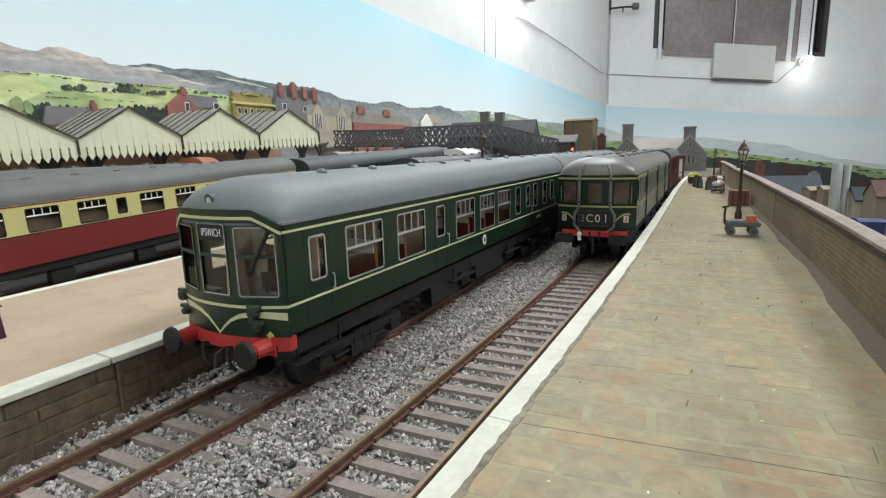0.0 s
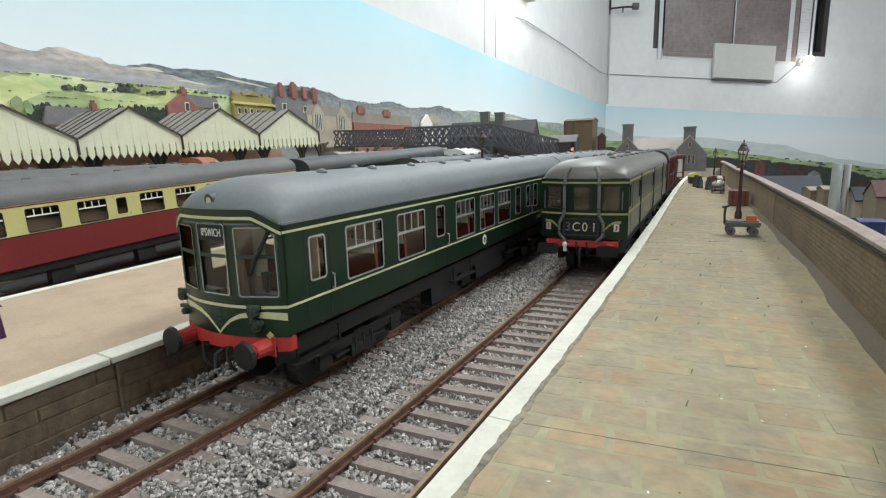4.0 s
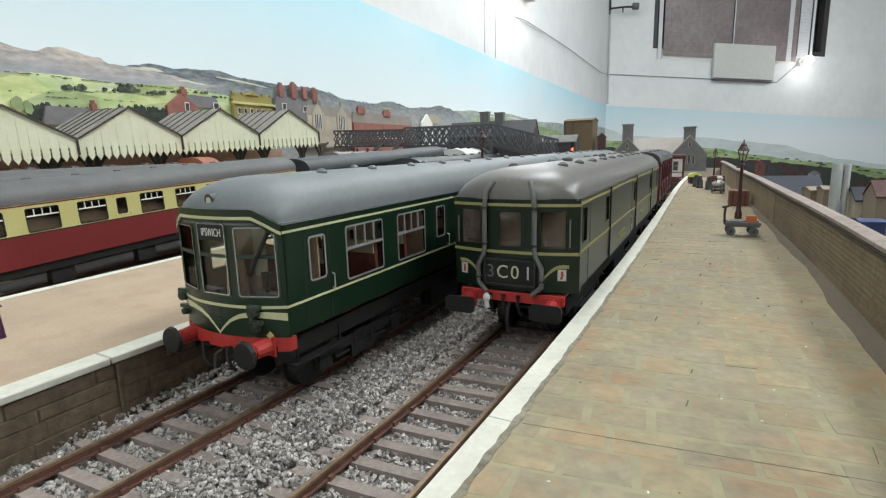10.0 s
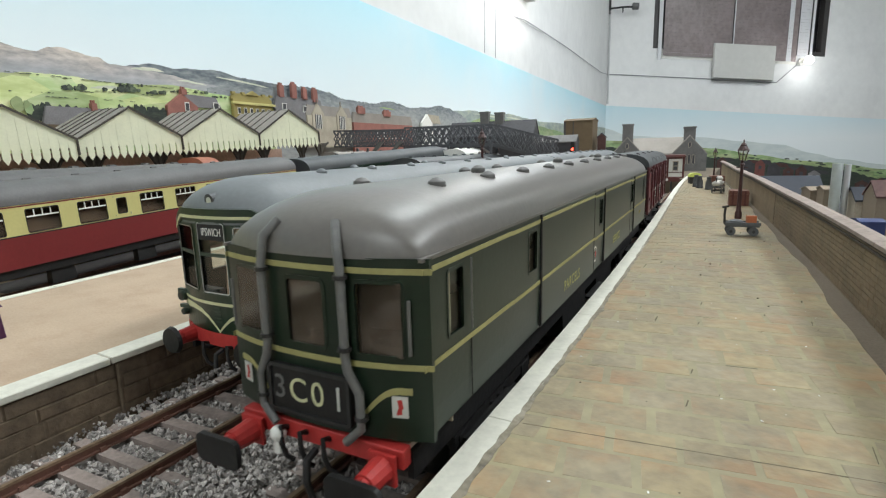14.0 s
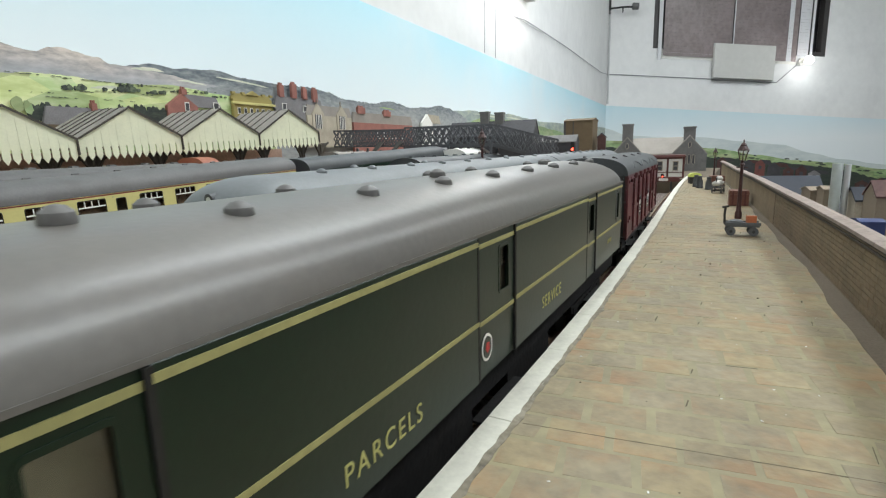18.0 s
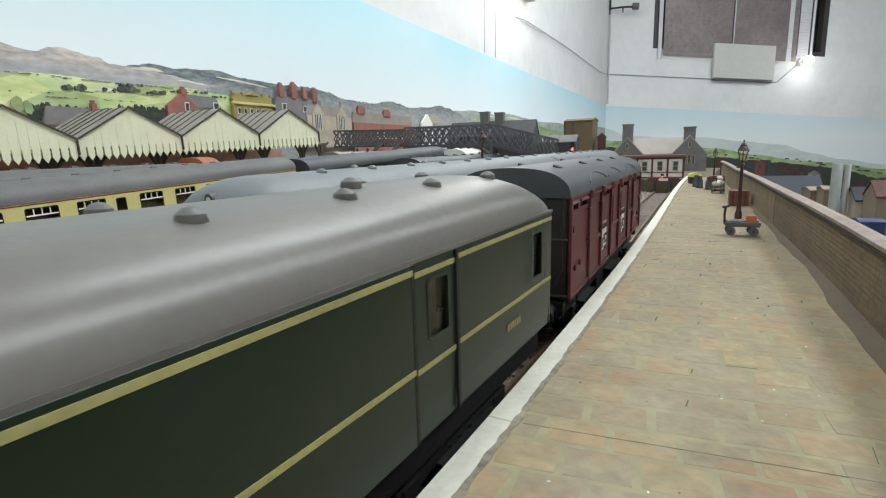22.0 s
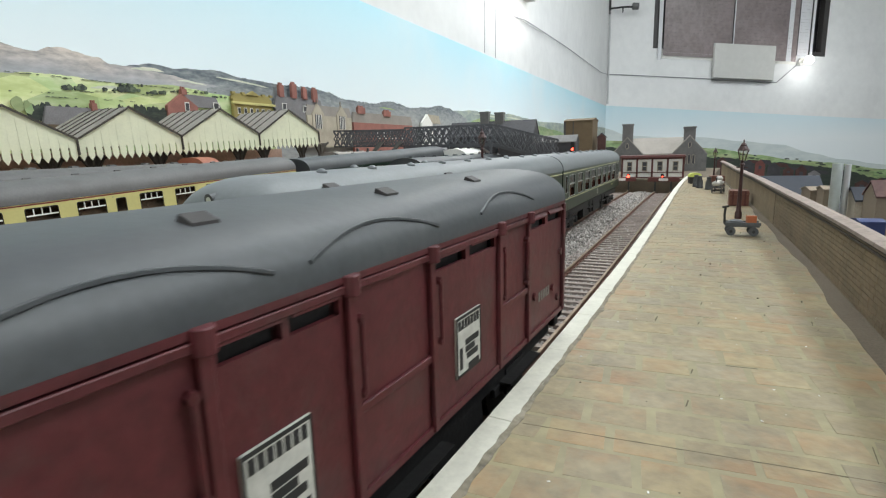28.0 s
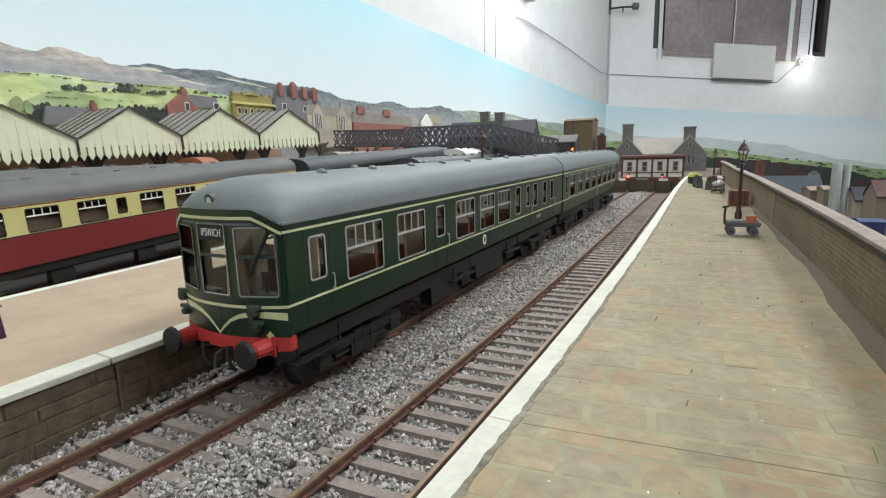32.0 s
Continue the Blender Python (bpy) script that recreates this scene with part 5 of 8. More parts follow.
    rod(bm, (-0.5, F + 1.2, 44.0), (-0.5, F + 3.5, 44.2), 1.35, 14)
    horn = part("roof_horn", bm, ROOF_DARK, t)
    bm = bmesh.new()
    rod(bm, (-0.5, F + 1.1, 44.0), (-0.5, F + 1.25, 44.0), 0.7, 10)
    part("horn_mouth", bm, SILVER, horn)
    # beam and buffers
    bm = bmesh.new()
    n = 16
    for i in range(n):
        u0, u1 = -16.0 + 32.0 * i / n, -16.0 + 32.0 * (i + 1) / n
        c = [(u0, 13.3), (u1, 13.3), (u1, 16.2), (u0, 16.2)]
        prism(bm, [front(u, v, 2.0) for u, v in c], [front(u, v, -0.1) for u, v in c])
    part("buffer_beam", bm, BUFFER_RED, t, "red buffer beam")
    buffers(t, F + 3.2, 11.2, 14.4, -1, face=3.0)
    hoses(t, F + 0.2, (-4.5, 3.0), 13.5)
    bm = bmesh.new()
    pipe_run(bm, [(0, F, 12.6), (0, F - 2.0, 12.2), (0, F - 2.4, 9.4)], 0.55, 6)
    part("coupling_hook", bm, IRON, t)
    Build.run = 1.0
    return t


W_T, W_B = 36.0, 23.7
first_windows = [(27.6, 44.8, W_B, W_T), (53.2, 70.2, W_B, W_T), (94.6, 111.6, W_B, W_T), (117.7, 133.2, W_B, W_T), (138.0, 153.5, W_B, W_T),
                 (161.5, 168.5, W_B + 1, W_T), (190.0, 196.5, W_B + 2, W_T), (207.5, 214.0, W_B + 1.5, W_T)]
first_doors = [(13.2, 19.0, 26.3, 35.6), (78.8, 84.8, 26.5, 35.8), (178.0, 183.5, 26.5, 35.8), (222.5, 228.5, 26.3, 35.8)]
lead = unit_car("diesel_unit_car", "glossy dark green diesel unit car with cream lining", first_windows, first_doors, 250.0, True)
trail_windows = [(18 + k * 26.0, 34 + k * 26.0, W_B, W_T) for k in range(8)]
trail = unit_car("diesel_unit_car", "dark green diesel unit trailer car behind the leading car", trail_windows, [(6.5, 12.0, 26.3, 35.8), (227, 233, 26.3, 35.8)], 244.0, False)


def stand_on(ob, front_y, length, offset):
    a, b = beside(front_y + length * 0.16, offset), beside(front_y + length * 0.84, offset)
    turn = math.degrees(math.atan2(b[1] - a[1], b[0] - a[0])) - 90
    ob.matrix_basis = pose((a[0] + b[0]) / 2 * MM, (a[1] + b[1]) / 2 * MM, 0, 0, 0, turn)


stand_on(lead, 70.4, 223.9, -44.6)
stand_on(trail, 298.2, 218.6, -44.6)


def loco_hauled_coach(name, label, length, upper, lower, roof_mat, windows, doors, run):
    """A coach seen from its right side; local y from 0 to length, near side at x = 0."""
    t = thing(name, label, "train", group="coaches at the far platform")
    foot, gut, top, wide = 15.0, 41.2, 50.5, 37.0
    Build.run = run
    holes = [(a, b, 29.2, 39.0) for a, b in windows] + [(a, b, 30.8, 38.3) for a, b in doors]
    bm = bmesh.new()
    holed(bm, 0, length, 28.4, gut, holes, lambda u, v, w: (-w, u, v), 0.7)
    part("upper_panel", bm, upper, t)
    bm = bmesh.new()
    holed(bm, 0, length, foot, 28.4, [], lambda u, v, w: (-w - 0.5 * max(0.0, (22 - v) / 7.0) ** 2, u, v), 0.7)
    part("lower_panel", bm, lower, t)
    bm = bmesh.new()
    box(bm, -wide, -wide + 0.7, 0, length, foot, gut)
    for y in (0, length - 0.7):
        box(bm, -wide + 0.7, -0.7, y, y + 0.7, foot, gut)
    part("far_side", bm, lower, t)
    for z, m in ((28.4, DARK), (40.6, lower)):
        bm = bmesh.new()
        box(bm, 0, 0.1, 0, length, z - 0.25, z + 0.25)
        part("lining", bm, m, t)
    for a, b in windows:
        sliding_window(t, 1, 0.0, a, b, 29.2, 39.0, 3, WHITE, SMOKED, 0.32, BLACK)
    for a, b in doors:
        sliding_window(t, 1, 0.0, a, b, 30.8, 38.3, 0, DARK, SMOKED)
        for z in (39.2, 30.2):
            bm = bmesh.new()
            rod(bm, (0, a - 1.6, z), (0.6, a - 1.6, z), 0.35, 6)
            part("door_hinge", bm, PALE_LINE, t)
        bm = bmesh.new()
        rod(bm, (0.4, b + 1.8, 29.5), (0.4, b + 1.8, 31.0), 0.3, 6)
        part("door_handle", bm, PALE_LINE, t)
    bm = bmesh.new()
    prof = [(x - wide / 2, z) for x, z in roof_profile(wide / 2 + 0.3, gut, top, 18, 2.4)]
    prism(bm, [(x, -0.3, z) for x, z in prof], [(x, length + 0.3, z) for x, z in prof])
    part("roof", bm, roof_mat, t, smooth=True)
    for k in range(int(length / 26)):
        y = 10 + k * 26
        bm = bmesh.new()
        box(bm, -0.55 - wide / 2, 0.55 - wide / 2, y, y + 4, top - 0.3, top + 0.7, 0.2)
        part("roof_vent", bm, roof_mat, t)
    bm = bmesh.new()
    box(bm, -wide + 2, -2, 1, length - 1, 11.0, 15.0)
    part("solebar", bm, BLACK, t)
    for y in (length * 0.34, length * 0.5, length * 0.62):
        bm = bmesh.new()
        box(bm, -7, -3, y, y + 13, 4.5, 11, 0.3)
        part("equipment_box", bm, BLACK, t)
    for y in (length * 0.16, length * 0.84):
        bm = bmesh.new()
        for x in (-wide / 2 - 13, -wide / 2 + 13):
            box(bm, x - 0.8, x + 0.8, y - 21, y + 21, 5.5, 8.6, 0.2)
            for k in (-17, 17):
                box(bm, x - 1.1, x + 1.1, y + k - 2.8, y + k + 2.8, 4.0, 8.2, 0.2)
        for k in (-17, 17):
            rod(bm, (-wide / 2 - 10, y + k, 6.2), (-wide / 2 + 10, y + k, 6.2), 6.0, 14)
        part("bogie", bm, BLACK, t)
    bm = bmesh.new()
    box(bm, -wide + 2, -5, 3, length - 3, 29, 40)
    part("saloon", bm, INNER, t)
    Build.run = 1.0
    return t



cream_windows = [(c, c + 16.0) for c in (22.0, 48.0, 74.0, 100.0, 126.0, 164.0, 190.0, 216.0, 242.0, 268.0)]
coach = loco_hauled_coach("crimson_cream_coach", "crimson and cream passenger coach with a grey roof", 318.0, CREAM, CRIMSON, COACH_ROOF, cream_windows, [(148.5, 154.5), (6, 11), (292, 297)], 0.8783)
COACH_TURN, COACH_TILT = 8.49, 1.96
c7, s7 = math.cos(radians(90 + COACH_TURN)), math.sin(radians(90 + COACH_TURN))
coach.matrix_basis = Matrix.Translation(((-218.74 - c7 * 87.83) * MM, (106.3 - s7 * 87.83) * MM, (-6.25 - 2.9) * MZ)) @ pose(0, 0, 0, 0, 0, COACH_TURN) @ pose(0, 0, 0, COACH_TILT)
coach2 = loco_hauled_coach("green_coach", "dark green passenger coach with a dark grey roof", 262.0, GREEN, GREEN, ROOF_DARK, cream_windows[:8], [(148.5, 154.5)], 0.8908)
coach2.matrix_basis = coach.matrix_basis @ pose(0.008, 0.286, -0.002, 0, 0, -6.3)
bm = bmesh.new()
for x in (-27.2, -9.8):
    box(bm, x - 0.45, x + 0.45, -200, 640, -1.9, 0.0)
far_rails = part("track_siding", bm, RAIL)
far_rails.matrix_basis = coach.matrix_basis.copy()
tagged(far_rails, "rusty rails under the crimson coach", "railway track", kind="structure")
# bed coloured near black in place of the shade under the coach
bm = bmesh.new()
box(bm, -60, 30, -200, 640, -14, -1.9)
bed = part("siding_bed", bm, SHADED_BED)
bed.matrix_basis = coach.matrix_basis.copy()
tagged(bed, "siding bed coloured dark for the shade under the coach", "ballast", kind="structure")


# ---- printed scenery on the walls ----
def print_sheet(name, low, high, z0, z1, cloud=0.25):
    """A printed sky that pales towards the land."""
    m = bpy.data.materials.new(name)
    m.use_nodes = True
    nd, ln = m.node_tree.nodes, m.node_tree.links
    b = nd["Principled BSDF"]
    b.inputs["Roughness"].default_value = 0.45
    co = nd.new("ShaderNodeTexCoord")
    sep = nd.new("ShaderNodeSeparateXYZ")
    ln.new(co.outputs["Object"], sep.inputs[0])
    mr = nd.new("ShaderNodeMapRange")
    mr.inputs["From Min"].default_value, mr.inputs["From Max"].default_value = z0 * MM, z1 * MM
    ln.new(sep.outputs["Z"], mr.inputs["Value"])
    mix = nd.new("ShaderNodeMix")
    mix.data_type = "RGBA"
    ln.new(mr.outputs[0], mix.inputs["Factor"])
    mix.inputs[6].default_value, mix.inputs[7].default_value = (*low, 1), (*high, 1)
    no = nd.new("ShaderNodeTexNoise")
    no.inputs["Scale"].default_value = 3.2
    no.inputs["Detail"].default_value = 5
    ln.new(co.outputs["Object"], no.inputs["Vector"])
    m2 = nd.new("ShaderNodeMapRange")
    m2.inputs["From Min"].default_value, m2.inputs["From Max"].default_value = 0.5, 0.75
    m2.inputs["To Max"].default_value = cloud
    ln.new(no.outputs["Fac"], m2.inputs["Value"])
    mx = nd.new("ShaderNodeMix")
    mx.data_type = "RGBA"
    ln.new(m2.outputs[0], mx.inputs["Factor"])
    ln.new(mix.outputs[2], mx.inputs[6])
    mx.inputs[7].default_value = (0.85, 0.88, 0.88, 1)
    ln.new(mx.outputs[2], b.inputs["Base Color"])
    return m


def land_print(name, a, b, c, scale, patch=0.0, low=None, z0=0.0, z1=1.0):
    """Printed land: broad tones, fine mottling and, if wanted, a patchwork of fields."""
    m = bpy.data.materials.new(name)
    m.use_nodes = True
    nd, ln = m.node_tree.nodes, m.node_tree.links
    bs = nd["Principled BSDF"]
    bs.inputs["Roughness"].default_value = 0.55
    co = nd.new("ShaderNodeTexCoord")
    mp = nd.new("ShaderNodeMapping")
    mp.inputs["Scale"].default_value = (1, 1, 3.2)
    ln.new(co.outputs["Object"], mp.inputs["Vector"])
    no = nd.new("ShaderNodeTexNoise")
    no.inputs["Scale"].default_value = scale
    no.inputs["Detail"].default_value = 7
    no.inputs["Roughness"].default_value = 0.65
    ln.new(mp.outputs[0], no.inputs["Vector"])
    rp = nd.new("ShaderNodeValToRGB")
    rp.color_ramp.elements[0].position, rp.color_ramp.elements[1].position = 0.36, 0.66
    rp.color_ramp.elements[0].color, rp.color_ramp.elements[1].color = (*a, 1), (*b, 1)
    e = rp.color_ramp.elements.new(0.5)
    e.color = (*c, 1)
    ln.new(no.outputs["Fac"], rp.inputs["Fac"])
    out = rp.outputs[0]
    if patch:
        vo = nd.new("ShaderNodeTexVoronoi")
        vo.inputs["Scale"].default_value = patch
        ln.new(mp.outputs[0], vo.inputs["Vector"])
        hs = nd.new("ShaderNodeHueSaturation")
        sep = nd.new("ShaderNodeSeparateColor")
        ln.new(vo.outputs["Color"], sep.inputs[0])
        mr = nd.new("ShaderNodeMapRange")
        mr.inputs["To Min"].default_value, mr.inputs["To Max"].default_value = 0.8, 1.18
        ln.new(sep.outputs[0], mr.inputs["Value"])
        ln.new(mr.outputs[0], hs.inputs["Value"])
        m3 = nd.new("ShaderNodeMapRange")
        m3.inputs["To Min"].default_value, m3.inputs["To Max"].default_value = 0.475, 0.52
        ln.new(sep.outputs[1], m3.inputs["Value"])
        ln.new(m3.outputs[0], hs.inputs["Hue"])
        ln.new(out, hs.inputs["Color"])
        out = hs.outputs[0]
    if low:
        sep2 = nd.new("ShaderNodeSeparateXYZ")
        ln.new(co.outputs["Object"], sep2.inputs[0])
        n2 = nd.new("ShaderNodeTexNoise")
        n2.inputs["Scale"].default_value, n2.inputs["Detail"].default_value = 24.0, 6
        ln.new(mp.outputs[0], n2.inputs["Vector"])
        ad = nd.new("ShaderNodeMath")
        ad.operation, ad.inputs[1].default_value = "MULTIPLY_ADD", (z1 - z0) * MZ * 1.4
        ln.new(n2.outputs["Fac"], ad.inputs[0])
        ln.new(sep2.outputs["Z"], ad.inputs[2])
        m4 = nd.new("ShaderNodeMapRange")
        m4.inputs["From Min"].default_value, m4.inputs["From Max"].default_value = (z0 + (z1 - z0) * 0.5) * MZ, (z1 + (z1 - z0) * 0.9) * MZ
        ln.new(ad.outputs[0], m4.inputs["Value"])
        mx = nd.new("ShaderNodeMix")
        mx.data_type = "RGBA"
        ln.new(m4.outputs[0], mx.inputs["Factor"])
        mx.inputs[6].default_value = (*low, 1)
        ln.new(out, mx.inputs[7])
        mz = nd.new("ShaderNodeMix")
        mz.data_type, mz.blend_type = "RGBA", "OVERLAY"
        mz.inputs["Factor"].default_value = 0.5
        ln.new(mx.outputs[2], mz.inputs[6])
        ln.new(no.outputs["Fac"], mz.inputs[7])
        out = mz.outputs[2]
    ln.new(out, bs.inputs["Base Color"])
    return m


SKY_LEFT = print_sheet("printed_sky", (0.88, 0.94, 0.96), (0.5, 0.82, 0.93), 125, 300, 0.5)
SKY_END = print_sheet("painted_sky", (0.82, 0.86, 0.87), (0.53, 0.71, 0.77), 60, 290, 0.2)
HILL = land_print("printed_hills", (0.42, 0.38, 0.34), (0.7, 0.6, 0.52), (0.56, 0.49, 0.43), 60, 0.0, (0.4, 0.4, 0.42), 124, 136)
WOODED = land_print("printed_wooded_ridge", (0.13, 0.155, 0.18), (0.27, 0.29, 0.28), (0.19, 0.215, 0.23), 80, 0.0, (0.34, 0.35, 0.35), 112, 128)
MEADOW = land_print("printed_pale_meadow", (0.55, 0.58, 0.45), (0.78, 0.76, 0.64), (0.66, 0.68, 0.55), 40)
FAR_HILL = land_print("printed_far_hills", (0.26, 0.31, 0.3), (0.52, 0.55, 0.42), (0.36, 0.41, 0.37), 22)
TREE_FAR = land_print("printed_far_trees", (0.06, 0.085, 0.05), (0.17, 0.2, 0.12), (0.1, 0.13, 0.08), 200)
VILLA_BRICK = material("printed_dim_brick", (0.085, 0.04, 0.035), 0.8, vary=0.35, grain=300, patch=30)
VILLA_RED = material("printed_red_gable", (0.17, 0.06, 0.05), 0.8, vary=0.35, grain=300, patch=30)
VILLA_SLATE = material("printed_dim_slate", (0.055, 0.053, 0.058), 0.75, vary=0.35, grain=300, patch=30)
FIELD = land_print("printed_fields", (0.45, 0.56, 0.23), (0.68, 0.73, 0.43), (0.55, 0.66, 0.31), 30, 20)
FIELD_DIM = land_print("printed_far_fields", (0.19, 0.28, 0.12), (0.42, 0.48, 0.27), (0.3, 0.39, 0.18), 14, 12)
HAZE = land_print("printed_haze_hills", (0.52, 0.58, 0.58), (0.66, 0.7, 0.68), (0.59, 0.64, 0.63), 9)
TREE_PRINT = land_print("printed_trees", (0.02, 0.028, 0.024), (0.07, 0.09, 0.06), (0.035, 0.045, 0.035), 120)
BRICK = material("printed_red_brick", (0.3, 0.125, 0.1), 0.8, vary=0.25, grain=900, patch=90)
BRICK_BROWN = material("brown_brick", (0.14, 0.1, 0.058), 0.8, vary=0.2, grain=700, patch=60)
SLATE = material("printed_slate", (0.21, 0.2, 0.205), 0.75, vary=0.2, grain=900, patch=100)
OCHRE = material("ochre_render", (0.34, 0.28, 0.1), 0.75, vary=0.12, patch=60)
PALE_STONE = material("pale_stone", (0.42, 0.37, 0.29), 0.8, vary=0.2, patch=80)
GREY_STONE = material("grey_stone", (0.15, 0.145, 0.14), 0.85, vary=0.25, grain=600, patch=90, bump=0.4)
ROOF_PALE = material("pale_slate_roof", (0.3, 0.27, 0.24), 0.75, vary=0.15, patch=70, bump=0.2)
PRINT_DARK = material("printed_dark_glass", (0.05, 0.05, 0.055), 0.5, vary=0.2)
NAVY = material("blue_grey_sheet", (0.03, 0.034, 0.045), 0.85, vary=0.2, patch=20)
BLUE = material("bright_blue_paint", (0.018, 0.035, 0.12), 0.5, vary=0.15)
BEIGE = material("beige_card", (0.215, 0.168, 0.118), 0.8, vary=0.12, patch=30)
LEFT = lambda d, z, w=0.0: (*along(CORNER, LEFT_TURN, d * LEFT_RUN, w), z)


def sheet(name, put, points, w0, thick, mat, parent=None):
    """A flat cut-out on a wall."""
    bm = bmesh.new()
    if len(points) > 24:
        # a long ridge: upright strips from its outline down to its foot
        low, prev = points[-1][1], None
        for d, z in points[:-2]:
            row = [bm.verts.new(put(d, v, w)) for v, w in ((low, w0 + thick), (z, w0 + thick), (z, w0), (low, w0))]
            if prev:
                for i in range(4):
                    bm.faces.new((prev[i], prev[(i + 1) % 4], row[(i + 1) % 4], row[i]))
            else:
                bm.faces.new(row)
            prev = row
        bm.faces.new(prev)
    else:
        prism(bm, [put(d, z, w0) for d, z in points], [put(d, z, w0 + thick) for d, z in points])
        bmesh.ops.triangulate(bm, faces=[f for f in bm.faces if len(f.verts) > 4])
    return part(name, bm, mat, parent)


left_scene = thing("backscene_left", "printed landscape backscene of hills, fields and a pale blue sky", "backdrop", kind="structure")
sheet("sky", LEFT, [(-6300, -8), (0, -8), (0, 274), (-6300, 274)], 0, 2, SKY_LEFT, left_scene)


def ridge(line, low, rough, seed, step=14.0):
    """A hill outline drawn through a few heights, with an uneven edge, closed along the bottom."""
    rng = random.Random(seed)
    pts, d = [], line[0][0]
    while d < line[-1][0]:
        for (a, p), (b, q) in zip(line, line[1:]):
            if a <= d <= b:
                k = (d - a) / (b - a)
                k = k * k * (3 - 2 * k)
                pts.append((d, p + (q - p) * k + rng.uniform(-rough, rough)))
                break
        d += step * (1 if d < -2700 else 4)
    pts.append(line[-1])
    return pts + [(line[-1][0], low), (line[0][0], low)]


FELL = ((-4200, 132), (-3600, 139), (-3497, 137.5), (-3487, 135.3), (-3474, 134.6), (-3461, 139.0), (-3449, 140.7), (-3439, 138.9), (-3427, 136.9), (-3416, 136.8), (-3408, 133.1), (-3400, 132.6), (-3381, 133.0), (-3340, 130), (-3300, 126), (-3240, 123), (-3180, 118))
sheet("hills", LEFT, ridge(FELL, -8, 0.35, 2, 3), 3.7, 0.7, HILL, left_scene)
sheet("hills", LEFT, ridge(((-2640, 120), (-2585, 131.3), (-2400, 138.4), (-2265, 136.1), (-2104, 144.1), (-1910, 138.6), (-1757, 134.0), (-1427, 139), (-4, 150)), -8, 0.9, 5, 6), 2, 0.8, FAR_HILL, left_scene)
sheet("hills", LEFT, ridge(((-3410, 124), (-3380, 134.7), (-3360, 138.4), (-3334, 136.5), (-3308, 138.7), (-3271, 140.8), (-3235, 137.1), (-3180, 136), (-3120, 130)), -8, 0.35, 4, 4), 2.9, 0.7, WOODED, left_scene)
sheet("hills", LEFT, ridge(((-3290, 122), (-3235, 133.5), (-3180, 134.4), (-3095, 137.0), (-3053, 134.2), (-3016, 128), (-2949, 126.6), (-2921, 126.4), (-2861, 133.4), (-2828, 131.5), (-2782, 126.3), (-2705, 131.1), (-2632, 137.9), (-2585, 135.8), (-2534, 128.9), (-2470, 118)), -8, 0.9, 11, 3), 4.5, 0.7, WOODED, left_scene)
sheet("fields", LEFT, ridge(((-4200, 114), (-3500, 116.2), (-3483, 118.3), (-3450, 118.9), (-3414, 116.7), (-3384, 117.8), (-3337, 120.6), (-3315, 119.1), (-3275, 116.3), (-3180, 108)), -8, 0.25, 6, 4), 5.3, 0.7, FIELD, left_scene)
sheet("fields", LEFT, ridge(((-2500, 100), (-2380, 122), (-2101, 128), (-1800, 121), (-1500, 112), (-1200, 100)), -8, 1.4, 9, 6), 3.2, 0.8, FIELD_DIM, left_scene)


def tree_print(parent, put, d, z, wide, high, w, seed, mat=None):
    """One printed tree: a lumpy flat outline."""
    rng = random.Random(seed)
    pts = []
    for i in range(16):
        a = 2 * math.pi * i / 16
        k = rng.uniform(0.78, 1.12)
        pts.append((d + wide / 2 * math.cos(a) * k, z + high / 2 + high / 2 * math.sin(a) * k))
    sheet("printed_tree", put, pts, w, 0.8, mat or TREE_PRINT, parent)


rng = random.Random(14)
# dark hedgerow trees behind the canopies
n = 0
for d0, d1, foot_z, tall, count in ((-3486, -3468, 82, 15, 7), (-3463, -3436, 82, 15, 12), (-3436, -3416, 83, 12, 6), (-3406, -3378, 84, 16, 11), (-3374, -3338, 84, 16, 14)):
    for k in range(count):
        d = d0 + (d1 - d0) * (k + rng.uniform(0.2, 0.8)) / count
        tree_print(left_scene, LEFT, d, foot_z, rng.uniform(5, 10), tall * rng.uniform(0.75, 1.05), 7 + 0.1 * (n % 9), n)
        n += 1
for d, z, wide, high in ((-3496, 88, 10, 12), (-3488, 87, 8, 10), (-3424, 80, 9, 6)):
    tree_print(left_scene, LEFT, d, z, wide, high, 7.8, 40 + n, FIELD_DIM)
    n += 1
# copses and scattered trees in the fields
for d0, d1, z0, z1, small, large, count in ((-3456, -3437, 107.6, 108.6, 2.6, 5.2, 13), (-3425, -3406, 109.2, 110.4, 1.2, 3.2, 10), (-3404, -3378, 109.6, 111.2, 2.5, 6.0, 18), (-3402, -3376, 114.5, 116.5, 1.0, 2.6, 12),
                                            (-3372, -3345, 110.0, 111.5, 1.6, 4.0, 9), (-3352, -3290, 113.5, 116.0, 0.9, 2.8, 22), (-3330, -3262, 109.5, 113.5, 0.9, 2.6, 22), (-3500, -3460, 103.5, 104.5, 0.5, 1.0, 8)):
    for k in range(count):
        high = rng.uniform(small, large)
        d = rng.uniform(d0, d1)
        tree_print(left_scene, LEFT, d, z0 + (z1 - z0) * (d - d0) / (d1 - d0) - 0.4, high * rng.uniform(0.8, 1.7), high, 6.1 + 0.07 * (n % 12), 50 + n, TREE_FAR if n % 2 else TREE_PRINT)
        n += 1
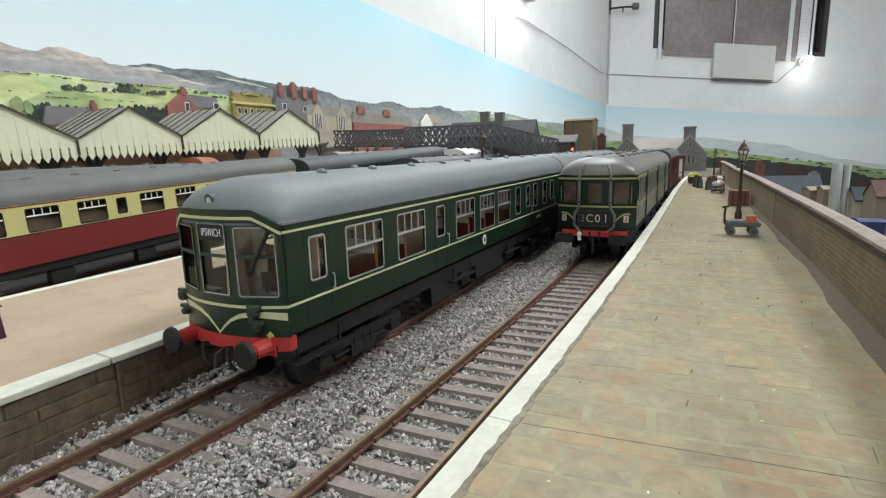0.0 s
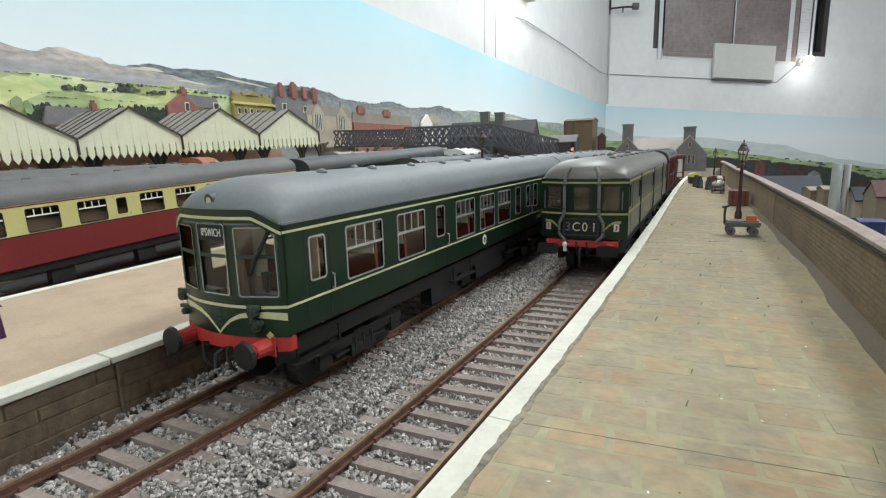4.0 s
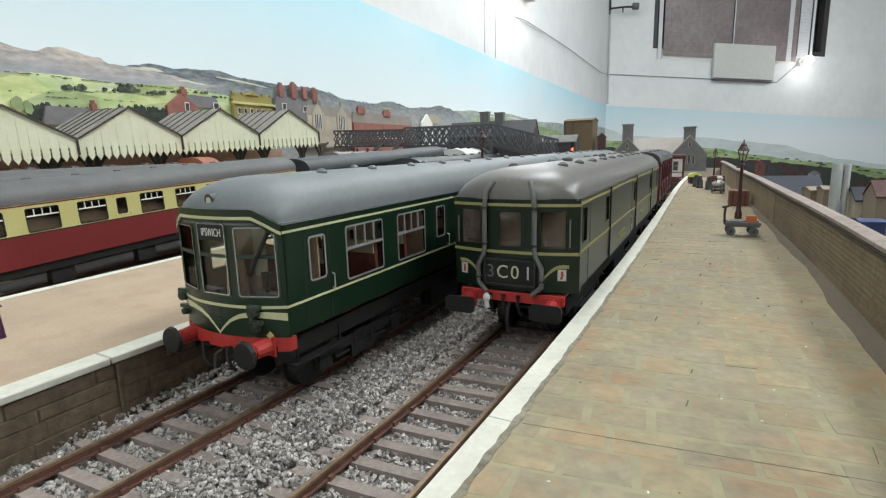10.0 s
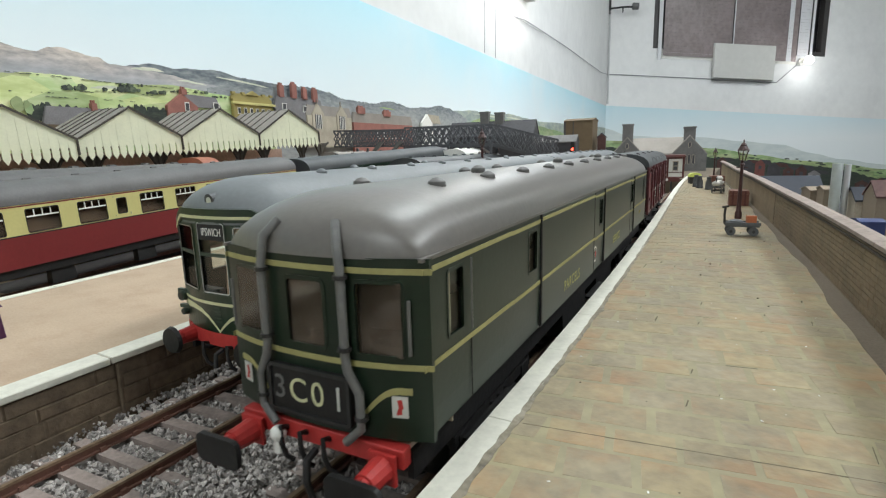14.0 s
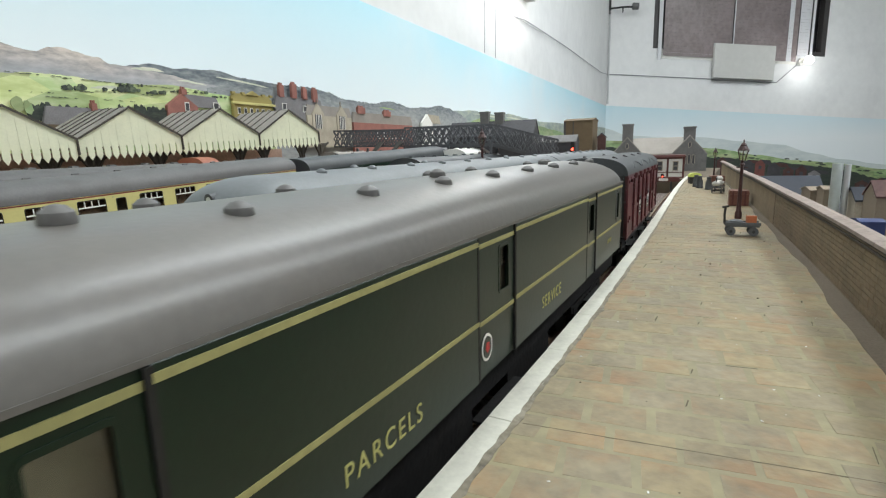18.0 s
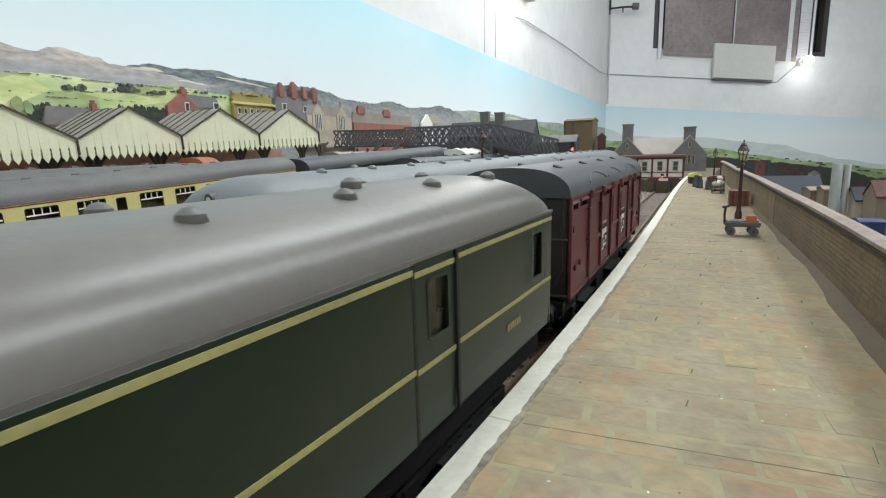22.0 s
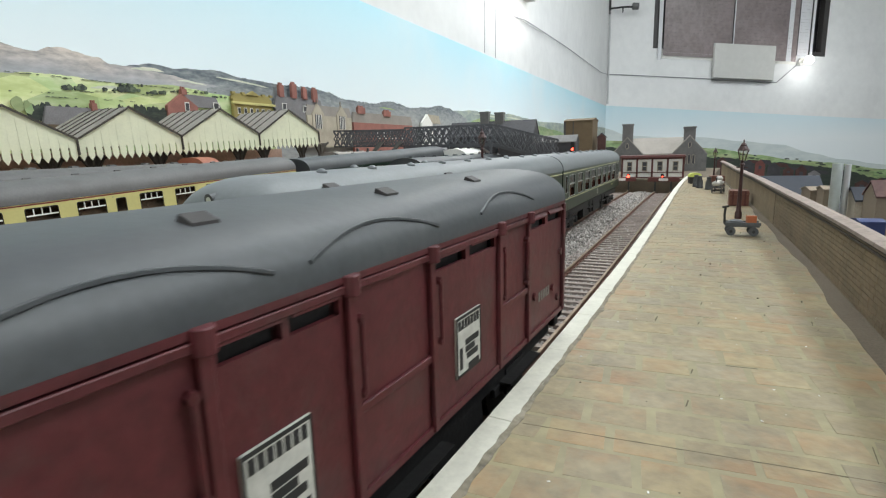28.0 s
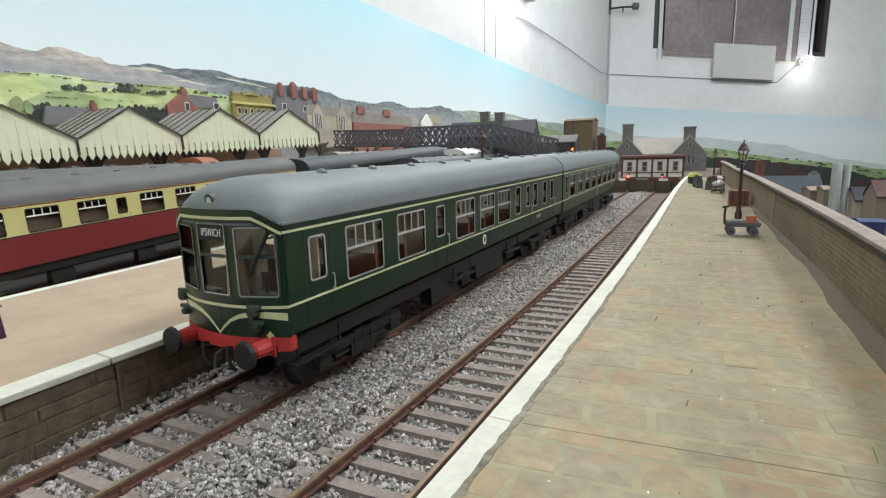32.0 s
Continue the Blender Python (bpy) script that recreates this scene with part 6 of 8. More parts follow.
# hedges between the fields
for d0, d1, z0, z1 in ((-3456, -3428, 106.9, 107.2), (-3424, -3360, 108.6, 109.0), (-3470, -3385, 101.0, 102.0), (-3500, -3400, 117.0, 116.6), (-3400, -3280, 117.0, 117.5)):
    d = d0
    while d < d1:
        k = (d - d0) / (d1 - d0)
        w = rng.uniform(1.5, 5.0)
        if rng.random() < 0.6:
            tree_print(left_scene, LEFT, d, z0 + (z1 - z0) * k + rng.gauss(0, 0.15), w, rng.uniform(0.35, 0.9), 6.0 + 0.07 * (n % 12), 300 + n, TREE_FAR)
        d += w
        n += 1
# pale meadows and clearings
for d0, d1, z0, z1, h, w, mat in ((-3384, -3346, 131.0, 131.5, 3.4, 4.42, MEADOW), (-3275, -3186, 133.6, 129.2, 2.2, 5.25, MEADOW), (-3430, -3398, 110.5, 112.5, 3.0, 6.0, MEADOW), (-3330, -3290, 126, 124, 2.0, 4.42, MEADOW),
                                  (-2900, -2840, 121, 120, 2.4, 5.25, FIELD_DIM), (-2420, -2200, 131, 128, 3.5, 4.1, MEADOW), (-2150, -1900, 133, 129, 4.0, 4.1, MEADOW)):
    pts = [(d0 + (d1 - d0) * i / 8, z0 + (z1 - z0) * i / 8 + rng.uniform(-0.25, 0.25)) for i in range(9)]
    top = [(d, z + h * math.sin(math.pi * (i + 0.6) / 9.2) * rng.uniform(0.8, 1.1)) for i, (d, z) in enumerate(pts)]
    sheet("meadow", LEFT, pts + top[::-1], w, 0.05, mat, left_scene)

# printed town along the left wall
def printed_house(name, label, d0, d1, z0, eave, ridge_z, wall_mat, roof_mat, gable=False, windows=(), chimneys=(), out=7.0):
    t = thing(name, label, "house", group="town on the backscene")
    if gable:
        m = (d0 + d1) / 2
        sheet("wall", LEFT, [(d0, z0), (d1, z0), (d1, eave), (m, ridge_z), (d0, eave)], out, 4, wall_mat, t)
        sheet("roof", LEFT, [(m, ridge_z), (m + (d1 - d0) * 1.2, ridge_z - 1), (d1 + (d1 - d0) * 0.9, eave), (d1, eave)], out, 3, roof_mat, t)
    else:
        sheet("wall", LEFT, [(d0, z0), (d1, z0), (d1, eave), (d0, eave)], out, 4, wall_mat, t)
        sheet("roof", LEFT, [(d0 - 2, eave), (d1 + 2, eave), (d1 - 4, ridge_z), (d0 + 3, ridge_z)], out, 3, roof_mat, t)
    for d, z, w, h in windows:
        win = sheet("window", LEFT, [(d, z), (d + w, z), (d + w, z + h), (d, z + h)], out + 4, 0.5, WHITE, t)
        sheet("pane", LEFT, [(d + w * 0.15, z + h * 0.1), (d + w * 0.85, z + h * 0.1), (d + w * 0.85, z + h * 0.9), (d + w * 0.15, z + h * 0.9)], out + 4.5, 0.3, PRINT_DARK, win)
    for d, z, w, h in chimneys:
        c = sheet("chimney", LEFT, [(d, z), (d + w, z), (d + w, z + h), (d, z + h)], out + 1, 4, BRICK, t)
        for k in (0.15, 0.6):
            sheet("chimney_pot", LEFT, [(d + w * k, z + h), (d + w * (k + 0.25), z + h), (d + w * (k + 0.25), z + h + 2.5), (d + w * k, z + h + 2.5)], out + 1.5, 2, BRICK, c)
    return t


printed_house("slate_cottage", "low slate-roofed cottage printed behind the canopies", -3478, -3412, 60, 80, 94, BRICK_BROWN, SLATE, chimneys=((-3436, 90, 5, 8),), out=8)
printed_house("brick_house", "red brick gabled house with a grey slate roof", -3352, -3312, 70, 101, 113, BRICK, SLATE, True, ((-3330, 96, 6, 9), (-3290, 99, 9, 8)), ((-3333, 112, 7, 5),))
ochre_hall = printed_house("ochre_hall", "ochre rendered hall with a heavy cornice", -3258, -3190, 70, 113, 119, OCHRE, OCHRE, False, [(-3252 + k * 10.5, 97, 5, 7) for k in range(6)])
printed_house("chimney_house", "grey house with four tall red brick chimneys", -3184, -3080, 70, 106, 121, SLATE, SLATE, False, ((-3172, 105, 9, 8), (-3128, 104, 9, 8)), ((-3176, 120, 9, 14), (-3150, 120, 10, 17), (-3126, 120, 9, 13), (-3103, 118, 10, 16)), 9)
stone_house = printed_house("stone_house", "pale stone house with pointed dormers", -3122, -3008, 60, 101, 114, PALE_STONE, ROOF_PALE, False, (), (), 11)
printed_house("long_brick_shed", "long red brick building with a pale roof", -3004, -2794, 40, 95, 110, BRICK, ROOF_PALE, False, [(-2930 + k * 22, 72, 10, 12) for k in range(5)], ((-2990, 108, 22, 9), (-2905, 107, 24, 8)), 12)
printed_house("white_gabled_house", "white gabled house among dark trees", -2745, -2695, 60, 102, 118, WHITE, PALE_STONE, True, (), (), 10)

# pointed dormers on the stone house, pediment and cornice on the hall
for d in (-3097, -3036):
    dormer = sheet("dormer", LEFT, [(d - 14, 80), (d + 14, 80), (d + 14, 103), (d, 116), (d - 14, 103)], 12, 4, PALE_STONE, stone_house)
    sheet("finial", LEFT, [(d - 0.8, 116), (d + 0.8, 116), (d + 0.5, 122), (d - 0.5, 122)], 13, 2, ROOF_PALE, dormer)
    sheet("dormer_pane", LEFT, [(d - 8, 84), (d + 8, 84), (d + 8, 102), (d - 8, 102)], 16, 0.4, PRINT_DARK, dormer)
    for q in (-5.5, -1.0, 2.5, 7.0):
        sheet("glazing_bar", LEFT, [(d + q - 1, 84), (d + q, 84), (d + q, 102), (d + q - 1, 102)], 16.4, 0.3, WHITE, dormer)
sheet("cornice", LEFT, [(-3262, 107.5), (-3186, 107.5), (-3186, 110), (-3262, 110)], 11, 3, CREAM, ochre_hall)
sheet("pediment", LEFT, [(-3236, 118), (-3212, 118), (-3224, 123)], 9, 3, OCHRE, ochre_hall)
for d in (-3258, -3242, -3206, -3192):
    sheet("parapet_block", LEFT, [(d, 118), (d + 5, 118), (d + 5, 120.5), (d, 120.5)], 8, 3, OCHRE, ochre_hall)

# end wall: painted sky and town
end_scene = thing("backscene_end", "painted sky with hazy hills, green fields and red-roofed houses", "backdrop", kind="structure")
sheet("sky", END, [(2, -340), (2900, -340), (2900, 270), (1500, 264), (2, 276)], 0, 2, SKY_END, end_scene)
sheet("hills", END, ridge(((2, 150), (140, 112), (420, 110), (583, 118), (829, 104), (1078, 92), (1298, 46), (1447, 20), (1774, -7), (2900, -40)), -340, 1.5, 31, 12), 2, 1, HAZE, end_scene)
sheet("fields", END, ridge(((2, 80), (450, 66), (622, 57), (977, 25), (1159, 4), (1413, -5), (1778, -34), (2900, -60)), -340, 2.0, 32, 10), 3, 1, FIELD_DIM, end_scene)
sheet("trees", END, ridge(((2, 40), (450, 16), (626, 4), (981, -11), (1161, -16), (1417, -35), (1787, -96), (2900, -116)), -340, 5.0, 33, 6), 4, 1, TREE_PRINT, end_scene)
for k in range(26):
    d = 500 + 1250 * rng.random()
    tree_print(end_scene, END, d, 44 - (d - 500) * 0.066 + rng.uniform(-34, 8), rng.uniform(16, 50), rng.uniform(5, 11), 5 + 0.1 * (k % 9), 200 + k)
for d, z, w, h, mat in ((690, -40, 60, 45, VILLA_BRICK), (850, -52, 70, 48, VILLA_SLATE), (930, -62, 62, 62, VILLA_RED), (1010, -70, 80, 52, VILLA_SLATE), (1110, -80, 66, 40, VILLA_BRICK), (1190, -92, 70, 66, VILLA_BRICK), (1270, -100, 80, 46, SLATE), (1580, -150, 90, 45, VILLA_BRICK), (1690, -165, 110, 80, VILLA_BRICK)):
    t = thing("printed_villa", "red-roofed town house printed on the end wall", "house", group="town on the end wall")
    sheet("wall", END, [(d, z - 60), (d + w, z - 60), (d + w, z + h * 0.55), (d + w / 2, z + h), (d, z + h * 0.55)], 6, 2, mat, t)
    sheet("roof", END, [(d + w / 2, z + h), (d + w * 1.5, z + h * 0.95), (d + w * 1.7, z + h * 0.5), (d + w, z + h * 0.55)], 6, 1.5, VILLA_BRICK if mat is VILLA_SLATE else VILLA_SLATE, t)
    sheet("window", END, [(d + w * 0.35, z + 4), (d + w * 0.65, z + 4), (d + w * 0.65, z + h * 0.4), (d + w * 0.35, z + h * 0.4)], 8, 0.5, PRINT_DARK, t)

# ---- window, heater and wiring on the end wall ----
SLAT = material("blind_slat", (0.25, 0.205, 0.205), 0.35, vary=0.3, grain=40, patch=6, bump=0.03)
SLAT_LIT = material("lit_slat_and_pale_edge", (0.7, 0.7, 0.72), 0.3, vary=0.05)
FRAME_DARK = material("dark_window_frame", (0.05, 0.045, 0.045), 0.5, vary=0.2, grain=100, patch=10)
window = thing("window_1", "wide window closed by a mauve-grey slatted blind", "window", kind="structure")
bm = bmesh.new()
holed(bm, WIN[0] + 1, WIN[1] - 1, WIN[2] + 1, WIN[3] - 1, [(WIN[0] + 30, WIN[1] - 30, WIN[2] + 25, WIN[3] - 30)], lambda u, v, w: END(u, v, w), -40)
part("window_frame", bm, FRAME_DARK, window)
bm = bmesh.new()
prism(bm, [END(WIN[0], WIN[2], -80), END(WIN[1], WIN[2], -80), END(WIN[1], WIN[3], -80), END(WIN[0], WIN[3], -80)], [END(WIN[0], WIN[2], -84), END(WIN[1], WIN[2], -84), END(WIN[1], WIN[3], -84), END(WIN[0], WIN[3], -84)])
part("pane", bm, PRINT_DARK, window)
z = 566.0
k = 0
while z < 1320:
    # SLAT_LIT columns put upright reflections on the blind into the slat colour
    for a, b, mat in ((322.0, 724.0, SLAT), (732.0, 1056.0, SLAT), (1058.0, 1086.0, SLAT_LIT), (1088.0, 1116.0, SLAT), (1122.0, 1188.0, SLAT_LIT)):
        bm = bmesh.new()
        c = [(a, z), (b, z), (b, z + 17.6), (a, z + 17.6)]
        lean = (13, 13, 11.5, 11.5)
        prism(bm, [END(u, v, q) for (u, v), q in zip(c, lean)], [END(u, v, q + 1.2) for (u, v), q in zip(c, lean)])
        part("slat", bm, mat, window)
    z += 18.0
    k += 1
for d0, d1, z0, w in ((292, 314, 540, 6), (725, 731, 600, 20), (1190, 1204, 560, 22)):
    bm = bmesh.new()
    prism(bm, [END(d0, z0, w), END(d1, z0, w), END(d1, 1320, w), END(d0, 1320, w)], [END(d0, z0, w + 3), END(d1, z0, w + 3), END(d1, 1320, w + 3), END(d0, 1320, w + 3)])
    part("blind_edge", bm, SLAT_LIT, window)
bm = bmesh.new()
prism(bm, [END(318, 552, 1), END(1190, 552, 1), END(1190, 600, 1), END(318, 600, 1)], [END(318, 552, 5), END(1190, 552, 5), END(1190, 600, 5), END(318, 600, 5)])
part("window_sill", bm, WHITE, window)

HEATER = material("off_white_enamel", (0.62, 0.61, 0.58), 0.5, vary=0.06, grain=40, patch=4)
heater = thing("wall_heater", "flat white wall panel under the window", "panel heater")
bm = bmesh.new()
prism(bm, [END(616, 452, 12), END(984, 452, 12), END(984, 646, 12), END(616, 646, 12)], [END(618, 454, 30), END(982, 454, 30), END(982, 644, 30), END(618, 644, 30)])
part("heater_casing", bm, HEATER, heater, bevel=2.0)
bm = bmesh.new()
prism(bm, [END(624, 442, 0), END(976, 442, 0), END(976, 448, 0), END(624, 448, 0)], [END(624, 442, 24), END(976, 442, 24), END(976, 448, 24), END(624, 448, 24)])
part("heater_bracket", bm, PIPE_GREY, heater)

CABLE = material("grey_cable", (0.3, 0.3, 0.31), 0.6)
PIPE_WHITE = material("painted_conduit", (0.5, 0.5, 0.5), 0.5, vary=0.15, grain=40, patch=6)
cable = thing("wall_cable", "thin grey cable clipped along the walls", "cable")
bm = bmesh.new()
pipe_run(bm, [END(0, 450, 5), END(500, 450, 5), END(1020, 448, 5), END(1143, 560, 5)], 2.4, 6)
part("cable_run", bm, CABLE, cable)
bm = bmesh.new()
pipe_run(bm, [LEFT(-2050, 405, 5), LEFT(-1933, 415, 5), LEFT(-1300, 428, 5), LEFT(-258, 434, 5), LEFT(-5, 450, 5)], 1.5, 6)
part("cable_run", bm, CABLE, cable)
bm = bmesh.new()
pipe_run(bm, [LEFT(-2150, 400, 5), LEFT(-1950, 408, 5), LEFT(-1700, 415, 5)], 0.8, 5)
part("cable_run", bm, CABLE, cable)
for d in (-2330, -2240):
    bm = bmesh.new()
    pipe_run(bm, [LEFT(d, 276, 4), LEFT(d + 4, 340, 4), LEFT(d + 1, 560, 4)], 0.9, 5)
    part("hanging_wire", bm, CABLE, cable)

bm = bmesh.new()
rod(bm, END(9, 285, 7), END(9, 790, 7), 5.5, 8)
part("conduit", bm, PIPE_WHITE, cable, "white painted conduit in the corner")

lamp = thing("wall_spot_lamp", "small round white wall lamp, switched on", "lamp")
bm = bmesh.new()
rod(bm, END(1146, 567, 0), END(1146, 567, 30), 20, 20)
rod(bm, END(1146, 567, 30), END(1146, 566, 60), 12, 16)
part("lamp_base", bm, WHITE, lamp)
bm = bmesh.new()
bmesh.ops.create_uvsphere(bm, u_segments=20, v_segments=12, radius=24, matrix=Matrix.Translation(END(1146, 566, 85)))
part("bulb", bm, LAMP_GLOW, lamp, "glowing round bulb", smooth=True)
bracket = thing("wall_bracket", "old iron bracket high in the corner", "bracket")
bm = bmesh.new()
pipe_run(bm, [END(8, 800, 10), END(70, 800, 60), END(120, 800, 70)], 5, 6)
rod(bm, END(60, 800, 60), END(60, 770, 60), 3.5, 6)
part("arm", bm, IRON, bracket)
bm = bmesh.new()
rod(bm, END(110, 804, 66), END(142, 804, 72), 18, 12)
part("insulator", bm, PIPE_GREY, bracket)
bm = bmesh.new()
prism(bm, [END(3, 770, 2), END(12, 770, 2), END(12, 860, 2), END(3, 860, 2)], [END(3, 770, 12), END(12, 770, 12), END(12, 860, 12), END(3, 860, 12)])
part("back_plate", bm, IRON, bracket)
flood = thing("wall_flood_lamp", "bright strip lamp on the wall above the sky", "lamp")
bm = bmesh.new()
prism(bm, [LEFT(-2420, 470, 0), LEFT(-1900, 470, 0), LEFT(-1900, 510, 0), LEFT(-2420, 510, 0)], [LEFT(-2420, 470, 30), LEFT(-1900, 470, 30), LEFT(-1900, 510, 30), LEFT(-2420, 510, 30)])
part("lamp_body", bm, WHITE, flood)
bm = bmesh.new()
rod(bm, LEFT(-2410, 488, 52), LEFT(-1910, 488, 52), 13, 14)
part("tube", bm, LAMP_GLOW, flood, "glowing tube")

# ---- ridge-and-furrow canopy over the far platform ----
PITCH, PEAK, VALLEY, DEEP = 75.57, 34.5, 13.75, 70.0
canopy = thing("platform_canopy", "cream ridge-and-furrow station canopy with a pointed valance", "canopy")
canopy.matrix_basis = Matrix.Translation((-0.345, 0.1528, 0.05208)) @ pose(0, 0, 0, 0, 0, -2.22) @ pose(0, 0, 0, 1.97)


def canopy_top(u):
    k = abs((u / PITCH + 0.5) % 1.0 - 0.5) * 2
    return PEAK + (VALLEY - PEAK) * k


rng = random.Random(17)
first, last = -1.5 * PITCH, 3.5 * PITCH
n = 14 * 5
for i in range(n):
    a, b = first + (last - first) * i / n, first + (last - first) * (i + 1) / n
    g = 0.55
    m = (a + b) / 2
    o = rng.uniform(0, 0.12)
    ring = [(a + g, 3.4), (m, 0.0), (b - g, 3.4), (b - g, 8.6), (b - 0.03, 9.2), (b - 0.03, canopy_top(b - 0.03)), (a + 0.03, canopy_top(a + 0.03)), (a + 0.03, 9.2), (a + g, 8.6)]
    bm = bmesh.new()
    prism(bm, [(o, u, v) for u, v in ring], [(-0.9, u, v) for u, v in ring])
    part("valance_board", bm, CANOPY_CREAM, canopy)
for k in range(-1, 4):
    c = k * PITCH
    for s in (-1, 1):
        e = c + s * PITCH / 2
        bm = bmesh.new()
        ring = [(c, PEAK), (e, VALLEY), (e, VALLEY + 1.0), (c, PEAK + 1.0)]
        prism(bm, [(1.2, u, v) for u, v in ring], [(-DEEP, u, v) for u, v in ring])
        sheet_part = part("roof_sheet", bm, CANOPY_ROOF, canopy)
        bm = bmesh.new()
        ring = [(c, PEAK - 0.1), (e, VALLEY - 0.1), (e, VALLEY + 1.25), (c, PEAK + 1.25)]
        prism(bm, [(1.3, u, v) for u, v in ring], [(2.0, u, v) for u, v in ring])
        part("barge_board", bm, CANOPY_IRON, canopy)
        for q in range(1, 6):
            x = -DEEP * q / 6
            bm = bmesh.new()
            rod(bm, (x, c, PEAK + 1.2), (x, e, VALLEY + 1.2), 0.55, 4)
            part("glazing_bar", bm, CANOPY_IRON, canopy)
    bm = bmesh.new()
    rod(bm, (1.0, c + PITCH / 2, 4.0), (1.0, c + PITCH / 2, VALLEY), 0.8, 6)
    part("down_pipe", bm, CANOPY_IRON, canopy)
    for u in (c + PITCH * 0.32, c + PITCH * 0.68):
        bm = bmesh.new()
        rod(bm, (-12, u, -58), (-12, u, 2), 1.6, 10)
        col = part("column", bm, CANOPY_IRON, canopy)
        for s in (-1, 1):
            bm = bmesh.new()
            pts = [(-12, u + s * 1.5, -13 + 0.0), (-12, u + s * 3.0, -6), (-12, u + s * 7.0, 0.5), (-12, u + s * 12.0, 3.2)]
            pipe_run(bm, pts, 1.2, 6)
            ring = [(u + s * 1.2, -8), (u + s * 5.0, -1.0), (u + s * 9.0, 3.0), (u + s * 1.2, 3.0)]
            prism(bm, [(-12.4, a, b) for a, b in ring], [(-11.6, a, b) for a, b in ring])
            part("bracket", bm, CANOPY_IRON, col)

# platform and brick building under the canopy
bm = bmesh.new()
box(bm, -442, -312, -11, 509, -8, 2)
tagged(part("platform_far", bm, TAN), "tan surfaced platform under the canopy", "platform", kind="structure")
building = thing("station_building", "long red brick station building under the canopy", "station building")
bm = bmesh.new()
box(bm, -438, -405, 9.6, 431, 2, 58)
part("wall", bm, material("station_brick", (0.42, 0.27, 0.21), 0.85, vary=0.3, grain=500, patch=40), building)
for k in range(14):
    y = 22.5 + k * 29.6
    bm = bmesh.new()
    ring = rounded(y, y + 12.5, 18, 48, 6)
    prism(bm, [(-404.9, u, v) for u, v in ring], [(-404.0, u, v) for u, v in ring])
    win = part("window", bm, WHITE if k % 2 else PALE_STONE, building)
    ring = rounded(y + 1.8, y + 10.7, 20, 46, 4)
    bm = bmesh.new()
    prism(bm, [(-404.0, u, v) for u, v in ring], [(-403.6, u, v) for u, v in ring])
    part("pane", bm, PRINT_DARK, win)


def distant_vehicle(name, label, x, y, turn, length, z, body, top_mat, tall=47.0):
    t = thing(name, label, "train", (x, y, z), turn, group="vehicles in the far yard")
    bm = bmesh.new()
    box(bm, -16.5, 16.5, 0, length, 13, tall - 9)
    part("body", bm, body, t)
    bm = bmesh.new()
    prof = roof_profile(17.2, tall - 9, tall, 14, 2.3)
    prism(bm, [(a, -0.3, b) for a, b in prof], [(a, length + 0.3, b) for a, b in prof])
    part("roof", bm, top_mat, t, smooth=True)
    for q in range(int(length / 24)):
        bm = bmesh.new()
        box(bm, -2.2, 2.2, 10 + q * 24, 15 + q * 24, tall - 0.4, tall + 1.0, 0.5)
        part("roof_vent", bm, top_mat, t)
    bm = bmesh.new()
    box(bm, -14, 14, 3, length - 3, 2.5, 13)
    part("underframe", bm, BLACK, t)


distant_vehicle("grey_roofed_coach", "grey-roofed coach standing at the canopy platform", -297, 107.1, 6.81, 167, -3.0, CRIMSON, COACH_ROOF, 51)
distant_vehicle("orange_wagon", "bright orange wagon beyond the coach roofs", -318, 254.4, 3.4, 15, 0, material("orange_paint", (0.35, 0.07, 0.035), 0.5, vary=0.1), material("orange_roof", (0.3, 0.09, 0.045), 0.5, vary=0.1), 52)
distant_vehicle("dark_green_coach", "dark grey-roofed coach in the far siding", -205, 382.5, 4.5, 221, -3.5, GREEN, ROOF_DARK, 50)
distant_vehicle("white_roofed_van", "white-roofed van in the far siding", -238, 529.8, 4.5, 80, -1.0, PALE_STONE, WHITE, 54)
distant_vehicle("pale_roofed_van", "pale-roofed van beyond the canopy end", -330, 426.4, 4.5, 88, -1.0, PALE_STONE, ROOF_PALE, 54)

# ---- lattice footbridge ----
bridge = thing("lattice_footbridge", "grey iron lattice footbridge over the far tracks", "footbridge")
BY = 700.0


def aslant(old, place):
    """Moves what was drawn round one spot to its place, turned to fit the camera's view."""
    return Matrix.Translation((place[0] * MM, place[1] * MM, 0)) @ pose(0, 0, 0, 0, 0, DRIFT_TURN) @ Matrix.Translation((-old[0] * MM, -old[1] * MM, 0))


bridge.matrix_basis = aslant((-290, 700), (-290, 575.7))


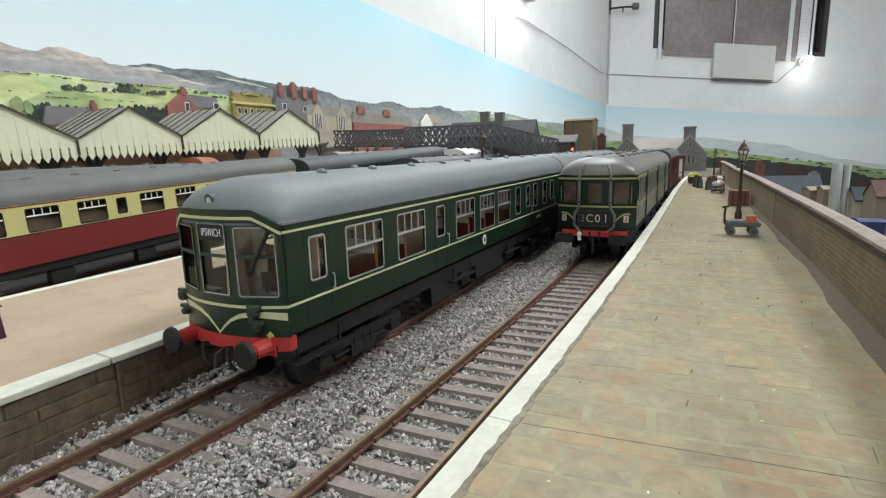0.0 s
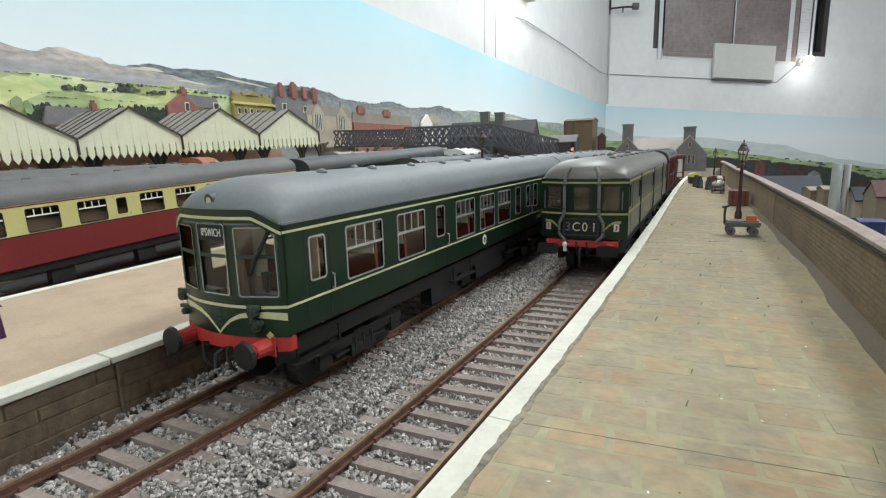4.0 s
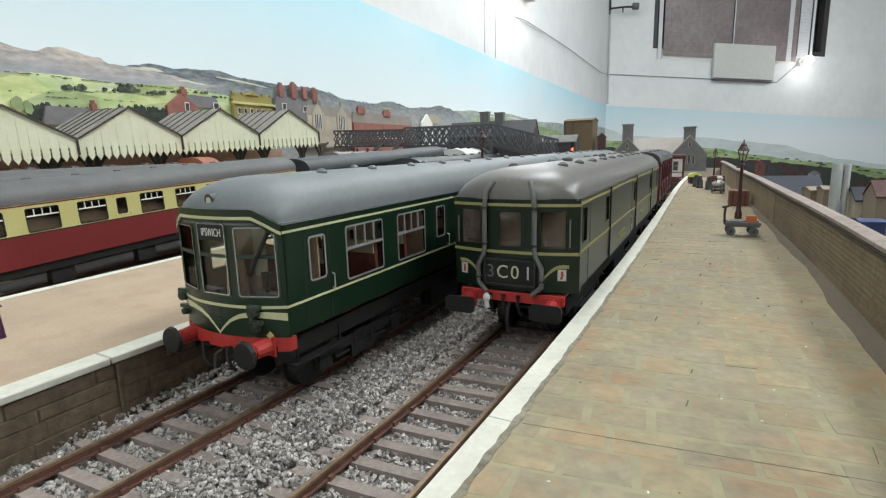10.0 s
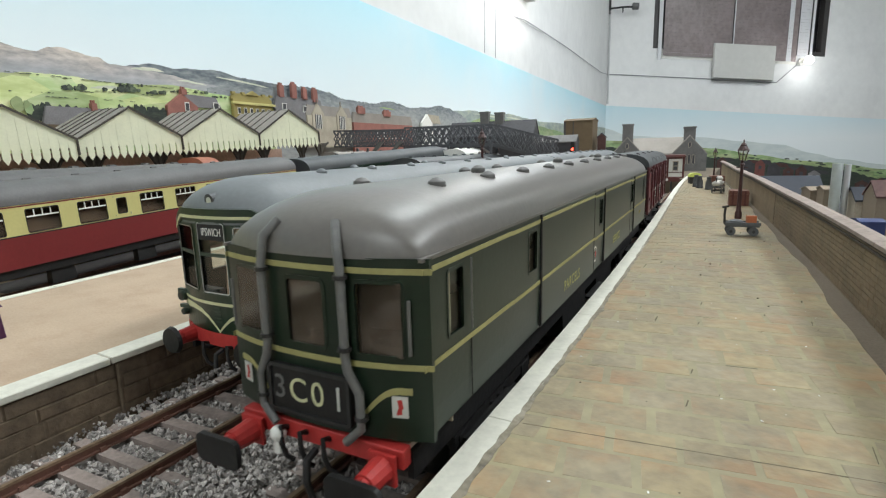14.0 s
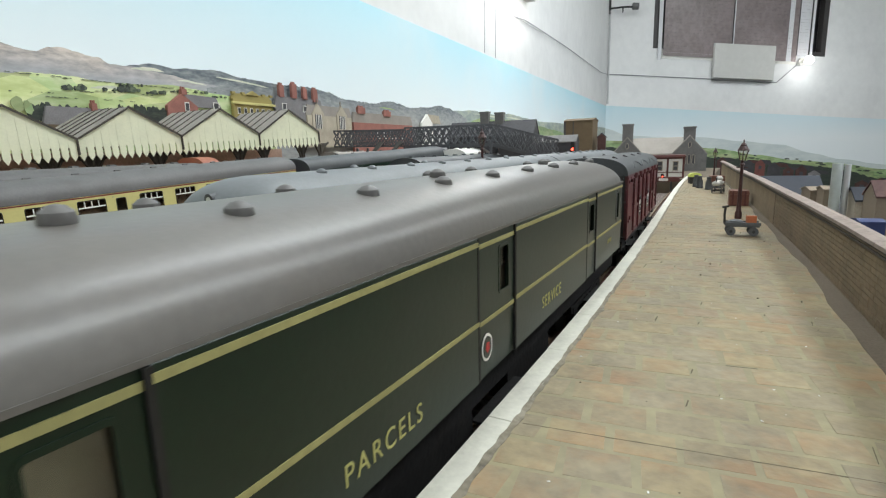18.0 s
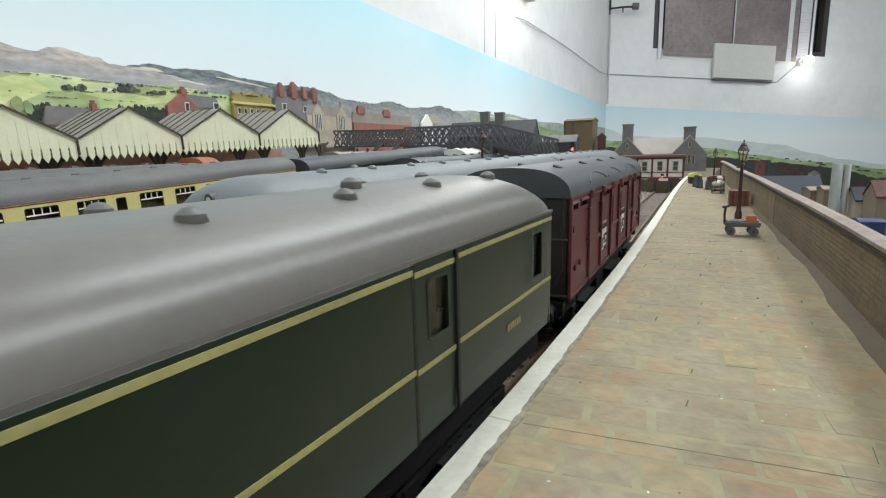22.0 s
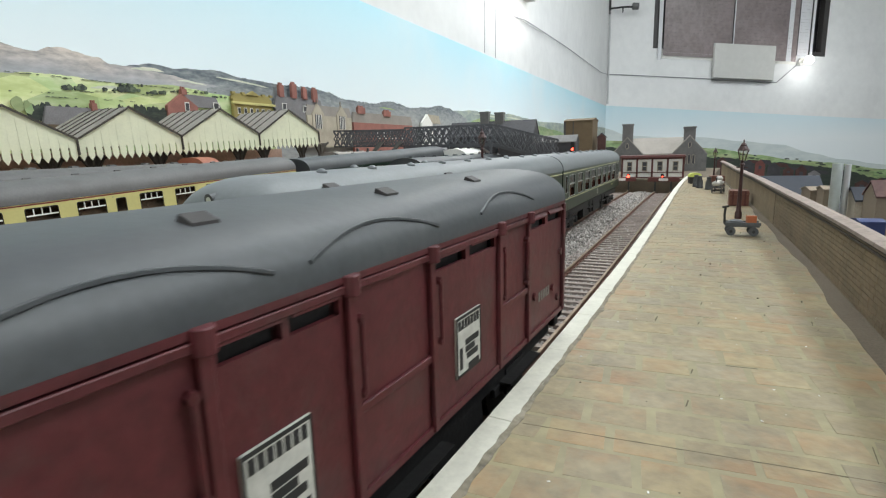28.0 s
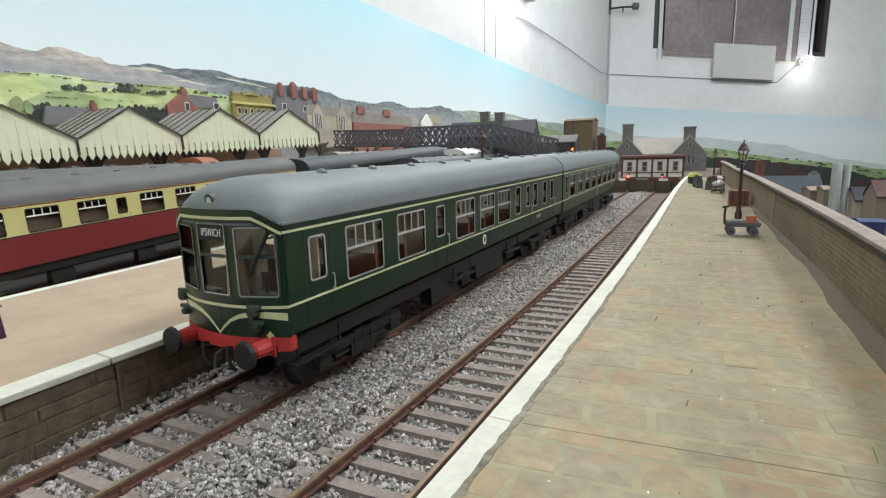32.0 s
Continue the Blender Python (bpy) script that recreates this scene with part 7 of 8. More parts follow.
def lattice(parent, x0, z0, x1, z1, high, y, cell):
    """A lattice girder between two points, sloping if they differ in height."""
    n = max(2, round(abs(x1 - x0) / cell))
    for dz in (0, high):
        bm = bmesh.new()
        prism(bm, [(x0, y - 0.6, z0 + dz - 0.9), (x0, y + 0.6, z0 + dz - 0.9), (x0, y + 0.6, z0 + dz + 0.9), (x0, y - 0.6, z0 + dz + 0.9)],
              [(x1, y - 0.6, z1 + dz - 0.9), (x1, y + 0.6, z1 + dz - 0.9), (x1, y + 0.6, z1 + dz + 0.9), (x1, y - 0.6, z1 + dz + 0.9)])
        part("girder_flange", bm, SLATE_GREY, parent)
    for k in range(n):
        a, b = k / n, (k + 1) / n
        xa, xb = x0 + (x1 - x0) * a, x0 + (x1 - x0) * b
        za, zb = z0 + (z1 - z0) * a, z0 + (z1 - z0) * b
        for p, q in (((xa, za), (xb, zb + high)), ((xa, za + high), (xb, zb)), ((xa, za + high / 2), (xb, zb + high)), ((xa, za + high / 2), (xb, zb)), ((xa, za), (xb, zb + high / 2)), ((xa, za + high), (xb, zb + high / 2))):
            bm = bmesh.new()
            rod(bm, (p[0], y, p[1]), (q[0], y, q[1]), 0.75, 4)
            part("lattice_bar", bm, SLATE_GREY, parent)


for y in (BY, BY + 28):
    lattice(bridge, -330, 58, -215, 58, 22, y, 9.5)
    lattice(bridge, -215, 58, -138, 38, 22, y, 9.5)
    lattice(bridge, -436, 60, -330, 58, 20, y, 9.5)
bm = bmesh.new()
box(bm, -330, -215, BY + 0.8, BY + 27, 55, 57)
part("deck", bm, SLATE_GREY, bridge)
bm = bmesh.new()
prism(bm, [(-215, BY + 1, 55), (-215, BY + 27, 55), (-215, BY + 27, 57), (-215, BY + 1, 57)], [(-138, BY + 1, 35), (-138, BY + 27, 35), (-138, BY + 27, 37), (-138, BY + 1, 37)])
part("stair_flight", bm, SLATE_GREY, bridge)
bm = bmesh.new()
prism(bm, [(-336, BY - 2, 64), (-330, BY - 2, 64), (-330, BY - 5, 64), (-336, BY - 5, 64)], [(-372, BY - 2, 30), (-366, BY - 2, 30), (-366, BY - 5, 30), (-372, BY - 5, 30)])
prism(bm, [(-364, BY - 2, 64), (-358, BY - 2, 64), (-358, BY - 5, 64), (-364, BY - 5, 64)], [(-400, BY - 2, 30), (-394, BY - 2, 30), (-394, BY - 5, 30), (-400, BY - 5, 30)])
part("stair_string", bm, PIPE_GREY, bridge)
for x in (-330, -270, -215, -138, -400):
    for y in (BY, BY + 28):
        bm = bmesh.new()
        box(bm, x - 1.5, x + 1.5, y - 1.2, y + 1.2, -8, 57 if x != -138 else 38)
        part("leg", bm, SLATE_GREY, bridge)


# ---- buildings at the end of the line ----
def block_house(name, label, x0, x1, y0, y1, z0, eave, top, wall_mat, roof_mat, gable_on_x=True, turn=0.0, category="house"):
    t = thing(name, label, category, ((x0 + x1) / 2, (y0 + y1) / 2, 0), turn)
    w, d = (x1 - x0) / 2, (y1 - y0) / 2
    bm = bmesh.new()
    if gable_on_x:
        ring = [(-w, z0), (w, z0), (w, eave), (0, top - 0.6), (-w, eave)]
        prism(bm, [(a, -d, b) for a, b in ring], [(a, d, b) for a, b in ring])
        part("wall", bm, wall_mat, t)
        for s in (-1, 1):
            bm = bmesh.new()
            ring = [(0, top), (s * (w + 1.5), eave - 1), (s * (w + 1.5), eave + 0.6), (0, top + 1.6)]
            prism(bm, [(a, -d - 0.5, b) for a, b in ring], [(a, d + 0.5, b) for a, b in ring])
            part("roof", bm, roof_mat, t)
    else:
        ring = [(-d, z0), (d, z0), (d, eave), (0, top - 0.6), (-d, eave)]
        prism(bm, [(-w, a, b) for a, b in ring], [(w, a, b) for a, b in ring])
        part("wall", bm, wall_mat, t)
        for s in (-1, 1):
            bm = bmesh.new()
            ring = [(0, top), (s * (d + 1.5), eave - 1), (s * (d + 1.5), eave + 0.6), (0, top + 1.6)]
            prism(bm, [(-w - 1, a, b) for a, b in ring], [(w + 1, a, b) for a, b in ring])
            part("roof", bm, roof_mat, t)
    return t


def add_window(t, x, y, z, w, h, mat=None, arch=False):
    bm = bmesh.new()
    ring = rounded(x - w / 2, x + w / 2, z, z + h, w * 0.45 if arch else 0.2)
    prism(bm, [(u, y, v) for u, v in ring], [(u, y - 0.7, v) for u, v in ring])
    win = part("window", bm, mat or PALE_STONE, t)
    ring = rounded(x - w * 0.36, x + w * 0.36, z + 0.6, z + h - 0.6, w * 0.3 if arch else 0.15)
    bm = bmesh.new()
    prism(bm, [(u, y - 0.7, v) for u, v in ring], [(u, y - 0.9, v) for u, v in ring])
    part("pane", bm, PRINT_DARK, win)


def add_chimney(t, x, y, z0, z1, w, d, mat):
    bm = bmesh.new()
    box(bm, x - w / 2, x + w / 2, y - d / 2, y + d / 2, z0, z1 - 2.4)
    c = part("chimney", bm, mat, t)
    bm = bmesh.new()
    box(bm, x - w / 2 - 0.9, x + w / 2 + 0.9, y - d / 2 - 0.9, y + d / 2 + 0.9, z1 - 2.4, z1)
    part("chimney_cap", bm, mat, c)


# grey stone station house: a main range between two gabled wings
house = block_house("stone_station_house", "grey stone station house with two gabled wings and pale slates", -119, -22, 877.4, 931.2, -8, 37, 60, GREY_STONE, ROOF_PALE, False, DRIFT_TURN, category="station building")
for x in (-43, 46):
    bm = bmesh.new()
    ring = [(x - 24, -8), (x + 24, -8), (x + 24, 36), (x, 62), (x - 24, 36)]
    prism(bm, [(a, -36, b) for a, b in ring], [(a, 20, b) for a, b in ring])
    part("gabled_wing", bm, GREY_STONE, house)
    for s in (-1, 1):
        bm = bmesh.new()
        ring = [(x, 62.2), (x + s * 25, 35.2), (x + s * 25, 37), (x, 64)]
        prism(bm, [(a, -33, b) for a, b in ring], [(a, 20, b) for a, b in ring])
        part("wing_roof", bm, ROOF_PALE, house)
    add_window(house, x, -36, 46, 4.5, 8, arch=True)
    for k in (-6, 0, 6):
        add_window(house, x + k, -36, 22, 4.2, 14, arch=True)
    add_chimney(house, x, -20, 55, 83 if x < 0 else 76, 16, 10, GREY_STONE)

# white panelled kiosk with dark red framing
kiosk = thing("panelled_kiosk", "white panelled kiosk with dark red framing and small windows", "kiosk")
kiosk.matrix_basis = aslant((-46, 790), (-46, 693.1))
bm = bmesh.new()
box(bm, -81, -10.5, 790, 818, 12.0, 36.5)
part("body", bm, WHITE, kiosk)
bm = bmesh.new()
box(bm, -84, -8.5, 786, 822, 36.5, 39.2, 0.6)
part("roof", bm, CHOCOLATE, kiosk)
for k in range(5):
    x = -81 + k * 17.6
    bm = bmesh.new()
    box(bm, x - 1.1, x + 1.1, 788.8, 790.2, 12, 36.5)
    part("post", bm, CHOCOLATE, kiosk)
for z0, z1 in ((12.0, 13.8), (18.6, 19.4), (34.6, 36.5)):
    bm = bmesh.new()
    box(bm, -81, -10.5, 789.2, 790.1, z0, z1)
    part("rail", bm, CHOCOLATE, kiosk)
for k in range(4):
    x = -81 + 8.8 + k * 17.6
    bm = bmesh.new()
    box(bm, x - 3.2, x + 3.2, 789.0, 790.1, 20.8, 32.0)
    win = part("window", bm, PALE_STONE, kiosk)
    for za, zb in ((21.6, 26.0), (26.8, 31.2)):
        bm = bmesh.new()
        box(bm, x - 2.3, x + 2.3, 788.7, 789.0, za, zb)
        part("pane", bm, PRINT_DARK, win)

# concourse behind the buffer stops
bm = bmesh.new()
box(bm, -140, 20, 668, 975, -8, 12.4)
tagged(part("concourse", bm, GRAINY_BROWN), "dusty grey concourse behind the buffer stops", "platform", kind="structure")
for off in (0.0, -TRACK_GAP):
    x, y = beside(652, off)
    stop = thing("buffer_stop", "dark timber buffer stop with a red lamp", "buffer stop", (x, y, 0), DRIFT_TURN, group="buffer stops")
    bm = bmesh.new()
    box(bm, -17, 17, -1.5, 1.5, 11, 15.5, 0.1)
    part("beam", bm, CHOCOLATE, stop)
    for s in (-8.6, 8.6):
        bm = bmesh.new()
        box(bm, s - 0.9, s + 0.9, 1.5, 3.5, -2, 14)
        prism(bm, [(s - 0.8, 3, 12), (s + 0.8, 3, 12), (s + 0.8, 3, 14), (s - 0.8, 3, 14)], [(s - 0.8, 14, -3), (s + 0.8, 14, -3), (s + 0.8, 14, -1), (s - 0.8, 14, -1)])
        part("stay", bm, IRON, stop)
    bm = bmesh.new()
    box(bm, -5, 5, -1.9, -1.5, 11.8, 14.6)
    part("white_panel", bm, WHITE, stop)
    bm = bmesh.new()
    box(bm, 6.3 if off else -3, 9.8 if off else 0.5, -1.2, 1.2, 15.5, 19.5, 0.2)
    lampb = part("lamp_case", bm, BLACK, stop)
    bm = bmesh.new()
    bmesh.ops.create_uvsphere(bm, u_segments=10, v_segments=8, radius=1.7 if off else 1.0, matrix=Matrix.Translation((8.0 if off else -1.2, -1.6, 16.5)))
    part("red_lens", bm, RED_GLOW, lampb, "glowing red lens")

warehouse = block_house("brick_warehouse", "tall brown brick warehouse with a flat roof", -234, -184, 946.2, 991, -8, 95, 98, BRICK_BROWN, BRICK_BROWN, False, 2.5, "warehouse")
for x, w in ((-24.2, 1.6), (-9.0, 0.8)):
    bm = bmesh.new()
    box(bm, x - w, x + w, -23.4, -22.3, -8, 94)
    part("pilaster", bm, VILLA_SLATE, warehouse)
tower = block_house("brick_stack", "short dark brick chimney stack", -178, -164, 960.9, 973.5, -8, 66, 72, VILLA_BRICK, VILLA_SLATE, True, DRIFT_TURN, category="chimney")
dark_house = block_house("dark_gabled_house", "dark slate-roofed house behind the footbridge", -330, -205, 686.6, 731.4, -8, 68, 88, VILLA_SLATE, VILLA_SLATE, False, DRIFT_TURN)
add_chimney(dark_house, -12, 0, 84, 103, 12, 10, GREY_STONE)
add_chimney(dark_house, 10, 0, 84, 101, 12, 10, GREY_STONE)
low_shed = block_house("low_grey_shed", "low grey shed beyond the bridge stairs", -205, -150, 709.1, 744.9, -8, 58, 66, VILLA_SLATE, GREY_STONE, False, DRIFT_TURN)
for x, y, z in ((-238, 655.2, 51.2), (-145.1, 690, 48.6)):
    sig = thing("colour_light_signal", "dark signal post with a lit red aspect", "signal", (x, y, 0), group="signals")
    bm = bmesh.new()
    rod(bm, (0, 0, -8), (0, 0, z), 0.8, 8)
    part("post", bm, IRON, sig)
    bm = bmesh.new()
    box(bm, -2.4, 2.4, 0, 2, z - 4, z + 9, 0.2)
    head = part("head", bm, BLACK, sig)
    bm = bmesh.new()
    bmesh.ops.create_uvsphere(bm, u_segments=10, v_segments=8, radius=1.6, matrix=Matrix.Translation((0, -0.6, z)))
    part("red_lens", bm, RED_GLOW, head, "glowing red lens")

# ---- lower board beyond the boundary wall ----
bm = bmesh.new()
box(bm, 120, 1500, -300, 3000, -230, -180)
tagged(part("lower_board", bm, PINE), "dark lower board beyond the platform wall", "baseboard", kind="structure")
for name, label, x0, x1, y0, y1, eave, top, wm, rm in (
        ("long_dark_shed", "long shed with a blue-grey roof below the wall", 44, 146, 850, 930, -20, 3, NAVY, NAVY),
        ("beige_block", "plain beige building block below the wall", 116, 125, 700, 735, -1, 1, BEIGE, BEIGE),
        ("beige_block", "plain beige building block with a flat top", 126, 136, 676, 700, 2, 4, BEIGE, BEIGE),
        ("grey_roofed_hut", "low pale hut with a blue-grey roof below the wall", 146, 163, 630, 660, -4, 6, PALE_STONE, NAVY),
        ("brown_house", "beige house with a red-brown roof below the wall", 154, 186, 590, 620, 3, 15, BEIGE, VILLA_BRICK),
        ("blue_van_body", "bright blue box van below the wall", 139, 156, 547, 570, -14, -13.5, BLUE, BLUE)):
    block_house(name, label, x0, x1, y0, y1, -180, eave, top, wm, rm, False, DRIFT_TURN, category="building")
duct = thing("silver_duct_pipe", "upright silver metal duct pipe", "pipe", (137.5, 644.5, 0))
bm = bmesh.new()
rod(bm, (-4, 0, -180), (-4, 0, 29.5), 4.7, 24)
part("wide_pipe", bm, material("galvanised_metal", (0.55, 0.6, 0.58), 0.35, 0.5, vary=0.1, grain=200, patch=20), duct, smooth=True)
bm = bmesh.new()
rod(bm, (4.2, 1, -180), (4.2, 1, 28.5), 2.8, 18)
part("narrow_pipe", bm, SILVER, duct, smooth=True)


# ---- things on the platforms ----
LAMP_RED = material("lamp_post_maroon", (0.05, 0.019, 0.017), 0.45, vary=0.25, bump=0.1)
TROLLEY_GREY = material("trolley_grey", (0.1, 0.105, 0.11), 0.6, vary=0.25, bump=0.2)
CARTON = material("orange_carton", (0.45, 0.13, 0.05), 0.8, vary=0.15)
TRUNK_BROWN = material("brown_trunk", (0.15, 0.06, 0.04), 0.7, vary=0.2)
HIVIS = material("yellow_green_sheet", (0.55, 0.6, 0.14), 0.8, vary=0.15)
CHURN = material("dark_churn_metal", (0.05, 0.05, 0.05), 0.5, 0.3, vary=0.3)
SACK = material("pale_sack", (0.5, 0.48, 0.44), 0.9, vary=0.2, bump=0.4)
PURPLE = material("purple_paint", (0.06, 0.012, 0.05), 0.5, vary=0.1)
FROST = glass("lantern_glass", (0.9, 0.88, 0.82))


def platform_lamp(x, y, z, tall):
    t = thing("platform_lamp", "maroon cast-iron platform lamp with a tapered lantern", "lamp", (x, y, z), group="platform lamps")
    k = tall / 40.0
    bm = bmesh.new()
    lathe(bm, (0, 0, 0), [(1.7 * k, 0), (1.7 * k, 3 * k), (1.2 * k, 4 * k), (0.95 * k, 12 * k), (0.8 * k, 27 * k), (1.3 * k, 27.6 * k), (0.7 * k, 28.4 * k), (0.9 * k, 29.5 * k)], 12)
    post = part("post", bm, LAMP_RED, t, smooth=True)
    bm = bmesh.new()
    rod(bm, (-2.6 * k, 0, 26 * k), (2.6 * k, 0, 26 * k), 0.3 * k, 6)
    part("ladder_bar", bm, LAMP_RED, post)
    bm = bmesh.new()
    lathe(bm, (0, 0, 29.5 * k), [(1.1 * k, 0), (2.3 * k, 5.0 * k)], 4)
    lan = part("lantern_glass", bm, FROST, t)
    bm = bmesh.new()
    for i in range(4):
        a = math.pi / 2 * i
        rod(bm, (1.15 * k * math.cos(a), 1.15 * k * math.sin(a), 29.5 * k), (2.4 * k * math.cos(a), 2.4 * k * math.sin(a), 34.6 * k), 0.26 * k, 5)
    part("lantern_frame", bm, LAMP_RED, t)
    bm = bmesh.new()
    lathe(bm, (0, 0, 34.4 * k), [(2.9 * k, 0), (2.7 * k, 0.6 * k), (1.5 * k, 2.4 * k), (1.6 * k, 2.8 * k), (1.0 * k, 3.6 * k), (0.4 * k, 4.1 * k), (0.55 * k, 4.6 * k), (0.15 * k, 5.6 * k)], 10)
    part("lantern_cap", bm, LAMP_RED, t)
    return t


platform_lamp(51.0, 323.3, PLAT_Z, 40.8)
platform_lamp(26.0, 614.3, PLAT_Z, 34.5)
platform_lamp(-203, 535.1, 2.0, 72.0)


def trolley(x, y, turn, carton):
    t = thing("platform_trolley", "grey four-wheeled luggage trolley", "trolley", (x, y, PLAT_Z + 0.15), turn, group="platform trolleys")
    bm = bmesh.new()
    box(bm, -6.6, 6.6, -3.4, 3.4, 3.8, 4.9, 0.1)
    for k in range(6):
        box(bm, -6.5 + k * 2.2, -4.5 + k * 2.2, -3.3, 3.3, 4.9, 5.2)
    part("deck", bm, TROLLEY_GREY, t)
    bm = bmesh.new()
    for s in (-3.5, 3.5):
        box(bm, -7, 7, s - 0.3, s + 0.3, 4.5, 5.7)
    part("side_board", bm, TROLLEY_GREY, t)
    for a in (-4.4, 4.4):
        for b in (-3.4, 3.4):
            bm = bmesh.new()
            rod(bm, (a, b - 0.4, 1.9), (a, b + 0.4, 1.9), 1.9, 16)
            wheel = part("wheel", bm, TROLLEY_GREY, t)
            bm = bmesh.new()
            rod(bm, (a, b - 0.6, 1.9), (a, b + 0.6, 1.9), 0.7, 8)
            part("hub", bm, IRON, wheel)
        bm = bmesh.new()
        rod(bm, (a, -3.4, 1.9), (a, 3.4, 1.9), 0.4, 6)
        part("axle", bm, IRON, t)
    bm = bmesh.new()
    pipe_run(bm, [(-6.7, 0, 4.6), (-7.0, 0, 8.4), (-6.8, 0, 12.0)], 0.5, 6)
    rod(bm, (-8.1, 0, 11.8), (-5.4, 0, 12.3), 0.55, 6)
    part("handle", bm, IRON, t)
    if carton:
        c = thing("carton", "small orange carton on the trolley", "box", (x + 3.6, y + 0.4, PLAT_Z + 0.15 + 5.25), turn + 8)
        bm = bmesh.new()
        box(bm, -1.8, 1.8, -1.5, 1.5, 0, 3.2)
        part("box_body", bm, CARTON, c, bevel=0.15)
        bm = bmesh.new()
        box(bm, -1.85, 1.85, -0.3, 0.3, 3.2, 3.26)
        part("tape", bm, PALE_STONE, c)
        s = thing("sack", "grey mail sack lying on the trolley", "sack", (x - 2.5, y, PLAT_Z + 5.35), turn)
        bm = bmesh.new()
        bmesh.ops.create_icosphere(bm, subdivisions=2, radius=1, matrix=Matrix.Translation((0, 0, 0.7)) @ Matrix.Diagonal((3.0, 2.2, 0.8, 1)))
        part("sack_body", bm, TROLLEY_GREY, s, smooth=True)
    return t


trolley(52.6, 265.2, DRIFT_TURN - 2, True)
trolley(35.0, 485.8, 80, False)
for k, (dx, dy, r) in enumerate(((0, 0, 3.6), (1, 7, 3.2), (-1.5, -6, 3.0), (0.5, 2, 2.6))):
    s = thing("mail_sack", "pale stuffed mail sack", "sack", (35 + dx, 485.8 + dy * 0.9, PLAT_Z + 5.4 + (4 if k == 3 else 0)), 30 * k, group="sacks on the far trolley")
    bm = bmesh.new()
    bmesh.ops.create_icosphere(bm, subdivisions=2, radius=r, matrix=Matrix.Translation((0, 0, r * 0.7)) @ Matrix.Diagonal((1, 1.1, 0.72, 1)))
    for v in bm.verts:
        v.co *= 1 + 0.08 * math.sin(v.co.x * 2.1 + k) * math.cos(v.co.y * 1.7)
    part("sack_body", bm, SACK, s, smooth=True)

trunk = thing("travel_trunk", "large brown travelling trunk by the wall", "trunk", (50.3, 394, PLAT_Z), 4)
bm = bmesh.new()
box(bm, -5.8, 5.8, -6, 6, 0, 7.0, 0.2)
part("trunk_body", bm, TRUNK_BROWN, trunk, bevel=0.2)
bm = bmesh.new()
box(bm, -5.9, 5.9, -6.1, 6.1, 7.1, 9.4, 0.4)
part("trunk_lid", bm, TRUNK_BROWN, trunk)
for x in (-3.5, 3.5):
    bm = bmesh.new()
    box(bm, x - 0.5, x + 0.5, -6.25, -6.0, 0.3, 9.0)
    part("strap", bm, CHOCOLATE, trunk)
for x, y in ((18.2, 535.2), (26.3, 518.5), (14.0, 549.8)):
    t = thing("milk_churn", "dark metal milk churn on the platform", "milk churn", (x, y, PLAT_Z), group="milk churns")
    bm = bmesh.new()
    lathe(bm, (0, 0, 0), [(3.0, 0), (3.2, 0.8), (2.9, 1.2), (2.5, 6.6), (1.7, 8.2), (1.8, 9.6)], 14)
    churn = part("churn_body", bm, CHURN, t, smooth=True)
    bm = bmesh.new()
    lathe(bm, (0, 0, 9.6), [(2.0, 0), (2.0, 0.7), (0.6, 1.2)], 12)
    part("lid", bm, CHURN, t)
load = thing("sheeted_barrow", "dark barrow under a bright yellow-green sheet", "barrow", (9.5, 592.1, PLAT_Z), 18)
bm = bmesh.new()
box(bm, -5.6, 5.6, -3.4, 3.4, 2.4, 6.6)
for x in (-3.6, 3.6):
    rod(bm, (x, -3.8, 1.9), (x, 3.8, 1.9), 1.9, 12)
part("barrow_body", bm, CHURN, load)
bm = bmesh.new()
prof = roof_profile(5.8, 6.6, 10.6, 12, 2.6)
prism(bm, [(x, -4.0, z) for x, z in prof], [(x, 4.0, z) for x, z in prof])
part("sheet", bm, HIVIS, load, smooth=True)
box_t = thing("stacked_crate", "brown crate stacked near the far lamp", "crate", (30.5, 570.2, PLAT_Z), 12)
bm = bmesh.new()
box(bm, -6, 6, -6, 6, 0, 9)
for z in (2.5, 5.5):
    box(bm, -6.2, 6.2, -6.2, 6.2, z, z + 0.6)
part("crate_body", bm, TRUNK_BROWN, box_t)
post = thing("purple_post", "short purple post on the tan platform", "post", (-105.0, 50.4, LP_Z - 0.35), 0)
bm = bmesh.new()
box(bm, -1.5, 1.5, -1.5, 1.5, 0, 7.6, 0.4)
part("post_body", bm, PURPLE, post, bevel=0.2)
bm = bmesh.new()
box(bm, -1.7, 1.7, -1.7, 1.7, 7.6, 8.3, 0.3)
part("cap", bm, PURPLE, post)

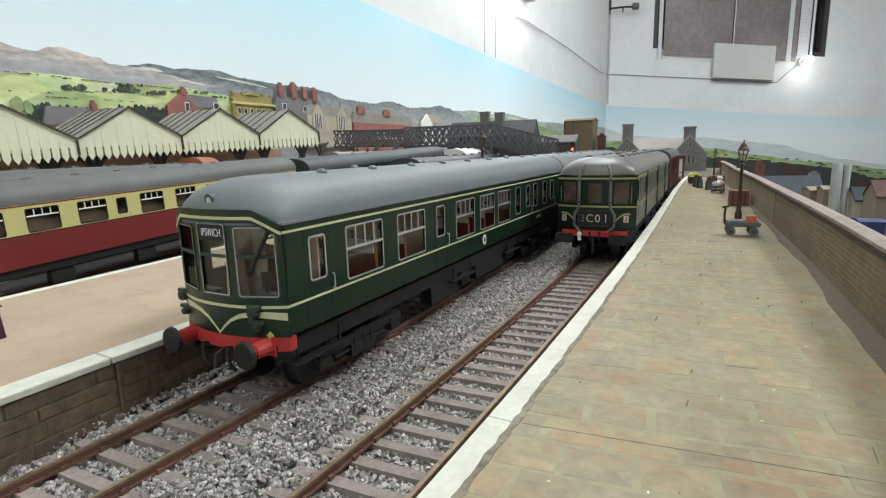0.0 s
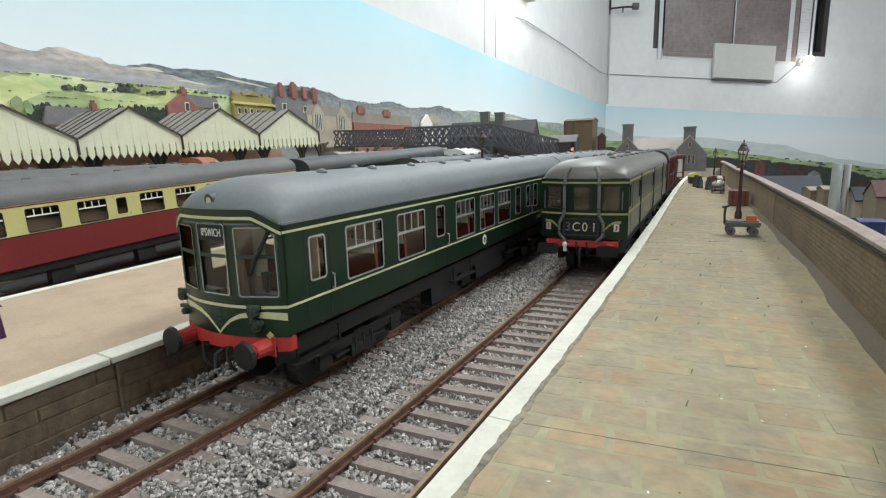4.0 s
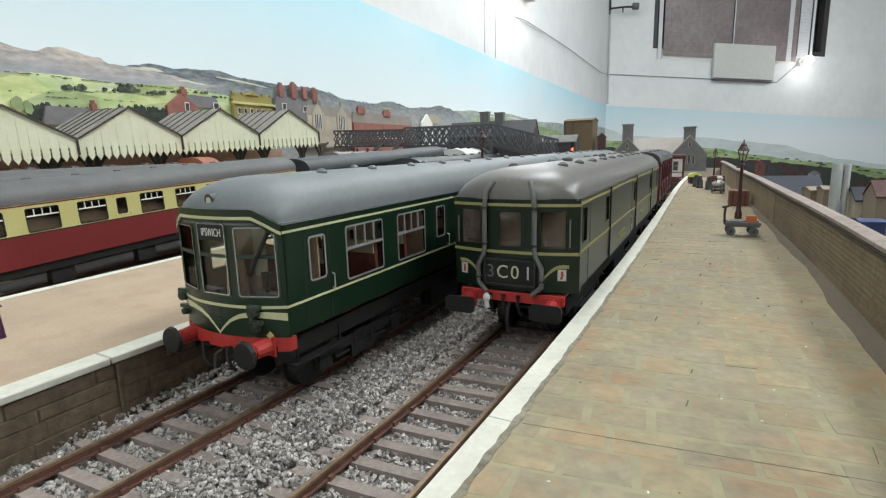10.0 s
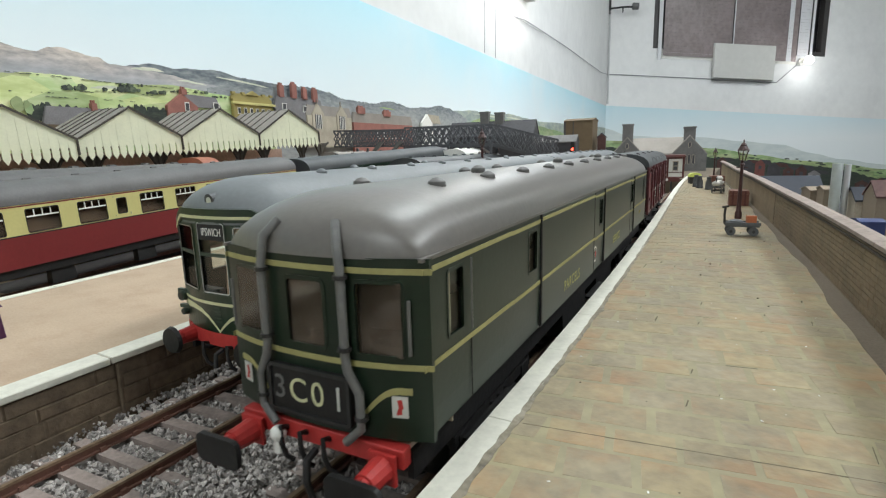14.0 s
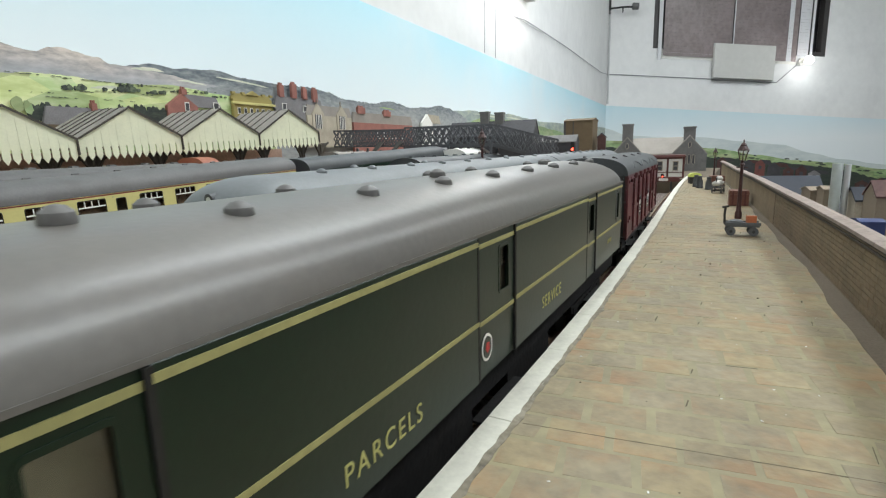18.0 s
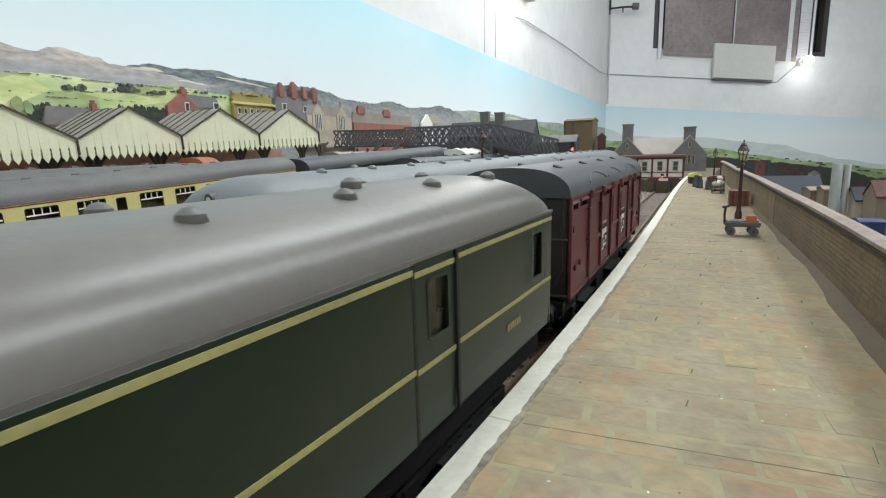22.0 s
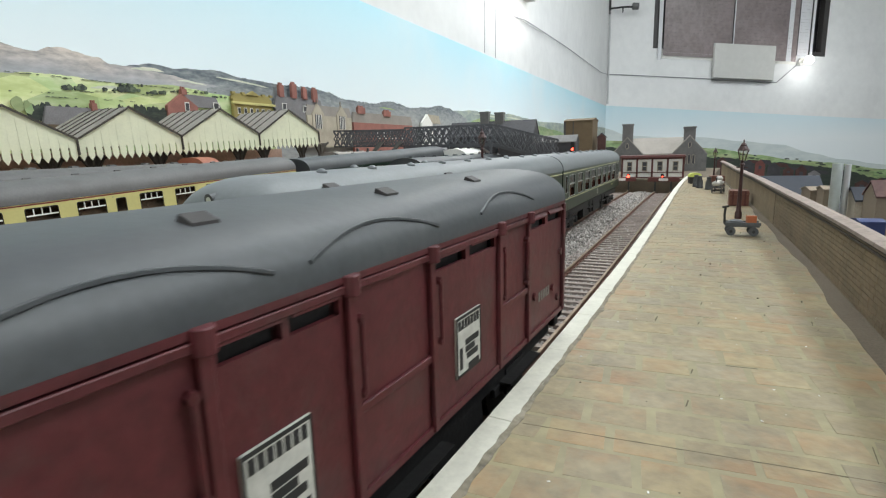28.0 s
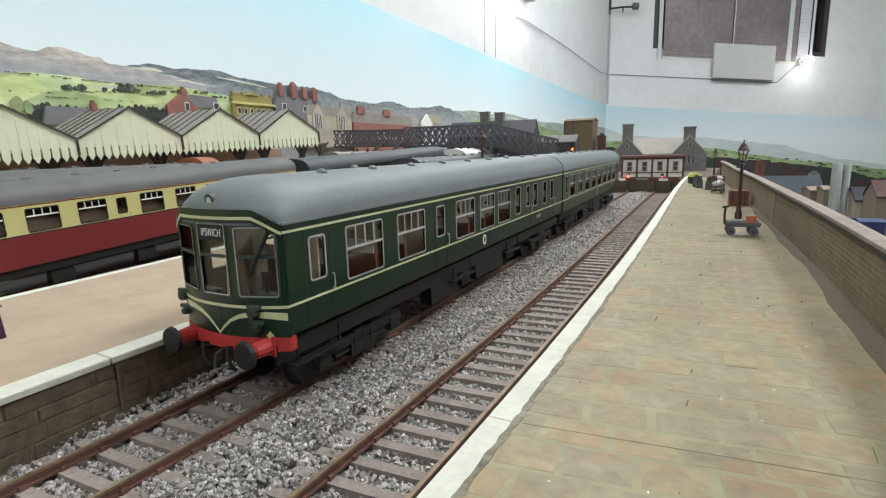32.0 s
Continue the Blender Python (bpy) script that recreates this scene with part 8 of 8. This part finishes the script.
# stone face of the island platform
def platform_face():
    rng = random.Random(41)
    z = -6.5
    while z < LP_Z - 1.7:
        h = min(rng.choice((1.7, 2.3, 2.9, 3.6)), LP_Z - 1.55 - z)
        y = 0 + rng.uniform(-8, 0)
        while y < 165:
            ln = rng.uniform(4.5, 17)
            y2 = y + ln - 0.14
            xa, xb = NEAR_EDGE(y) - 1.0, NEAR_EDGE(y2) - 1.0
            pr = rng.uniform(0.05, 0.4)
            vs = [(xa, y, z), (xb, y2, z), (xb, y2, z + h - 0.1), (xa, y, z + h - 0.1),
                  (xa + pr, y + 0.3, z + 0.2 + rng.uniform(0, 0.3)), (xb + pr, y2 - 0.3, z + 0.2), (xb + pr, y2 - 0.3, z + h - 0.25), (xa + pr, y + 0.3, z + h - 0.25 - rng.uniform(0, 0.3))]
            part_data("stone", mesh_of("stone", vs, [(4, 5, 6, 7), (0, 1, 5, 4), (1, 2, 6, 5), (2, 3, 7, 6), (3, 0, 4, 7)], STONE), left_platform)
            y += ln
        z += h
    bm = bmesh.new()
    cross_slab(bm, lys, lambda y: NEAR_EDGE(y) - 3.0, lambda y: NEAR_EDGE(y) - 0.98, -8, LP_Z - 1.6)
    part("face_backing", bm, STONE, left_platform)
    # thin upright rod added to stand in for a crack in the face
    bm = bmesh.new()
    y = 57.0
    x = NEAR_EDGE(y)
    rod(bm, (x - 0.4, y, -5), (x - 0.4, y, LP_Z - 1.7), 0.5, 7)
    part("drain_pipe", bm, STONE, left_platform)


# specks of dirt on the setts
rng = random.Random(77)
bm = bmesh.new()
for k in range(22):
    y = rng.uniform(38, 290)
    x = rng.uniform(beside(y, 26)[0], wall_x(y) - 8)
    r = rng.uniform(0.12, 0.4)
    bmesh.ops.create_icosphere(bm, subdivisions=1, radius=r, matrix=Matrix.Translation((x, y, PLAT_Z + r * 0.2)) @ Matrix.Diagonal((1, 1, 0.6, 1)))
tagged(part("dirt_crumbs", bm, GRAINY_BROWN), "crumbs of dirt and ballast on the setts", "dirt", kind="stuff")

# pale flecks of paint and plaster on the setts
rng = random.Random(91)
bm = bmesh.new()
for k in range(34):
    y = rng.uniform(38, 265)
    x = rng.uniform(beside(y, 25)[0], wall_x(y) - 9)
    r = rng.uniform(0.1, 0.26)
    bmesh.ops.create_icosphere(bm, subdivisions=1, radius=r, matrix=Matrix.Translation((x, y, PLAT_Z - 0.05)) @ Matrix.Rotation(rng.uniform(0, 3), 4, "Z") @ Matrix.Diagonal((1.2, 0.6, 0.4, 1)))
tagged(part("paint_flecks", bm, WHITE), "pale flecks of paint and plaster on the setts", "dirt", kind="stuff")


# ---- movement ----
RUN = ((0.0, 238.2), (1.0, 238.2), (1.6, 238.1), (2.0, 236.4), (2.5, 231.8), (3.0, 224.8), (3.5, 217.8), (4.5, 204.3), (5.5, 191.1), (6.5, 177.1),
       (7.5, 163.0), (8.5, 148.7), (9.5, 134.1), (10.0, 126.3), (10.5, 118.2), (11.0, 108.7), (11.5, 98.8), (12.0, 89.7), (12.5, 80.4), (13.0, 70.6),
       (13.5, 59.9), (14.0, 49.1), (14.5, 38.8), (15.5, 18.4), (16.5, -0.7), (17.0, -10.8), (17.5, -21.9), (18.0, -33.5), (18.5, -45.1), (19.0,
       -57.1), (19.5, -68.8), (20.0, -80.8), (20.5, -92.1), (21.0, -103.2), (21.5, -114.3), (22.0, -125.3), (22.5, -136.1), (23.0, -147.3), (23.5,
       -159.2), (24.0, -171.4), (24.5, -183.7), (25.0, -196.1), (25.5, -208.2), (26.5, -230.1), (27.5, -252.1), (28.0, -265.5), (28.5, -279.7), (29.0,
       -293.7), (29.5, -307.6), (30.0, -321.5), (30.5, -334.5), (31.0, -347.9), (31.5, -361.8), (32.0, -375.7))


def standing(front_y, middle, pivot, offset=0.0):
    """Pose of a rigid vehicle whose middle lies that far behind front_y, on its two pivots."""
    a = beside(front_y + middle - pivot, offset)
    b = beside(front_y + middle + pivot, offset)
    turn = math.degrees(math.atan2(b[1] - a[1], b[0] - a[0])) - 90
    return pose((a[0] + b[0]) / 2 * MM, (a[1] + b[1]) / 2 * MM, 0, 0, 0, turn)


def motions():
    walk(railcar, [(t, standing(y, 115.5, 79.4, 0.5)) for t, y in RUN])
    walk(van, [(t, standing(y, 315.4, 42.1, 2.3)) for t, y in RUN])
    for wheels, r in ((railcar_wheels, 6.1), (van_wheels, 6.7)):
        for w in wheels:
            place = w.matrix_basis.translation.copy()
            rows = []
            for (t0, y0), (t1, y1) in zip(RUN, RUN[1:]):
                n = max(1, math.ceil(abs(y1 - y0) / 8.0))
                rows += [(t0 + (t1 - t0) * k / n, y0 + (y1 - y0) * k / n) for k in range(n)]
            rows.append(RUN[-1])
            walk(w, [(t, Matrix.Translation(place) @ Euler(((RUN[0][1] - y) / r, 0, 0)).to_matrix().to_4x4()) for t, y in rows])


setts()
platform_face()
wall_courses()
motions()
